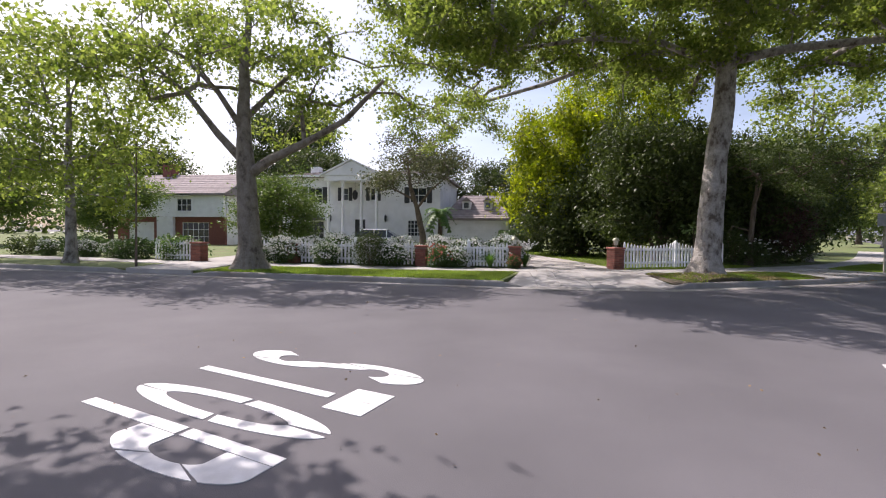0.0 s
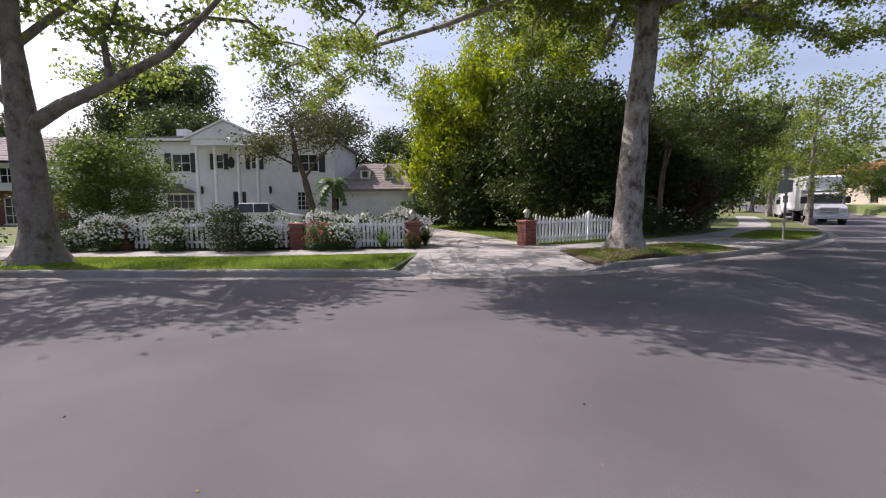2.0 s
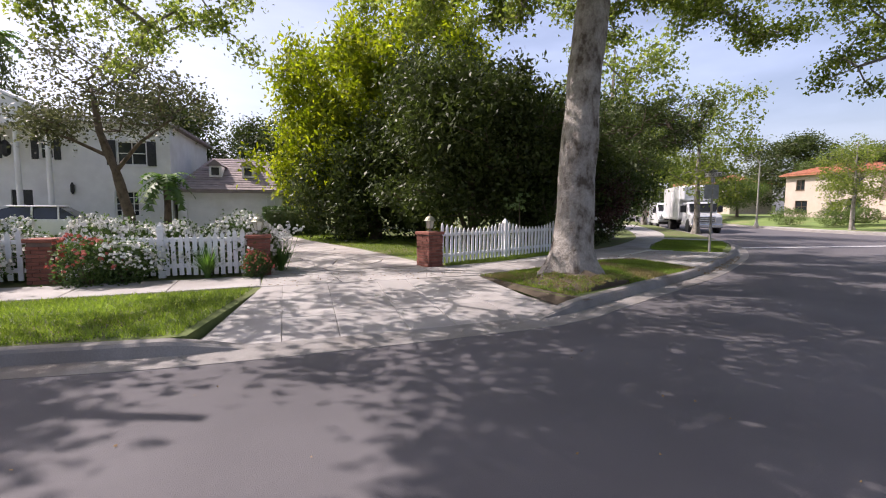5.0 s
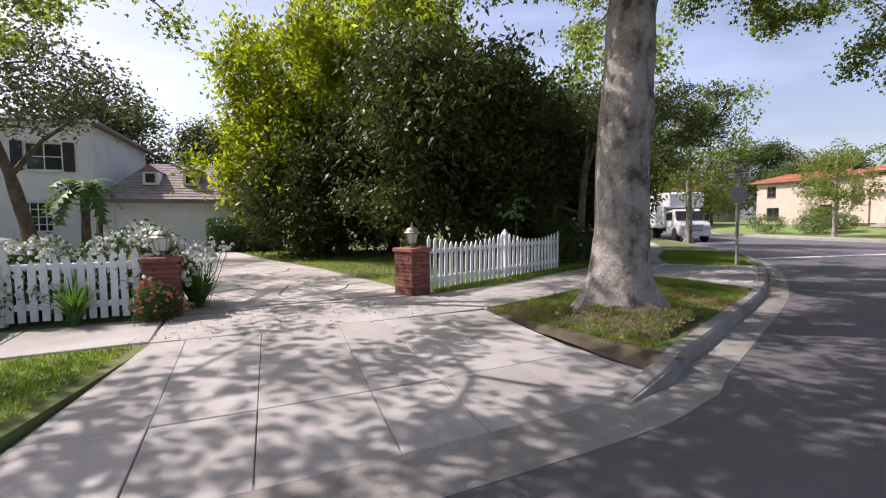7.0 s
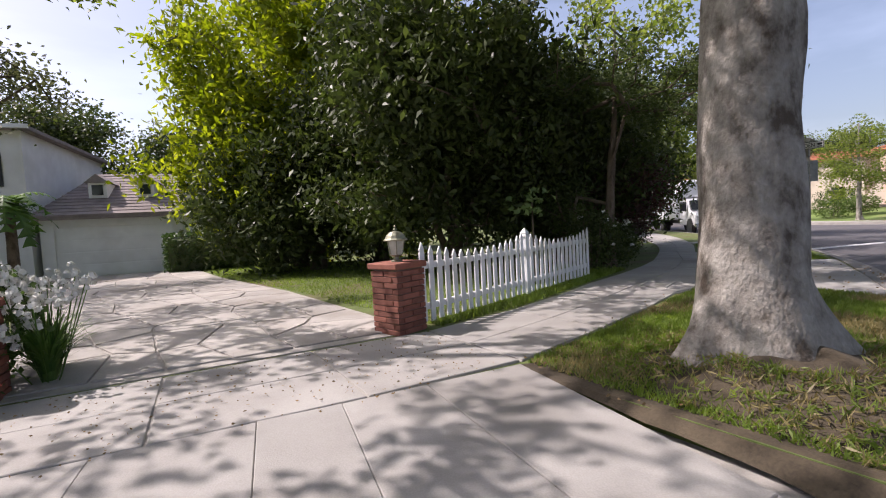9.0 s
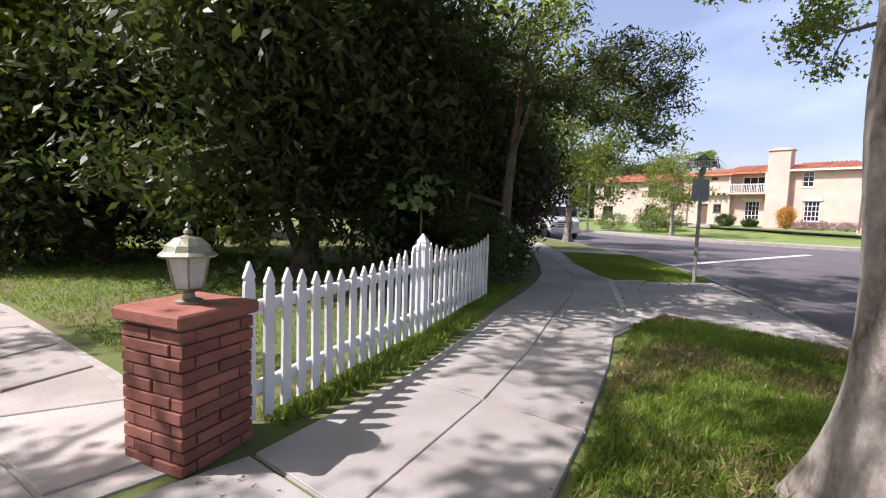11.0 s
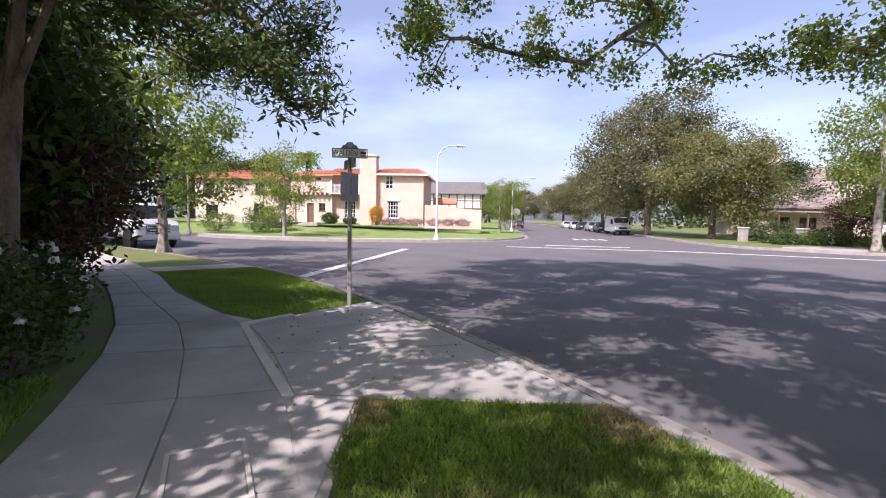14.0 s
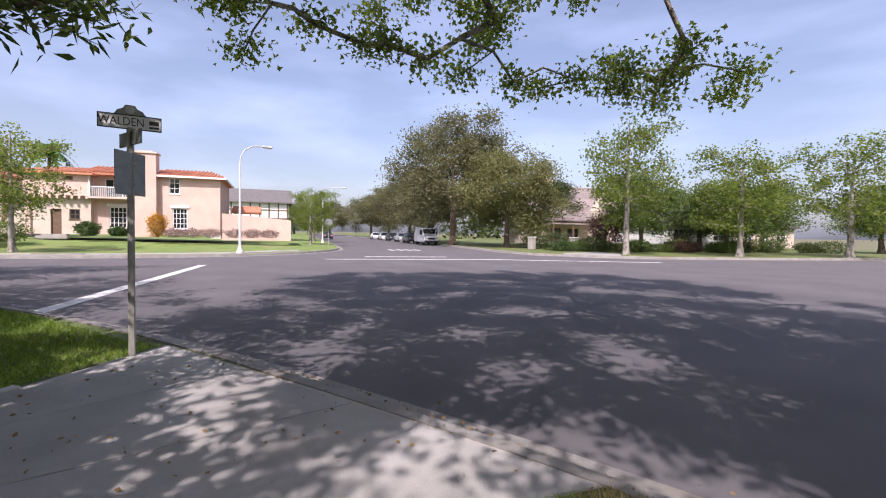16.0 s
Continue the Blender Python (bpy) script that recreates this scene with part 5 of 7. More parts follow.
for k, x in enumerate((1.9, 1.2, 0.5, -0.2, -0.9, -2.0, -2.8, -3.4, -4.1, -4.8, -5.5, -6.3, -7.0, -8.2)):
    copy_thing((rose_b, rose_a)[k % 2], pose(x, 19.25 + 0.2 * rng.normal(), 0.15, 0, 0, rng.uniform(0, 360)) @ Matrix.Diagonal((1.1, 1, rng.uniform(1.1, 1.35), 1)))
copy_thing(rose_c, pose(2.2, 18.3, 0.15, 0, 0, 40) @ Matrix.Diagonal((0.62, 0.42, 0.62, 1)))
shrub("dark_shrub", (-3.6, 17.95, 0.15), 0.75, 1.5, LEAF_DARK, "dark rounded evergreen shrub breaking the fence line", 84, n=3600)
for x, y, r, h, s in ((12.0, 22.75, 0.62, 1.6, 89), (12.9, 23.1, 0.6, 1.2, 85), (14.2, 24.5, 0.75, 1.25, 86), (15.7, 26.0, 0.8, 1.3, 87), (17.4, 28.1, 0.9, 1.4, 88)):
    shrub("rose_bush", (x, y, 0.15), r, h, LEAF_DARK, "dark leafy shrub with pale blossom beside the sidewalk", s, n=3400, flowers=60 if x > 14 else 8, fsize=0.08, group="path shrubs")


fig = thing("fig_shrub", (10.25, 22.55, 0.15), 0, "young fig shrub with large pale lobed leaves", "shrub")
part("stem", cyl(bmesh.new(), (0, 0, 0), (-0.1, -0.15, 1.7), 0.03, 0.015, 8), BARK_BROWN, fig)
fg = np.random.default_rng(95)
lv = new("foliage", leaves("foliage", fg.normal(size=(38, 3)) * (0.2, 0.2, 0.16) + (-0.15, -0.2, 1.62), 0.18, LOBED, LEAF_FIG, fg, 0.3, 0.3)); lv.parent = fig


def strap_clump(x, y, r, h, n, label, seed, flowers=0):
    rng = np.random.default_rng(seed)
    root = thing("lily_clump", (x, y, 0.16), 0, label, "lily", "lily clumps")
    v = []
    for k in range(n):
        a, tilt = rng.uniform(0, 6.28), rng.uniform(0.2, 1.0)
        d, side, w = np.array([math.cos(a), math.sin(a), 0]), np.array([-math.sin(a), math.cos(a), 0]), rng.uniform(0.012, 0.022)
        prev, hh = d * 0.05, h * rng.uniform(0.7, 1.15)
        for s in range(1, 6):
            f = s / 5
            p = d * (0.05 + r * tilt * f * f) + np.array([0, 0, hh * (f - 0.42 * tilt * f * f)])
            w0, w1 = w * (1.1 - (s - 1) / 5), w * (1.1 - f)
            v += [prev - side * w0, prev + side * w0, p + side * w1, p - side * w1]
            prev = p
    lv = new("leaves", raw_mesh("leaves", v, [4] * (len(v) // 4), LEAF_STRAP)); lv.parent = root
    if flowers:
        pts = np.c_[rng.normal(size=(flowers, 2)) * r * 0.45, h * rng.uniform(1.0, 1.35, flowers)]
        rows = [[p[0] * 0.2, p[1] * 0.2, 0, *p, 0.006, 0.005] for p in pts]
        st = new("stalks", tubes("stalks", rows, LEAF_STRAP, 5)); st.parent = root
        heads = np.repeat(pts, 7, axis=0) + rng.normal(size=(flowers * 7, 3)) * 0.045
        fl = new("flower_heads", blossoms("flower_heads", heads, 0.05, PETAL, rng)); fl.parent = root
    return root


strap_clump(1.25, 17.95 + 0.35, 0.5, 0.75, 130, "clump of arching green strap leaves before the fence", 91)
strap_clump(2.62, 19.15, 0.5, 0.75, 190, "white flowering lily clump beside the drive", 92, 16)
strap_clump(2.4, 19.75, 0.5, 0.75, 170, "white flowering lily clump beside the drive", 93, 12)


def hedge(x0, y0, x1, y1, z, h, label, seed, mat=LEAF_HEDGE, n=5200):
    rng = np.random.default_rng(seed)
    root = thing("clipped_hedge", ((x0 + x1) / 2, (y0 + y1) / 2, z), 0, label, "hedge", "hedges")
    w, d = abs(x1 - x0) / 2, abs(y1 - y0) / 2
    part("wood", boxes((-w + 0.12, -d + 0.12, 0, w - 0.12, d - 0.12, h - 0.15), bevel=0.1), LEAF_DARK, root, "dark twiggy inside")
    p = rng.uniform(-1, 1, (n, 3))
    ax = rng.integers(0, 3, n)
    p[np.arange(n), ax] = np.sign(p[np.arange(n), ax])
    p[ax == 2, 2] = 1
    pts = p * [w, d, h / 2] + [0, 0, h / 2] + rng.normal(size=(n, 3)) * 0.045
    lv = new("foliage", leaves("foliage", pts, 0.12, KITE, mat, rng, 0.0, 0.1)); lv.parent = root
    return root


hedge(0.75, 34.2, 3.9, 36.6, 0.15, 1.5, "clipped dark green hedge block by the garage", 101)


# ---- houses ----
def wall_panel(name, x0, x1, z0, z1, y, thick, holes, mat, parent, label=""):
    """A wall along x with openings (x0, z0, x1, z1) cut right through."""
    xs = sorted({x0, x1, *[v for h in holes for v in (h[0], h[2])]})
    zs = sorted({z0, z1, *[v for h in holes for v in (h[1], h[3])]})
    bm = bmesh.new()
    for a, b in zip(xs, xs[1:]):
        for c, d in zip(zs, zs[1:]):
            mx, mz = (a + b) / 2, (c + d) / 2
            if not any(h[0] < mx < h[2] and h[1] < mz < h[3] for h in holes):
                box(bm, a, y, c, b, y + thick, d)
    bmesh.ops.remove_doubles(bm, verts=bm.verts[:], dist=0.0005)
    return part(name, bm, mat, parent, label)


def window(parent, x0, z0, x1, z1, y, cols, rows, frame=WHITE, sill=True, shutters=None, thick=0.25, name="window"):
    """A window set in its opening: frame, glazing bars, panes, sill, and shutters beside it."""
    w = part(name, boxes((x0, y + 0.06, z0, x0 + 0.07, y + 0.14, z1), (x1 - 0.07, y + 0.06, z0, x1, y + 0.14, z1), (x0 + 0.07, y + 0.06, z0, x1 - 0.07, y + 0.14, z0 + 0.07), (x0 + 0.07, y + 0.06, z1 - 0.07, x1 - 0.07, y + 0.14, z1)), frame, parent)
    bm = bmesh.new()
    for k in range(1, cols):
        px = x0 + (x1 - x0) * k / cols
        box(bm, px - 0.02, y + 0.07, z0 + 0.07, px + 0.02, y + 0.11, z1 - 0.07)
    for k in range(1, rows):
        pz = z0 + (z1 - z0) * k / rows
        box(bm, x0 + 0.07, y + 0.072, pz - 0.02, x1 - 0.07, y + 0.108, pz + 0.02)
    if cols > 1 or rows > 1:
        part("glazing_bars", bm, frame, w)
    else:
        bm.free()
    part("pane", boxes((x0 + 0.06, y + 0.115, z0 + 0.06, x1 - 0.06, y + 0.125, z1 - 0.06)), GLASS, w)
    if sill:
        part("sill", boxes((x0 - 0.06, y - 0.05, z0 - 0.06, x1 + 0.06, y + 0.06, z0)), frame, w)
    if shutters:
        for sx in (x0 - shutters - 0.02, x1 + 0.02):
            s = part("shutter", boxes((sx, y - 0.045, z0 - 0.02, sx + shutters, y - 0.004, z1 + 0.02), bevel=0.006), SHUTTER, w, "black louvred shutter")
            bm = bmesh.new()
            for k in range(10):
                zz = z0 + (z1 - z0) * (k + 0.5) / 10
                box(bm, sx + 0.05, y - 0.062, zz - 0.025, sx + shutters - 0.05, y - 0.046, zz + 0.03)
            part("louvres", bm, SHUTTER, s)
    return w


def pitched(bm, x0, x1, y0, y1, ze, zr, over=0.35, hip_l=0.0, hip_r=0.0, t=0.14):
    """A ridge roof along x, with hipped ends where asked."""
    ym = (y0 + y1) / 2
    a, b, c, d = x0 - over, x1 + over, y0 - over, y1 + over
    for dz in (0,):
        e = [bm.verts.new(p) for p in ((a, c, ze), (b, c, ze), (b, d, ze), (a, d, ze))]
        f = [bm.verts.new(p) for p in ((a, c, ze - t), (b, c, ze - t), (b, d, ze - t), (a, d, ze - t))]
        r0, r1 = bm.verts.new((a + hip_l, ym, zr)), bm.verts.new((b - hip_r, ym, zr))
        fs = [bm.faces.new((e[0], e[1], r1, r0)), bm.faces.new((e[2], e[3], r0, r1)), bm.faces.new((e[1], e[2], r1)), bm.faces.new((e[3], e[0], r0)), bm.faces.new(f[::-1])]
        fs += [bm.faces.new((f[k], f[(k + 1) % 4], e[(k + 1) % 4], e[k])) for k in range(4)]
        bmesh.ops.recalc_face_normals(bm, faces=fs)
    return bm


def shingle_courses(parent, x0, x1, y0, ym, ze, zr, mat, n, over=0.35, hip_l=0.0, hip_r=0.0):
    """Overlapping courses on the front slope."""
    for k in range(n):
        f0, f1 = k / n, (k + 1.15) / n
        f1 = min(f1, 1)
        ya, yb = y0 - over + (ym - y0 + over) * f0, y0 - over + (ym - y0 + over) * f1
        za, zb = ze + (zr - ze) * f0, ze + (zr - ze) * f1
        bm = bmesh.new()
        l0, l1, r0, r1 = x0 - over + hip_l * f0, x0 - over + hip_l * f1, x1 + over - hip_r * f0, x1 + over - hip_r * f1
        v = [bm.verts.new(p) for p in ((l0, ya, za + 0.045), (r0, ya, za + 0.045), (r1, yb, zb + 0.012), (l1, yb, zb + 0.012), (l0, ya, za + 0.004), (r0, ya, za + 0.004))]
        bm.faces.new(v[:4]); bm.faces.new((v[4], v[5], v[1], v[0]))
        part("course", bm, mat, parent)


def closed_shell(parent, x0, x1, y0, y1, h, mat, thick=0.25):
    part("side_wall", boxes((x0, y0 + thick, 0, x0 + thick, y1, h)), mat, parent)
    part("side_wall", boxes((x1 - thick, y0 + thick, 0, x1, y1, h)), mat, parent)
    part("back_wall", boxes((x0 + thick, y1 - thick, 0, x1 - thick, y1, h)), mat, parent)


def white_house():
    h = thing("house", (-17.6, 35.9, 0.12), 0, "white two-storey colonial house with columned portico and black shutters", "house")
    up = [(2.3, 3.75, 3.6, 5.05), (5.3, 3.95, 5.9, 5.0), (7.75, 3.95, 8.35, 5.0), (11.1, 3.75, 12.5, 5.0)]
    dn = [(1.75, 0.75, 3.75, 2.25), (6.45, 0.12, 7.35, 2.4), (10.9, 1.05, 12.05, 2.4)]
    wall_panel("front_wall", 0, 13.6, 0, 6.0, 0, 0.25, up + dn, WHITE, h)
    closed_shell(h, 0, 13.6, 0, 9, 6.0, WHITE)
    for k, (a, b, c, d) in enumerate(up):
        window(h, a, b, c, d, 0, 2 if k in (0, 3) else 1, 2, shutters=0.42 if k in (0, 3) else 0.3)
    window(h, *dn[2], 0, 4, 4, shutters=None)
    bay = window(h, *dn[0], 0, 4, 3)
    bm = bmesh.new()
    prism(bm, [(1.55, 2.32), (3.95, 2.32), (3.5, 2.55), (2.75, 2.95), (2.0, 2.55)], -0.5, 0.0, "y")
    part("bay_hood", bm, ROOF_DARK, h, "dark lead bay hood")
    d = part("front_door", boxes((6.45, 0.1, 0.12, 7.35, 0.16, 2.4)), SHUTTER, h, "black panelled front door")
    part("door_panel", boxes((6.55, 0.085, 0.3, 6.86, 0.1, 1.1), (6.94, 0.085, 0.3, 7.25, 0.1, 1.1), (6.55, 0.085, 1.25, 6.86, 0.1, 2.25), (6.94, 0.085, 1.25, 7.25, 0.1, 2.25)), SHUTTER, d)
    part("knob", lathe(bmesh.new(), [(0.02, 0), (0.035, 0.03), (0.02, 0.06)], 8, (7.27, 0.06, 1.2)), BRONZE, d)
    roof = part("roof", pitched(bmesh.new(), 0, 13.6, 0, 9, 6.0, 6.95, 0.35, 2.5, 2.5), ROOF_GREY, h)
    shingle_courses(roof, 0, 13.6, 0, 4.5, 6.0, 6.95, ROOF_GREY, 9, 0.35, 2.5, 2.5)
    part("gutter", boxes((-0.4, -0.45, 5.88, 14.0, -0.35, 6.03)), WHITE, h)
    # portico
    for x in (4.75, 5.95, 7.5, 8.75):
        col = part("column", lathe(bmesh.new(), [(0.16, 0.1), (0.16, 0.2), (0.125, 0.26), (0.12, 2.5), (0.105, 5.2), (0.15, 5.3), (0.15, 5.4)], 16, (x, -1.35, 0)), WHITE, h, smooth=True)
        part("plinth", boxes((x - 0.18, -1.53, 0.06, x + 0.18, -1.17, 0.12)), WHITE, col)
    part("porch_step", boxes((4.3, -1.75, 0, 9.2, -0.01, 0.08)), CONCRETE, h)
    ent = part("entablature", boxes((4.5, -1.58, 5.42, 9.0, -0.01, 5.82)), WHITE, h)
    bm = bmesh.new()
    prism(bm, [(4.3, 5.83), (9.2, 5.83), (6.75, 6.95)], -1.65, 1.5, "y")
    ped = part("pediment", bm, WHITE, h)
    bm = bmesh.new()
    for a, b in (((4.15, 5.8), (6.75, 6.99)), ((6.75, 6.99), (9.35, 5.8))):
        prism(bm, [a, b, (b[0], b[1] + 0.13), (a[0], a[1] + 0.13)], -1.75, 1.5, "y")
    part("raking_cornice", bm, WHITE, ped)
    sw = thing("porch_lamp", (-17.6 + 6.75, 35.9 - 0.75, 0.12), 0, "dark hanging lantern under the portico", "lamp")
    part("chain", cyl(bmesh.new(), (0, 0, 4.7), (0, 0, 5.42), 0.012, 0.012, 6), BLACKPLASTIC, sw)
    part("body", lathe(bmesh.new(), [(0.05, 3.95), (0.2, 4.1), (0.24, 4.5), (0.1, 4.7), (0.02, 4.75)], 8), BLACKPLASTIC, sw)
    for x in (4.35, 9.1):
        part("wall_lamp", lathe(bmesh.new(), [(0.03, 2.2), (0.09, 2.35), (0.1, 2.65), (0.03, 2.8)], 8, (x, -0.1, 0)), BLACKPLASTIC, h, "black wall lantern")
    part("chimney", boxes((0.6, 4.0, 6.2, 1.4, 4.8, 7.35)), WHITE, h)
    # garage wing
    g = thing("garage", (-3.8, 36.1, 0.12), 0, "white garage with grey-brown shingle roof and small dormers", "garage")
    wall_panel("front_wall", 0, 5.0, 0, 2.5, 0, 0.22, [(0.45, 0, 4.6, 2.1)], WHITE, g)
    closed_shell(g, 0, 5.0, 0, 7, 2.5, WHITE, 0.22)
    door = part("garage_door", boxes((0.45, 0.08, 0.02, 4.6, 0.13, 2.1)), WHITE, g, "white panelled garage door")
    for k in range(4):
        part("door_panel", boxes((0.5, 0.062, 0.06 + 0.51 * k, 4.55, 0.079, 0.52 + 0.51 * k), bevel=0.006), WHITE, door)
    rf = part("roof", pitched(bmesh.new(), 0, 5.0, 0, 7, 2.52, 4.6, 0.25, 1.4, 0.9), ROOF_GREY, g)
    shingle_courses(rf, 0, 5.0, 0, 3.5, 2.52, 4.6, ROOF_GREY, 14, 0.25, 1.4, 0.9)
    for x in (1.75, 3.5):
        d = part("dormer", boxes((x - 0.33, 1.0, 3.3, x + 0.33, 2.6, 3.95)), WHITE, g)
        bm = bmesh.new()
        prism(bm, [(x - 0.45, 3.95), (x + 0.45, 3.95), (x, 4.32)], 0.9, 2.8, "y")
        part("dormer_roof", bm, ROOF_GREY, d)
        part("pane", boxes((x - 0.2, 0.97, 3.42, x + 0.2, 0.998, 3.85)), GLASS, d)


white_house()


def brick_house():
    h = thing("house", (-36.0, 38.0, 0.12), 0, "white and red brick house with grey roof and twin garage doors", "house")
    wall_panel("front_wall", 0, 11.5, 0, 2.6, 0, 0.25, [(1.2, 0, 4.0, 2.1), (7.0, 0.1, 9.8, 2.1)], BRICK, h, "red brick lower wall")
    wall_panel("upper_wall", 0, 11.5, 2.6, 4.7, -0.25, 0.3, [(0.9, 3.1, 2.4, 4.3), (6.6, 3.1, 8.2, 4.3)], WHITE, h, "white boarded upper wall")
    closed_shell(h, 0, 11.5, 0, 8, 4.7, WHITE)
    for a in (0.9, 6.6):
        window(h, a, 3.1, a + 1.5 + (0.1 if a > 1 else 0), 4.3, -0.25, 3, 2)
    part("garage_door", boxes((1.2, 0.1, 0, 4.0, 0.16, 2.1)), WHITE, h)
    window(h, 7.0, 0.1, 9.8, 2.1, 0, 5, 3)
    part("porch_wall", boxes((4.6, -0.35, 0, 6.3, -0.01, 2.58)), WHITE, h)
    rf = part("roof", pitched(bmesh.new(), 0, 11.5, -0.2, 8, 4.72, 7.0, 0.4), ROOF_GREY, h)
    shingle_courses(rf, 0, 11.5, -0.2, 3.9, 4.72, 7.0, ROOF_GREY, 10, 0.4)
    for x in (1.65, 7.4):
        d = part("dormer_hood", boxes((x - 0.8, -0.6, 4.55, x + 0.8, 0.9, 4.72)), WHITE, h)
    part("chimney", boxes((2.0, 3.4, 6.3, 3.0, 4.4, 8.0)), BRICK, h)


brick_house()


def tile_rows(parent, x0, x1, y0, ym, ze, zr, over, hip_l, hip_r):
    """Rows of barrel tiles on the front slope: one ridge of tiles a piece."""
    n = int((x1 - x0 + 2 * over) / 0.32)
    for k in range(n):
        x = x0 - over + 0.16 + k * 0.32
        left, right = x - (x0 - over), (x1 + over) - x
        top = min(1.0, left / hip_l if hip_l else 1, right / hip_r if hip_r else 1)
        if top < 0.08:
            continue
        a, b = (x, y0 - over, ze + 0.03), (x, y0 - over + (ym - y0 + over) * top, ze + 0.03 + (zr - ze) * top)
        part("roof_tile", cyl(bmesh.new(), a, b, 0.085, 0.08, 6), ROOF_RED, parent)


def pink_house():
    h = thing("house", (54.0, 37.0, 1.1), -90, "pink stucco Mediterranean house with red clay tile roofs", "house")
    # right block
    wall_panel("front_wall", 8.7, 13.4, 0, 4.95, 0, 0.3, [(9.55, 3.45, 10.35, 4.85 - 0.05), (9.8, 0.55, 10.9, 2.25)], STUCCO_PINK, h)
    window(h, 9.55, 3.45, 10.35, 4.8, 0, 2, 3)
    window(h, 9.8, 0.55, 10.9, 2.25, 0, 4, 4)
    part("window_head", boxes((9.65, -0.08, 2.27, 11.05, 0.0, 2.5)), WHITE, h)
    part("side_wall", boxes((13.1, 0.3, 0, 13.4, 8, 4.95)), STUCCO_PINK, h)
    part("inner_wall", boxes((8.7, 0.3, 0, 9.0, 8, 4.95)), STUCCO_PINK, h)
    rf = part("roof", pitched(bmesh.new(), 8.7, 13.4, 0, 8, 4.95, 5.85, 0.45, 0.2, 1.6), ROOF_RED, h)
    tile_rows(rf, 8.7, 13.4, 0, 4, 4.95, 5.85, 0.45, 0.2, 1.6)
    part("fascia", boxes((8.3, -0.5, 4.78, 13.9, -0.42, 4.93), (13.8, -0.42, 4.78, 13.88, 8.4, 4.93)), WHITE, h)
    # chimney
    ch = part("chimney", boxes((7.1, -0.55, -0.2, 8.75, 0.6, 6.6), bevel=0.03), STUCCO_PINK, h)
    part("chimney_cap", boxes((7.0, -0.65, 6.6, 8.85, 0.7, 6.72), (7.35, -0.3, 6.72, 8.5, 0.35, 6.86), bevel=0.01), STUCCO_PINK, ch)
    # middle with balcony
    wall_panel("front_wall", 4.1, 7.1, 0, 4.85, 0.6, 0.3, [(5.2, 0.5, 6.4, 2.25), (4.9, 3.0, 6.7, 4.5)], STUCCO_PINK, h)
    window(h, 5.2, 0.5, 6.4, 2.25, 0.6, 4, 4)
    window(h, 4.9, 3.0, 6.7, 4.5, 0.6, 3, 1)
    part("window_head", boxes((5.05, 0.5, 2.27, 6.55, 0.6, 2.5)), WHITE, h)
    b = part("balcony", boxes((4.1, -0.45, 2.85, 7.1, 0.6, 3.0)), STUCCO_PINK, h)
    part("handrail", boxes((4.1, -0.42, 3.72, 7.1, -0.34, 3.8)), WHITE, b)
    for k in range(22):
        part("baluster", boxes((4.2 + k * 0.132, -0.40, 3.0, 4.24 + k * 0.132, -0.36, 3.72)), WHITE, b)
    for x in (4.1, 6.95):
        part("balcony_post", boxes((x, -0.43, 3.0, x + 0.12, -0.31, 4.8)), WHITE, b)
    rf = part("roof", pitched(bmesh.new(), 3.9, 8.6, 0.0, 7, 4.86, 5.75, 0.4), ROOF_RED, h)
    tile_rows(rf, 3.9, 7.2, 0.0, 3.5, 4.86, 5.75, 0.4, 0, 0)
    # left wing with jettied upper floor
    wall_panel("front_wall", 0.3, 4.1, 0, 3.0, 0.1, 0.3, [(1.5, 0, 2.2, 1.95), (2.7, 1.15, 3.4, 1.95)], STUCCO_CREAM, h)
    part("front_door", boxes((1.5, 0.25, 0, 2.2, 0.3, 1.95)), WOOD, h, "brown plank front door")
    window(h, 2.7, 1.15, 3.4, 1.95, 0.1, 2, 2, WOOD)
    wall_panel("upper_wall", 0.0, 4.1, 3.0, 4.75, -0.35, 0.3, [(1.0, 4.2, 1.6, 4.5), (2.5, 4.2, 3.1, 4.5)], STUCCO_PINK, h)
    for x in (1.0, 2.5):
        part("grille", boxes((x, -0.2, 4.2, x + 0.6, -0.15, 4.5)), WOOD, h)
    for k in range(9):
        part("bracket", boxes((0.15 + 0.47 * k, -0.4, 2.78, 0.3 + 0.47 * k, 0.1, 2.99)), STUCCO_PINK, h)
    part("side_wall", boxes((0.0, -0.05, 0, 0.3, 7, 4.75)), STUCCO_PINK, h)
    part("inner_wall", boxes((3.8, 0.4, 0, 4.1, 7, 4.75)), STUCCO_PINK, h)
    part("back_wall", boxes((0.3, 6.7, 0, 3.8, 7, 4.75), (4.1, 6.7, 0, 8.7, 7, 4.8), (9.0, 7.7, 0, 13.1, 8, 4.9)), STUCCO_PINK, h)
    rf = part("roof", pitched(bmesh.new(), 0.0, 4.1, -0.35, 7, 4.76, 5.5, 0.4, 1.6, 0.0), ROOF_RED, h)
    tile_rows(rf, 0.0, 4.1, -0.35, 3.3, 4.76, 5.5, 0.4, 1.6, 0)
    bm = bmesh.new()
    prism(bm, [(-2.2, 0.0), (0.0, 0.0), (0.0, 2.3)], 0.1, 0.35, "y")
    part("buttress_wall", bm, STUCCO_CREAM, h)
    st = part("door_steps", boxes((1.1, -0.5, -0.2, 2.7, 0.1, 0.0), (0.9, -0.9, -0.35, 2.9, -0.5, -0.12)), CONCRETE, h)
    # garden wall
    bm = bmesh.new()
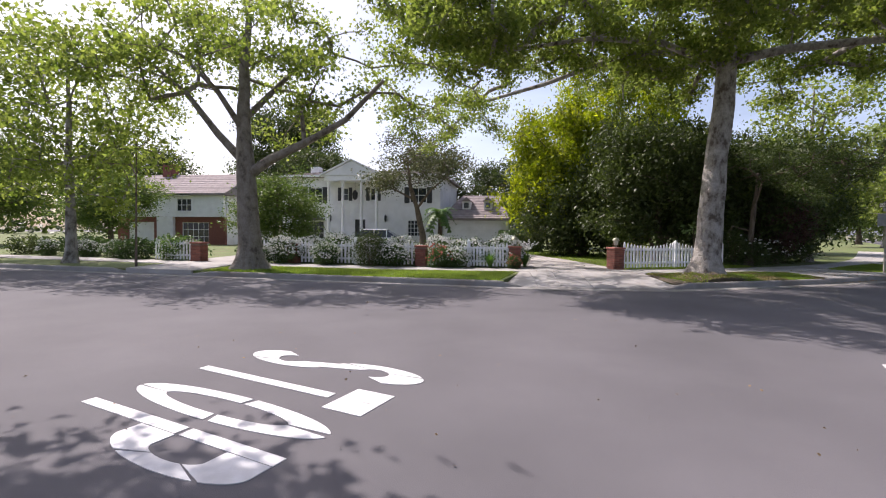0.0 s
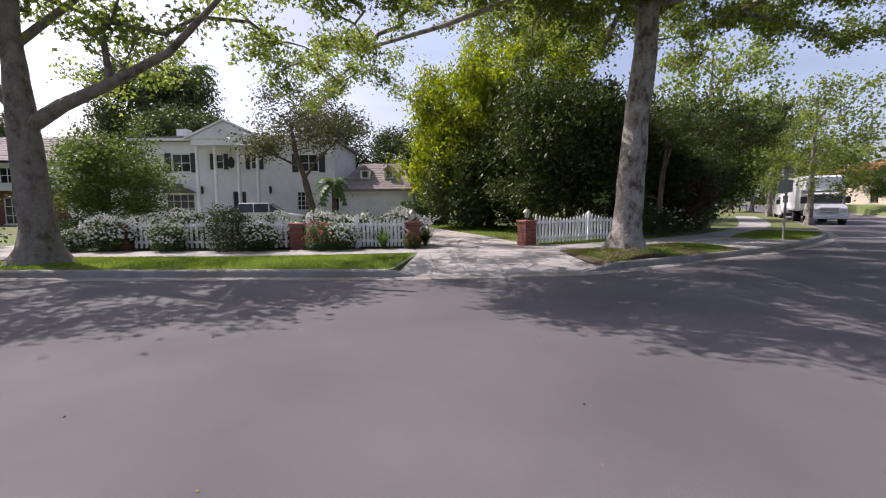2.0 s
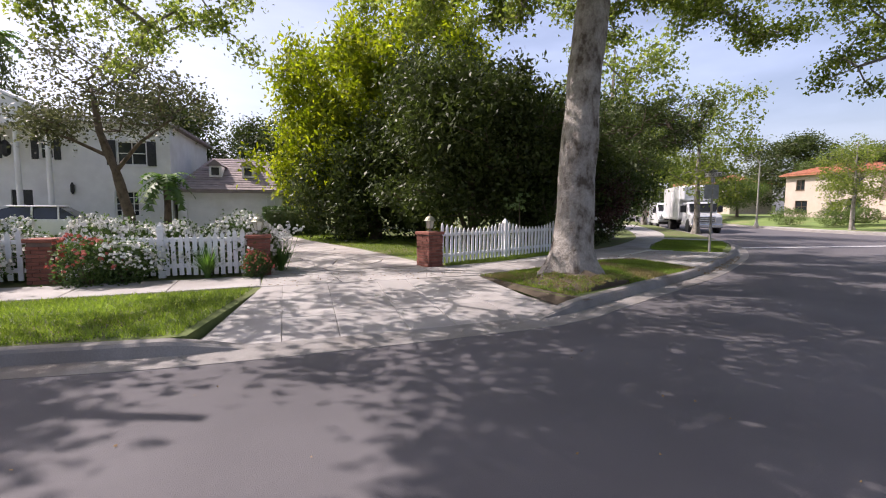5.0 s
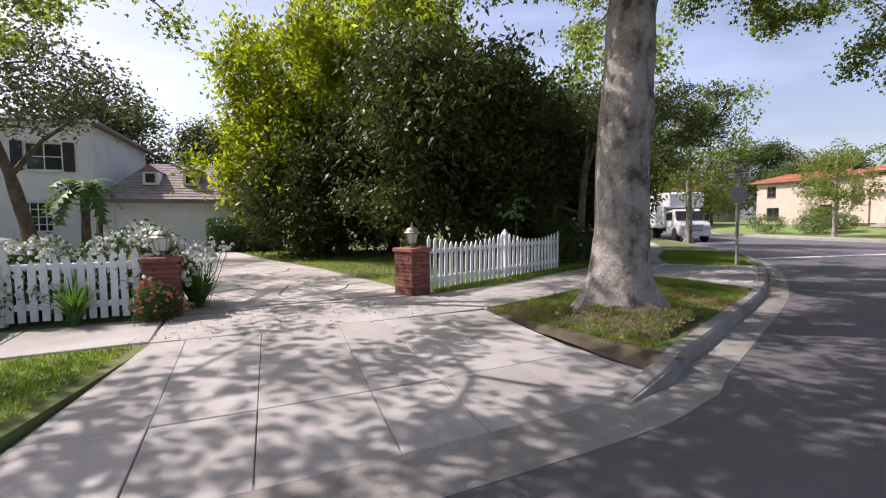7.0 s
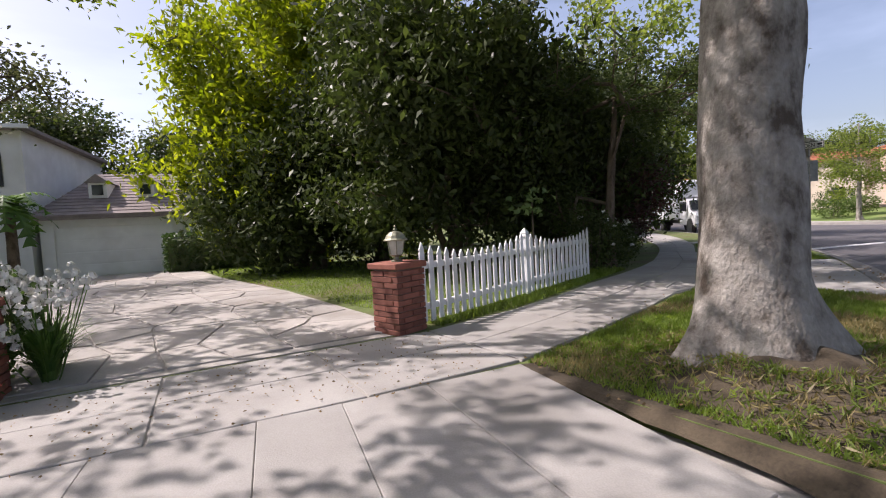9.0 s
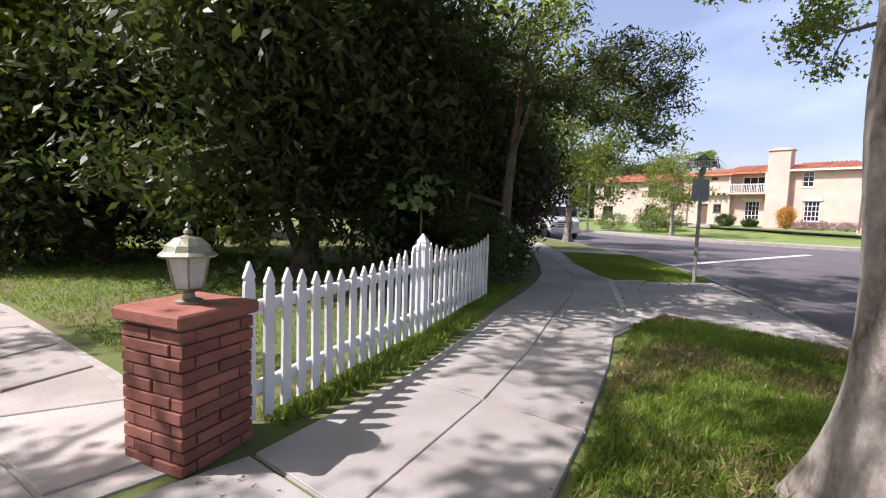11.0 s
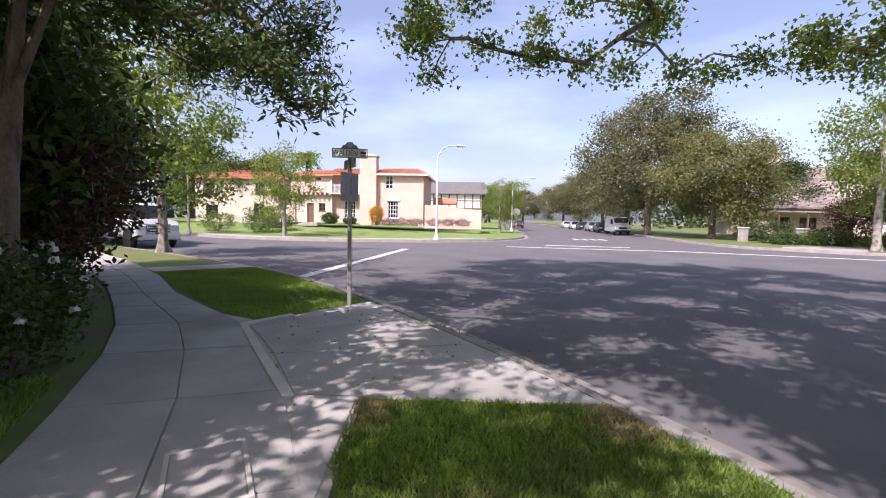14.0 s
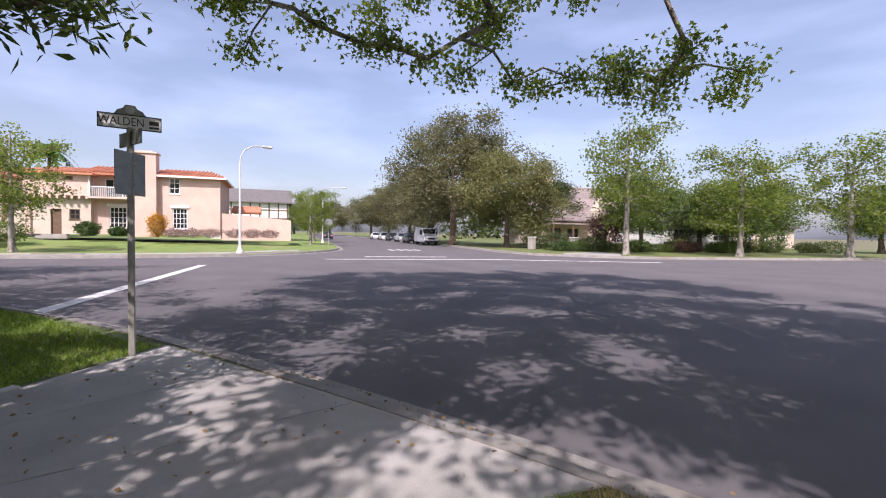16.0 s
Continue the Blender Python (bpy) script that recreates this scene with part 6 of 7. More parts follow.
    prism(bm, [(13.4, -0.4), (19.2, -0.4), (19.2, 1.45), (16.0, 1.75), (13.4, 1.95)], 0.2, 0.45, "y")
    gw = thing("garden_wall", (54.0, 37.0, 1.1), -90, "pink stucco garden wall stepping down from the house", "wall")
    part("wall_body", bm, STUCCO_PINK, gw)
    part("return", boxes((18.95, 0.45, -0.4, 19.2, 8, 1.45)), STUCCO_PINK, gw)
    part("garden_roof", pitched(bmesh.new(), 14.2, 16.2, 5, 7.5, 2.3, 2.9, 0.3), ROOF_RED, gw)


pink_house()


def cream_house(x, y, turn, label, w=10.0):
    h = thing("house", (x, y, 0.8), turn, label, "house", "stucco houses")
    holes = [(1.2, 3.2, 2.2, 4.4), (w - 2.6, 3.2, w - 1.5, 4.4), (1.2, 0.6, 2.6, 2.0), (w - 2.8, 0.6, w - 1.6, 2.2)]
    wall_panel("front_wall", 0, w, 0, 5.0, 0, 0.3, holes, STUCCO_CREAM, h)
    for a in holes:
        window(h, *a, 0, 2, 2, WOOD)
    closed_shell(h, 0, w, 0, 8, 5.0, STUCCO_CREAM, 0.3)
    rf = part("roof", pitched(bmesh.new(), 0, w, 0, 8, 5.0, 6.2, 0.5, 3, 3), ROOF_RED, h)
    tile_rows(rf, 0, w, 0, 4, 5.0, 6.2, 0.5, 3, 3)


cream_house(57.5, 49.5, -90, "cream stucco house with clay tile roof behind trees", 9.5)
cream_house(62.0, 72.0, -90, "cream stucco house with clay tile roof up the street", 11)


def half_timbered():
    h = thing("house", (76.0, 27.0, 0.4), -90, "half-timbered white house with dark roof behind the wall", "house")
    wall_panel("front_wall", 0, 9.5, 0, 5.0, 0, 0.3, [], WHITE, h)
    for k in range(9):
        part("timber", boxes((k * 1.16, -0.06, 2.8, k * 1.16 + 0.16, 0, 5.0)), WOOD, h)
    part("timber", boxes((0, -0.07, 2.7, 9.5, 0, 2.9)), WOOD, h)
    part("timber", boxes((0, -0.07, 3.9, 9.5, 0, 4.02)), WOOD, h)
    closed_shell(h, 0, 9.5, 0, 8, 5.0, WHITE, 0.3)
    part("roof", pitched(bmesh.new(), 0, 9.5, 0, 8, 5.0, 7.0, 0.5), ROOF_DARK, h)


half_timbered()


def tudor_house():
    h = thing("house", (62.0, -13.0, 0.4), -90, "tan cottage house with steep brown shingle roofs", "house")
    holes = [(2.0, 0.8, 3.6, 2.1), (4.6, 0.8, 6.4, 2.1), (9.6, 3.4, 10.6, 4.6)]
    wall_panel("front_wall", 0, 12.5, 0, 3.2, 0, 0.3, holes[:2], STUCCO_CREAM, h)
    window(h, *holes[0], 0, 3, 2, WOOD); window(h, *holes[1], 0, 3, 2, WOOD)
    closed_shell(h, 0, 12.5, 0, 9, 3.2, STUCCO_CREAM, 0.3)
    rf = part("roof", pitched(bmesh.new(), 0, 12.5, -0.6, 9, 3.2, 8.2, 0.4), ROOF_GREY, h)
    shingle_courses(rf, 0, 12.5, -0.6, 4.2, 3.2, 8.2, ROOF_GREY, 16, 0.4)
    bm = bmesh.new()
    prism(bm, [(8.6, 0.0), (12.4, 0.0), (12.4, 4.6), (10.5, 7.4), (8.6, 4.6)], -1.6, 0.6, "y")
    gb = part("gable_wing", bm, STUCCO_CREAM, h, "tan stucco gable wing")
    part("gable_window", boxes((9.8, -1.66, 3.3, 11.2, -1.61, 4.8)), GLASS, gb)
    part("chimney", boxes((2.6, 2.5, 6.5, 3.8, 3.7, 9.6)), STUCCO_CREAM, h)
    part("chimney_pot", cyl(bmesh.new(), (3.2, 3.1, 9.6), (3.2, 3.1, 10.4), 0.15, 0.13, 10), ROOF_RED, h)
    part("porch_roof", boxes((0.8, -2.2, 2.6, 7.4, -0.3, 2.78)), ROOF_GREY, h)
    for x in (1.0, 4.0, 7.1):
        part("porch_post", boxes((x, -2.1, 0, x + 0.16, -1.95, 2.6)), WOOD, h)


tudor_house()


def low_house(x, y, turn, wallmat, label):
    h = thing("house", (x, y, 0.3), turn, label, "house")
    holes = [(1.5, 0.9, 3.0, 2.2), (5.0, 0.1, 6.0, 2.2), (7.6, 0.9, 9.4, 2.2)]
    wall_panel("front_wall", 0, 11, 0, 2.8, 0, 0.3, holes, wallmat, h)
    for a in holes:
        window(h, *a, 0, 2, 2)
    closed_shell(h, 0, 11, 0, 8, 2.8, wallmat, 0.3)
    rf = part("roof", pitched(bmesh.new(), 0, 11, 0, 8, 2.8, 5.0, 0.5), ROOF_DARK, h)
    shingle_courses(rf, 0, 11, 0, 4, 2.8, 5.0, ROOF_DARK, 10, 0.5)


low_house(52.0, -36.0, -90, STUCCO_CREAM, "low house with dark grey roof among trees")
low_house(50.0, -22.0, -90, WHITE, "low white house half hidden by trees")


# ---- vehicles ----
def wheel(parent, x, y, r, w):
    t = part("wheel", lathe(bmesh.new(), [(r * 0.6, -w / 2), (r * 0.96, -w / 2), (r, -w / 3), (r, w / 3), (r * 0.96, w / 2), (r * 0.6, w / 2)], 20), RUBBER, parent, "black rubber tyre", smooth=False)
    t.matrix_basis = pose(x, y, r, 90, 0, 0)
    part("rim", lathe(bmesh.new(), [(r * 0.1, -w * 0.46), (r * 0.6, -w * 0.44), (r * 0.62, w * 0.44), (r * 0.1, w * 0.46)], 14), STEEL, t)


def loft_body(profile, half, mat, name, parent, tuck=0.0, bevel=0.05, label=""):
    """A side profile (x, z) pushed across the width, with rounded edges."""
    bm = bmesh.new()
    prism(bm, profile, -half, half, "y")
    for v in bm.verts:
        top = max(p[1] for p in profile)
        v.co.y *= 1 - tuck * max(0, v.co.z - 0.9) / max(0.1, top - 0.9)
    bmesh.ops.bevel(bm, geom=[e for e in bm.edges], offset=bevel, segments=2, affect="EDGES", clamp_overlap=True)
    return part(name, bm, mat, parent, label, smooth=False)


def box_truck(x, y, turn):
    v = thing("box_truck", (x, y, 0), turn, "white box truck with chrome grille parked at the kerb", "truck")
    b = part("cargo_box", boxes((-6.6, -1.22, 0.95, -0.9, 1.22, 3.5), bevel=0.05), CARWHITE, v, "tall white cargo box")
    part("cab_over", boxes((-0.9, -1.2, 2.35, 0.15, 1.2, 3.48), bevel=0.12), CARWHITE, b, "white attic over the cab")
    part("box_trim", boxes((-6.62, -1.24, 0.9, -0.88, 1.24, 0.98)), STEEL, b)
    part("side_door", boxes((-3.6, 1.221, 1.05, -2.7, 1.235, 3.1), (-3.6, -1.235, 1.05, -2.7, -1.221, 3.1)), WHITE, b)
    part("chassis", boxes((-6.5, -0.45, 0.6, 1.9, 0.45, 0.92)), BLACKPLASTIC, v)
    cab = loft_body([(-0.85, 0.55), (2.05, 0.5), (2.1, 1.0), (2.0, 1.32), (0.95, 1.45), (0.45, 2.25), (-0.85, 2.32)], 1.0, CARWHITE, "cab", v, 0.08, 0.06)
    part("windscreen", boxes((0.52, -0.86, 1.5, 0.9, 0.86, 2.1)), GLASS, cab).matrix_basis = Matrix.Translation((0.16, 0, 0.02))
    for s in (-1, 1):
        part("side_window", boxes((-0.6, s * 0.965, 1.48, 0.4, s * 0.985, 2.08)), GLASS, cab)
        m = part("mirror", boxes((0.55, s * 1.08, 1.5, 0.72, s * 1.38, 1.95), bevel=0.03), BLACKPLASTIC, cab)
        part("headlight", boxes((2.02, s * 0.9, 0.88, 2.13, s * 0.58, 1.14), bevel=0.02), LIGHTGLASS, cab)
        part("fender", lathe(bmesh.new(), [(0.5, -0.12), (0.55, 0), (0.5, 0.12)], 18), BLACKPLASTIC, cab).matrix_basis = pose(1.15, s * 0.93, 0.46, 90, 0, 0)
    g = part("grille", boxes((2.06, -0.56, 0.75, 2.14, 0.56, 1.2), bevel=0.02), CHROME, cab)
    for k in range(3):
        part("grille_bar", boxes((2.135, -0.5, 0.8 + 0.13 * k, 2.155, 0.5, 0.87 + 0.13 * k)), BLACKPLASTIC, g)
    part("bumper", boxes((1.98, -1.02, 0.4, 2.24, 1.02, 0.66), bevel=0.04), CHROME, v)
    for s in (-1, 1):
        wheel(v, 1.15, s * 0.86, 0.42, 0.26)
        wheel(v, -4.6, s * 0.84, 0.42, 0.5)
    return v


box_truck(31.2, 35.8, -121)


def panel_van(x, y, turn, label, group="vans", mat=CARWHITE):
    v = thing("van", (x, y, 0), turn, label, "van", group)
    b = loft_body([(-3.0, 0.4), (2.35, 0.38), (2.42, 0.85), (2.2, 1.2), (1.45, 1.45), (0.75, 2.3), (-2.9, 2.42), (-3.0, 1.4)], 0.98, mat, "body", v, 0.12, 0.08)
    part("windscreen", boxes((0.95, -0.8, 1.5, 1.3, 0.8, 2.12)), GLASS, b).matrix_basis = Matrix.Translation((0.1, 0, 0.02))
    for s in (-1, 1):
        part("side_window", boxes((0.0, s * 0.93, 1.45, 0.95, s * 0.955, 2.0)), GLASS, b)
        part("mirror", boxes((1.1, s * 1.0, 1.4, 1.25, s * 1.2, 1.75), bevel=0.03), BLACKPLASTIC, b)
        part("headlight", boxes((2.25, s * 0.88, 0.85, 2.4, s * 0.55, 1.1), bevel=0.03), LIGHTGLASS, b)
        part("rear_window", boxes((-3.03, s * 0.12, 1.45, -2.985, s * 0.78, 2.05)), GLASS, b)
        part("tail_light", boxes((-3.04, s * 0.86, 0.9, -2.98, s * 0.97, 1.5)), CORAL, b)
        wheel(v, 1.5, s * 0.85, 0.34, 0.22); wheel(v, -1.9, s * 0.85, 0.34, 0.22)
    part("grille", boxes((2.34, -0.5, 0.75, 2.45, 0.5, 1.0), bevel=0.02), BLACKPLASTIC, b)
    part("bumper", boxes((2.3, -0.95, 0.36, 2.5, 0.95, 0.62), bevel=0.04), BLACKPLASTIC, b)
    return v


panel_van(35.4, 44.0, -121, "white delivery van parked behind the truck")
panel_van(69.5, -0.2, 178, "white van parked on the far street, rear doors towards the corner")


def car(x, y, turn, mat, label):
    v = thing("car", (x, y, 0), turn, label, "car", "parked cars")
    b = loft_body([(-2.2, 0.32), (2.15, 0.3), (2.25, 0.62), (2.1, 0.82), (1.0, 0.98), (-2.1, 1.02), (-2.25, 0.7)], 0.9, mat, "body", v, 0.0, 0.07)
    c = loft_body([(-1.95, 0.98), (1.15, 0.95), (0.35, 1.48), (-1.2, 1.52), (-1.8, 1.3)], 0.82, GLASS, "cabin_glass", v, 0.3, 0.05)
    part("roof", boxes((-1.4, -0.62, 1.485, 0.3, 0.62, 1.55), bevel=0.03), mat, v)
    for s in (-1, 1):
        for px in (-0.5, 0.38):
            part("pillar", cyl(bmesh.new(), (px, s * 0.82, 0.98), (px - 0.05, s * 0.62, 1.5), 0.035, 0.035, 6), mat, v)
        wheel(v, 1.35, s * 0.82, 0.32, 0.2); wheel(v, -1.35, s * 0.82, 0.32, 0.2)
        part("headlight", boxes((2.05, s * 0.82, 0.62, 2.2, s * 0.5, 0.78), bevel=0.02), LIGHTGLASS, v)
        part("tail_light", boxes((-2.26, s * 0.82, 0.68, -2.16, s * 0.5, 0.84), bevel=0.02), CORAL, v)
        part("mirror", boxes((0.75, s * 0.9, 0.98, 0.9, s * 1.06, 1.1), bevel=0.02), mat, v)
    return v


car(-7.2, 31.2, 5, CARWHITE, "white hatchback parked before the white house").location.z = 0.16
car(78.5, -0.6, 178, CARDARK, "dark car parked along the far street")
car(85.0, -0.9, 178, CARGREY, "silver car parked along the far street")
car(93.0, -1.2, 178, CARDARK, "dark car parked along the far street")
car(101.0, -1.5, 178, CARWHITE, "white car parked along the far street")
car(113.0, -2.2, 178, CARWHITE, "white car parked far down the street")
car(106.0, 9.2, 0, CARDARK, "dark car far down the street")


# ---- street furniture ----
def text_mesh(name, words, size, mat, parent, m):
    cu = bpy.data.curves.new(name, "FONT")
    cu.body, cu.size, cu.extrude = words, size, 0.002
    cu.align_x, cu.align_y = "CENTER", "CENTER"
    ob = new(name, cu)
    bpy.context.view_layer.update()
    me = bpy.data.meshes.new_from_object(ob)
    bpy.data.objects.remove(ob)
    me.materials.clear(); me.materials.append(mat)
    t = new(name, me)
    t.parent = parent
    t.matrix_basis = m
    return t


def street_sign():
    s = thing("street_sign", (16.5, 20.63, 0.14), -79, "street name sign on a weathered post, two crossed blades", "sign")
    part("post", boxes((-0.035, -0.03, 0, 0.035, 0.03, 2.62), bevel=0.012), POLEPAINT, s)
    b = part("name_blade", boxes((-0.3, -0.012, 2.6, 0.3, 0.012, 2.76), bevel=0.004), SIGNWHITE, s, "white street name blade with black letters")
    part("blade_border", boxes((-0.3, -0.02, 2.6, 0.3, -0.0125, 2.609), (-0.3, -0.02, 2.751, 0.3, -0.0125, 2.76), (-0.3, -0.02, 2.609, -0.291, -0.0125, 2.751), (0.291, -0.02, 2.609, 0.3, -0.0125, 2.751)), INK, b)
    text_mesh("lettering", "WALDEN", 0.13, INK, b, pose(-0.08, -0.0125, 2.68, 90, 0, 0) @ Matrix.Diagonal((0.78, 1, 1, 1)))
    part("small_mark", boxes((0.18, -0.016, 2.63, 0.275, -0.0125, 2.65), (0.18, -0.016, 2.67, 0.275, -0.0125, 2.715)), INK, b)
    bm = bmesh.new()
    prism(bm, [(-0.15, 2.76), (0.15, 2.76), (0.12, 2.81), (0.07, 2.83), (0.045, 2.87), (-0.045, 2.87), (-0.07, 2.83), (-0.12, 2.81)], -0.01, 0.01, "y")
    part("crest", bm, SIGNDARK, s, "scrolled grey crest")
    part("crest_ring", cyl(bmesh.new(), (0, -0.02, 2.82), (0, 0.02, 2.82), 0.045, 0.045, 16), STEEL, s)
    x = part("cross_blade", boxes((-0.3, -0.012, 0, 0.3, 0.012, 0.16), bevel=0.004), SIGNDARK, s, "dark cross street blade seen nearly edge on")
    x.matrix_basis = pose(0, 0, 2.42, 0, 0, -68)
    p = part("stop_plate", boxes((-0.23, -0.006, -0.24, 0.23, 0.006, 0.24), bevel=0.004), SIGNDARK, s, "grey back of a sign plate seen at a slant")
    p.matrix_basis = pose(0.0, -0.045, 2.1, 0, 0, 55)
    part("clamp", boxes((-0.05, -0.045, 2.2, 0.05, 0.06, 2.24), (-0.05, -0.045, 1.98, 0.05, 0.06, 2.02)), STEEL, s)


street_sign()


def street_lamp(x, y, z, h, turn, label, arm=1.6, mat=LAMPCONC):
    s = thing("street_lamp", (x, y, z), turn, label, "street lamp", "street lamps")
    part("base", lathe(bmesh.new(), [(0.22, 0), (0.22, 0.12), (0.14, 0.3), (0.12, 0.5)], 12), mat, s)
    part("pole", cyl(bmesh.new(), (0, 0, 0.3), (0, 0, h * 0.82), 0.085, 0.055, 12), mat, s)
    pts = [(0, 0, h * 0.82), (0.06, 0, h * 0.88), (0.3, 0, h * 0.94), (0.8, 0, h * 0.985), (arm, 0, h)]
    rows = [[*a, *b, 0.045, 0.04] for a, b in zip(pts, pts[1:])]
    ar = new("arm", tubes("arm", rows, mat, 8)); ar.parent = s
    bm = bmesh.new()
    box(bm, arm - 0.1, -0.14, h - 0.09, arm + 0.5, 0.14, h + 0.05, bevel=0.04)
    hd = part("lamp_head", bm, mat, s)
    part("lens", boxes((arm + 0.05, -0.1, h - 0.125, arm + 0.42, 0.1, h - 0.088), bevel=0.01), LIGHTGLASS, hd)
    return s


street_lamp(41.6, 21.2, 0.15, 6.9, -62, "pale concrete street lamp with curved arm at the corner")
street_lamp(69.0, 13.6, 0.15, 7.0, -95, "pale street lamp farther down the street", 2.4)
street_lamp(42.6, 40.6, 0.15, 6.6, 160, "weathered grey street lamp on the side street", 1.2, POLEPAINT)
street_lamp(20.5, -11.5, 0.15, 7.5, 40, "pale street lamp at the southern corner", 2.2)


def stop_sign(x, y, turn):
    s = thing("stop_sign", (x, y, 0.15), turn, "back of an octagonal stop sign on a post", "sign")
    part("post", boxes((-0.03, -0.03, 0, 0.03, 0.03, 2.7)), POLEPAINT, s)
    p = part("plate", lathe(bmesh.new(), [(0.45, -0.005), (0.45, 0.005)], 8), STEEL, s, "pale octagon plate")
    p.matrix_basis = pose(0, 0.04, 2.4, 90, 0, 0) @ pose(0, 0, 0, 0, 0, 22.5)


stop_sign(60.5, 12.6 + 1.2, 95)

sap = thing("sapling", (-11.75, 14.9, 0.15), 0, "thin staked sapling with sparse leaves on the verge", "tree")
part("stem", cyl(bmesh.new(), (0, 0, 0), (0.1, 0, 4.6), 0.045, 0.015, 8), BARK_BROWN, sap)
cl = crown_clusters(75, 20, (0.2, 0, 4.3), (1.5, 1.3, 1.1), 0.2)
br = new("branchwork", tubes("branchwork", grow_from(np.random.default_rng(2), [(0, 0, 2.4), (0.05, 0, 3.4), (0.1, 0, 4.4)], 1, cl, 0.7), BARK_BROWN, 5)); br.parent = sap
lv = new("crown", leaves("crown", np.repeat(cl, 40, 0) + np.random.default_rng(3).normal(size=(800, 3)) * 0.3, 0.14, LOBED, LEAF_PLANE, np.random.default_rng(4))); lv.parent = sap

drain = thing("storm_drain", (40.9, 30.2, 0.0), 92, "storm drain in the far kerb, its opening's shade a black block", "drain")
# solid black block stands in for the shade inside the drain opening
part("slot", boxes((-1.0, -0.03, 0.03, 1.0, 0.14, 0.13)), BLACKPLASTIC, drain)
part("lintel", boxes((-1.15, -0.08, 0.135, 1.15, 0.3, 0.2), bevel=0.01), KERB, drain)

# shrubs and hedges of the far gardens
for k, (x, y, z, r, h, mat, label) in enumerate([(52.0, 27.9, 1.0, 0.7, 1.9, LEAF_AMBER, "amber flowering shrub by the chimney"), (52.5, 32.6, 1.0, 0.8, 1.1, LEAF_HEDGE, "rounded green shrub by the steps"), (52.4, 30.6, 1.0, 0.6, 0.7, LEAF_HEDGE, "low green shrub under the window"),
                                                 (47.0, 37.0, 0.3, 1.4, 1.6, LEAF_FRESH, "clipped round green bush on the far verge"), (46.0, 40.2, 0.3, 1.5, 1.7, LEAF_FRESH, "clipped round green bush on the far verge"), (49.0, 36.0, 0.6, 1.2, 1.4, LEAF_FRESH, "green bush beside the lawn"), (50.5, 38.5, 0.8, 1.6, 2.0, LEAF_HEDGE, "broad green bush beside the lawn"),
                                                 (46.0, -9.0, 0.15, 1.4, 1.5, LEAF_HEDGE, "dark green leafy garden bush"), (44.2, -12.5, 0.15, 1.3, 1.2, LEAF_FRESH, "fresh green leafy garden bush"), (43.0, -17.5, 0.15, 1.4, 1.1, LEAF_MAROON, "rusty low garden bush"), (41.5, -20.5, 0.15, 1.1, 1.1, LEAF_FRESH, "round green garden bush"), (48.0, -6.2, 0.15, 1.4, 1.9, LEAF_DARK, "dark garden hedge bush"), (52.0, -6.6, 0.15, 1.4, 1.7, LEAF_DARK, "dark garden hedge bush"), (42.5, -28.5, 0.15, 1.6, 2.4, LEAF_FRESH, "tall bright green hedge bush"), (40.5, -34.0, 0.15, 1.6, 1.3, LEAF_DARK, "dark green dense hedge bush"),
                                                 (-15.6, 19.0, 0.15, 1.0, 1.0, LEAF_HEDGE, "ivy bush by the neighbouring gate"), (-13.2, 19.0, 0.15, 1.0, 1.15, LEAF_ROSE, "creeper bush over the gate panel"), (-10.9, 21.5, 0.15, 0.9, 1.0, LEAF_HEDGE, "clipped green bush by the drive"), (-20.0, 20.4, 0.15, 1.2, 1.1, LEAF_HEDGE, "green garden bush before the brick house"), (-24.0, 21.0, 0.15, 1.2, 1.0, LEAF_DARK, "dark green leafy garden bush")]):
    shrub("garden_bush", (x, y, z), r, h, mat, label, 120 + k, n=2200, size=0.13, group="garden bushes")
verge = np.random.default_rng(160)
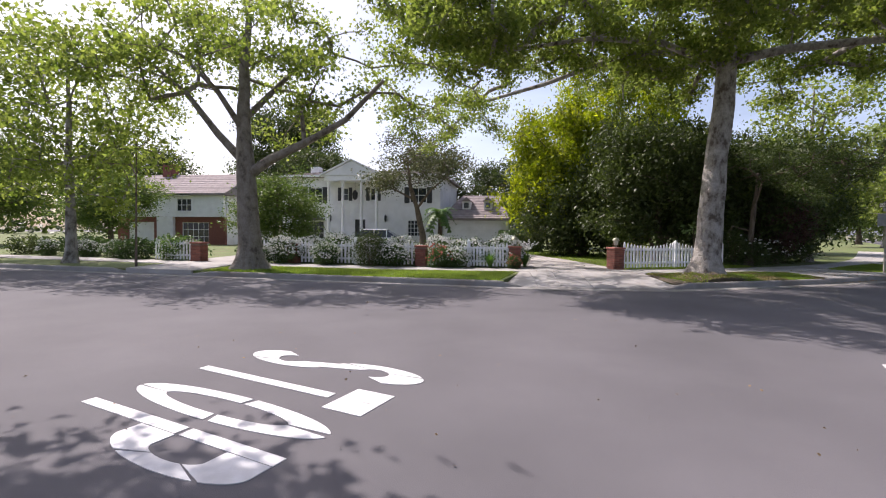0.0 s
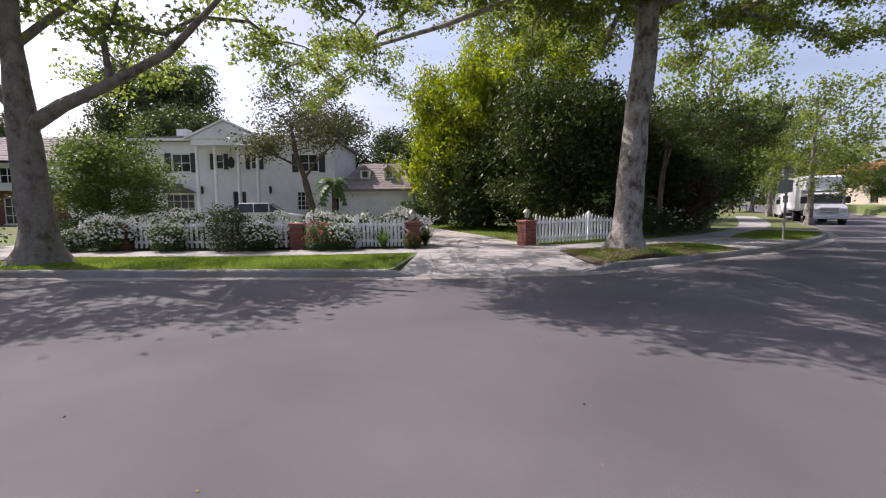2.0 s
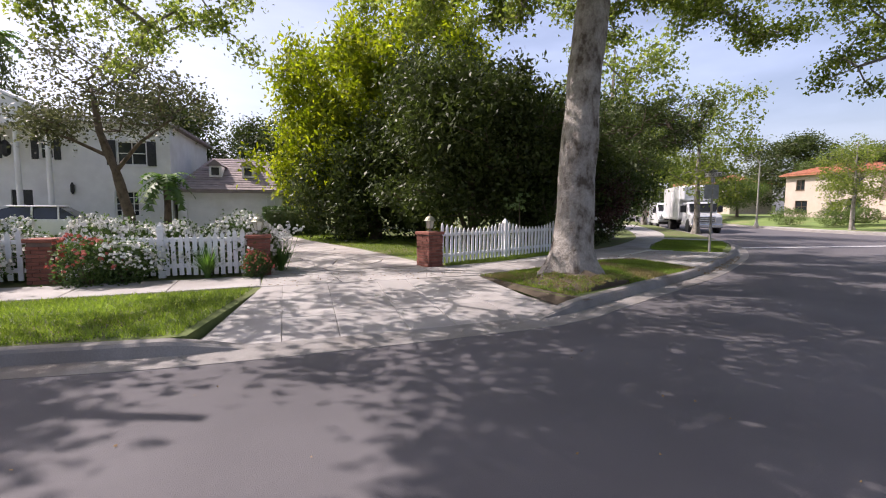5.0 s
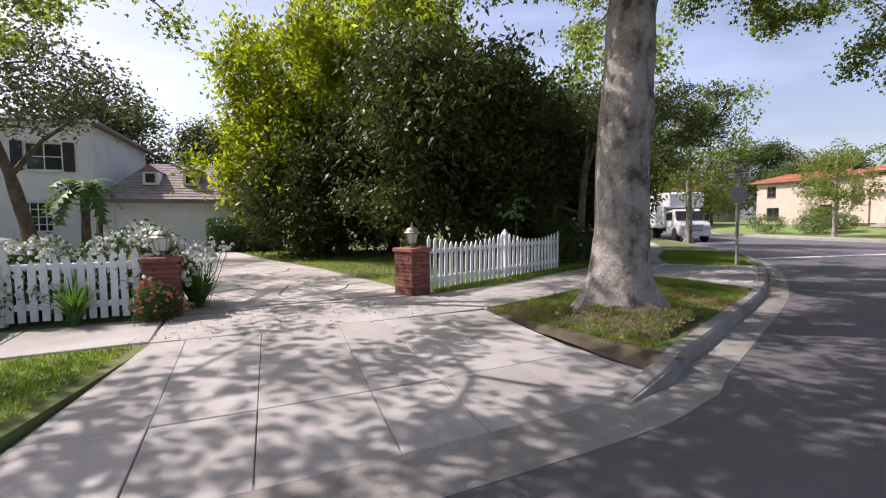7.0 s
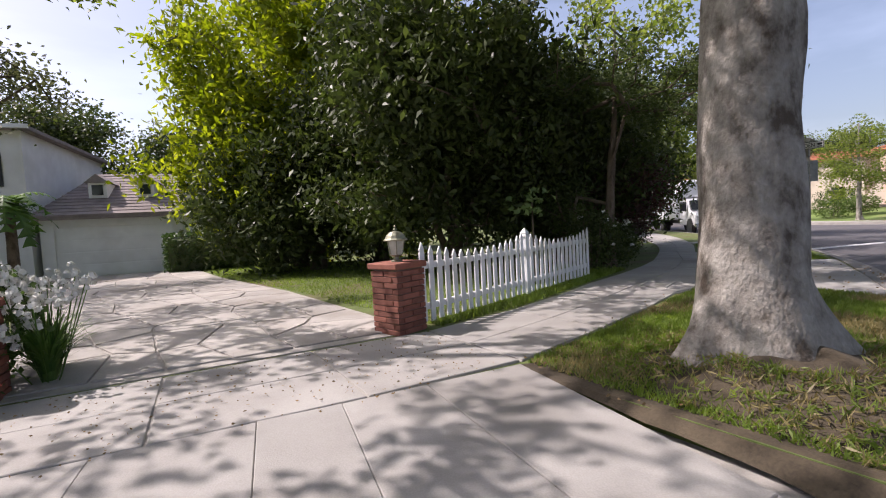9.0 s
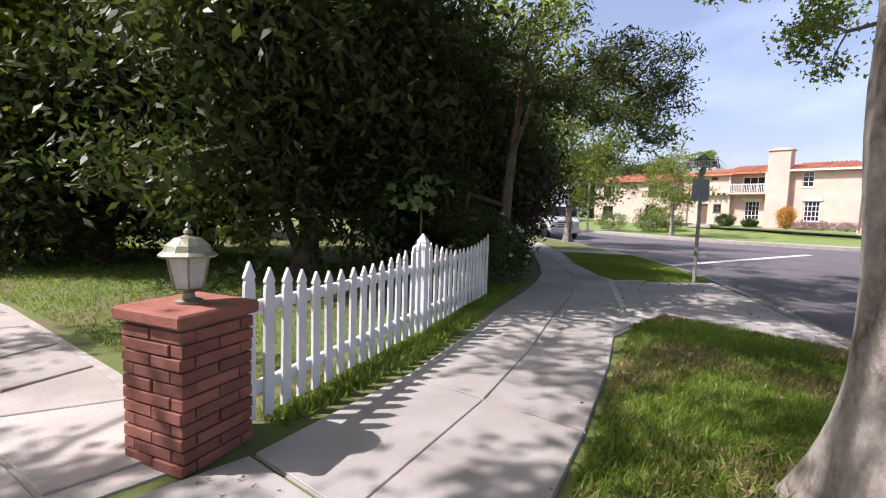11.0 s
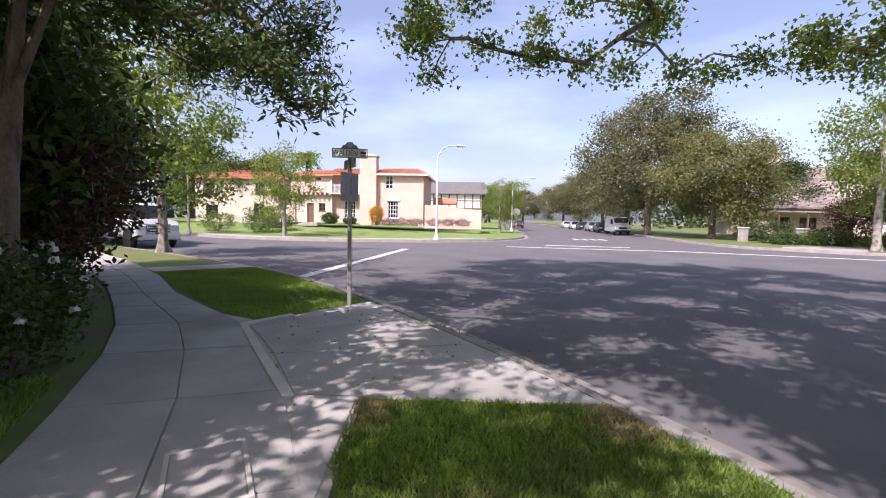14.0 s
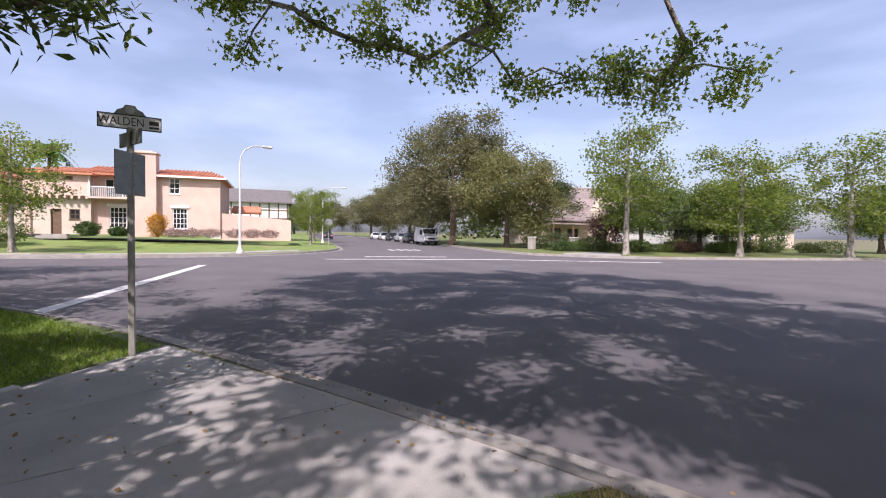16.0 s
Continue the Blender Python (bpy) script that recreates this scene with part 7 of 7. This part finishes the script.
for k in range(16):
    y = -5.5 - 1.9 * k
    shrub("garden_bush", (45.6 - 0.22 * k + verge.uniform(-1.2, 1.2), y, 0.15), verge.uniform(0.8, 1.3), verge.uniform(0.7, 1.5), (LEAF_HEDGE, LEAF_FRESH, LEAF_DARK, LEAF_KHAKI)[k % 4], ("dark green verge bush before the gardens", "fresh green verge bush before the gardens", "shadowy evergreen verge bush before the gardens", "yellowish dry verge bush before the gardens")[k % 4], 170 + k, n=1500, size=0.14, group="verge bushes")
for x, y in ((49.5, -4.6), (46.8, -7.6)):
    pier = thing("stone_pier", (x, y, 0.15), 12, "short pale stone garden pier among bushes", "pier", "stone piers")
    part("shaft", boxes((-0.28, -0.28, 0, 0.28, 0.28, 1.15), bevel=0.03), MORTAR, pier)
    part("cap", boxes((-0.34, -0.34, 1.15, 0.34, 0.34, 1.27), bevel=0.03), PALE, pier)
for k, (x, y) in enumerate([(51.6, 26.6), (51.8, 25.4), (52.2, 24.0), (52.6, 22.4), (52.8, 21.0), (52.8, 19.6)]):
    shrub("heather_bush", (x, y, 0.95), 0.8, 0.75, LEAF_LAVENDER, "low mauve-brown heather bush along the wall", 150 + k, n=900, size=0.1, group="wall border")
for k, (x, y) in enumerate([(-19.0, 19.6), (-21.8, 19.9), (-17.3, 19.4)]):
    copy_thing(rose_a, pose(x, y, 0.15, 0, 0, 70 * k))

# wooded distance
far = thing("far_woods", (0, 0, 0), 0, "hazy dark green line of distant trees", "woods", kind="stuff")
frng = np.random.default_rng(77)
for a0, a1, n in ((-30, 200, 260),):
    pts = []
    for k in range(n):
        a = radians(frng.uniform(a0, a1)); d = frng.uniform(105, 190); s = frng.uniform(4, 7.5)
        x, y = d * math.cos(a) + 20, d * math.sin(a) + 10
        if x > 60 and -12 < y < 16:
            continue
        pts.append(blob_points(frng, 130, (x, y, s * 0.9), (s, s, s), 0.7))
    ob = new("foliage", leaves("foliage", np.vstack(pts), 1.5, KITE, LEAF_DARK, frng, 0.1, 0.2))
    ob.parent = far
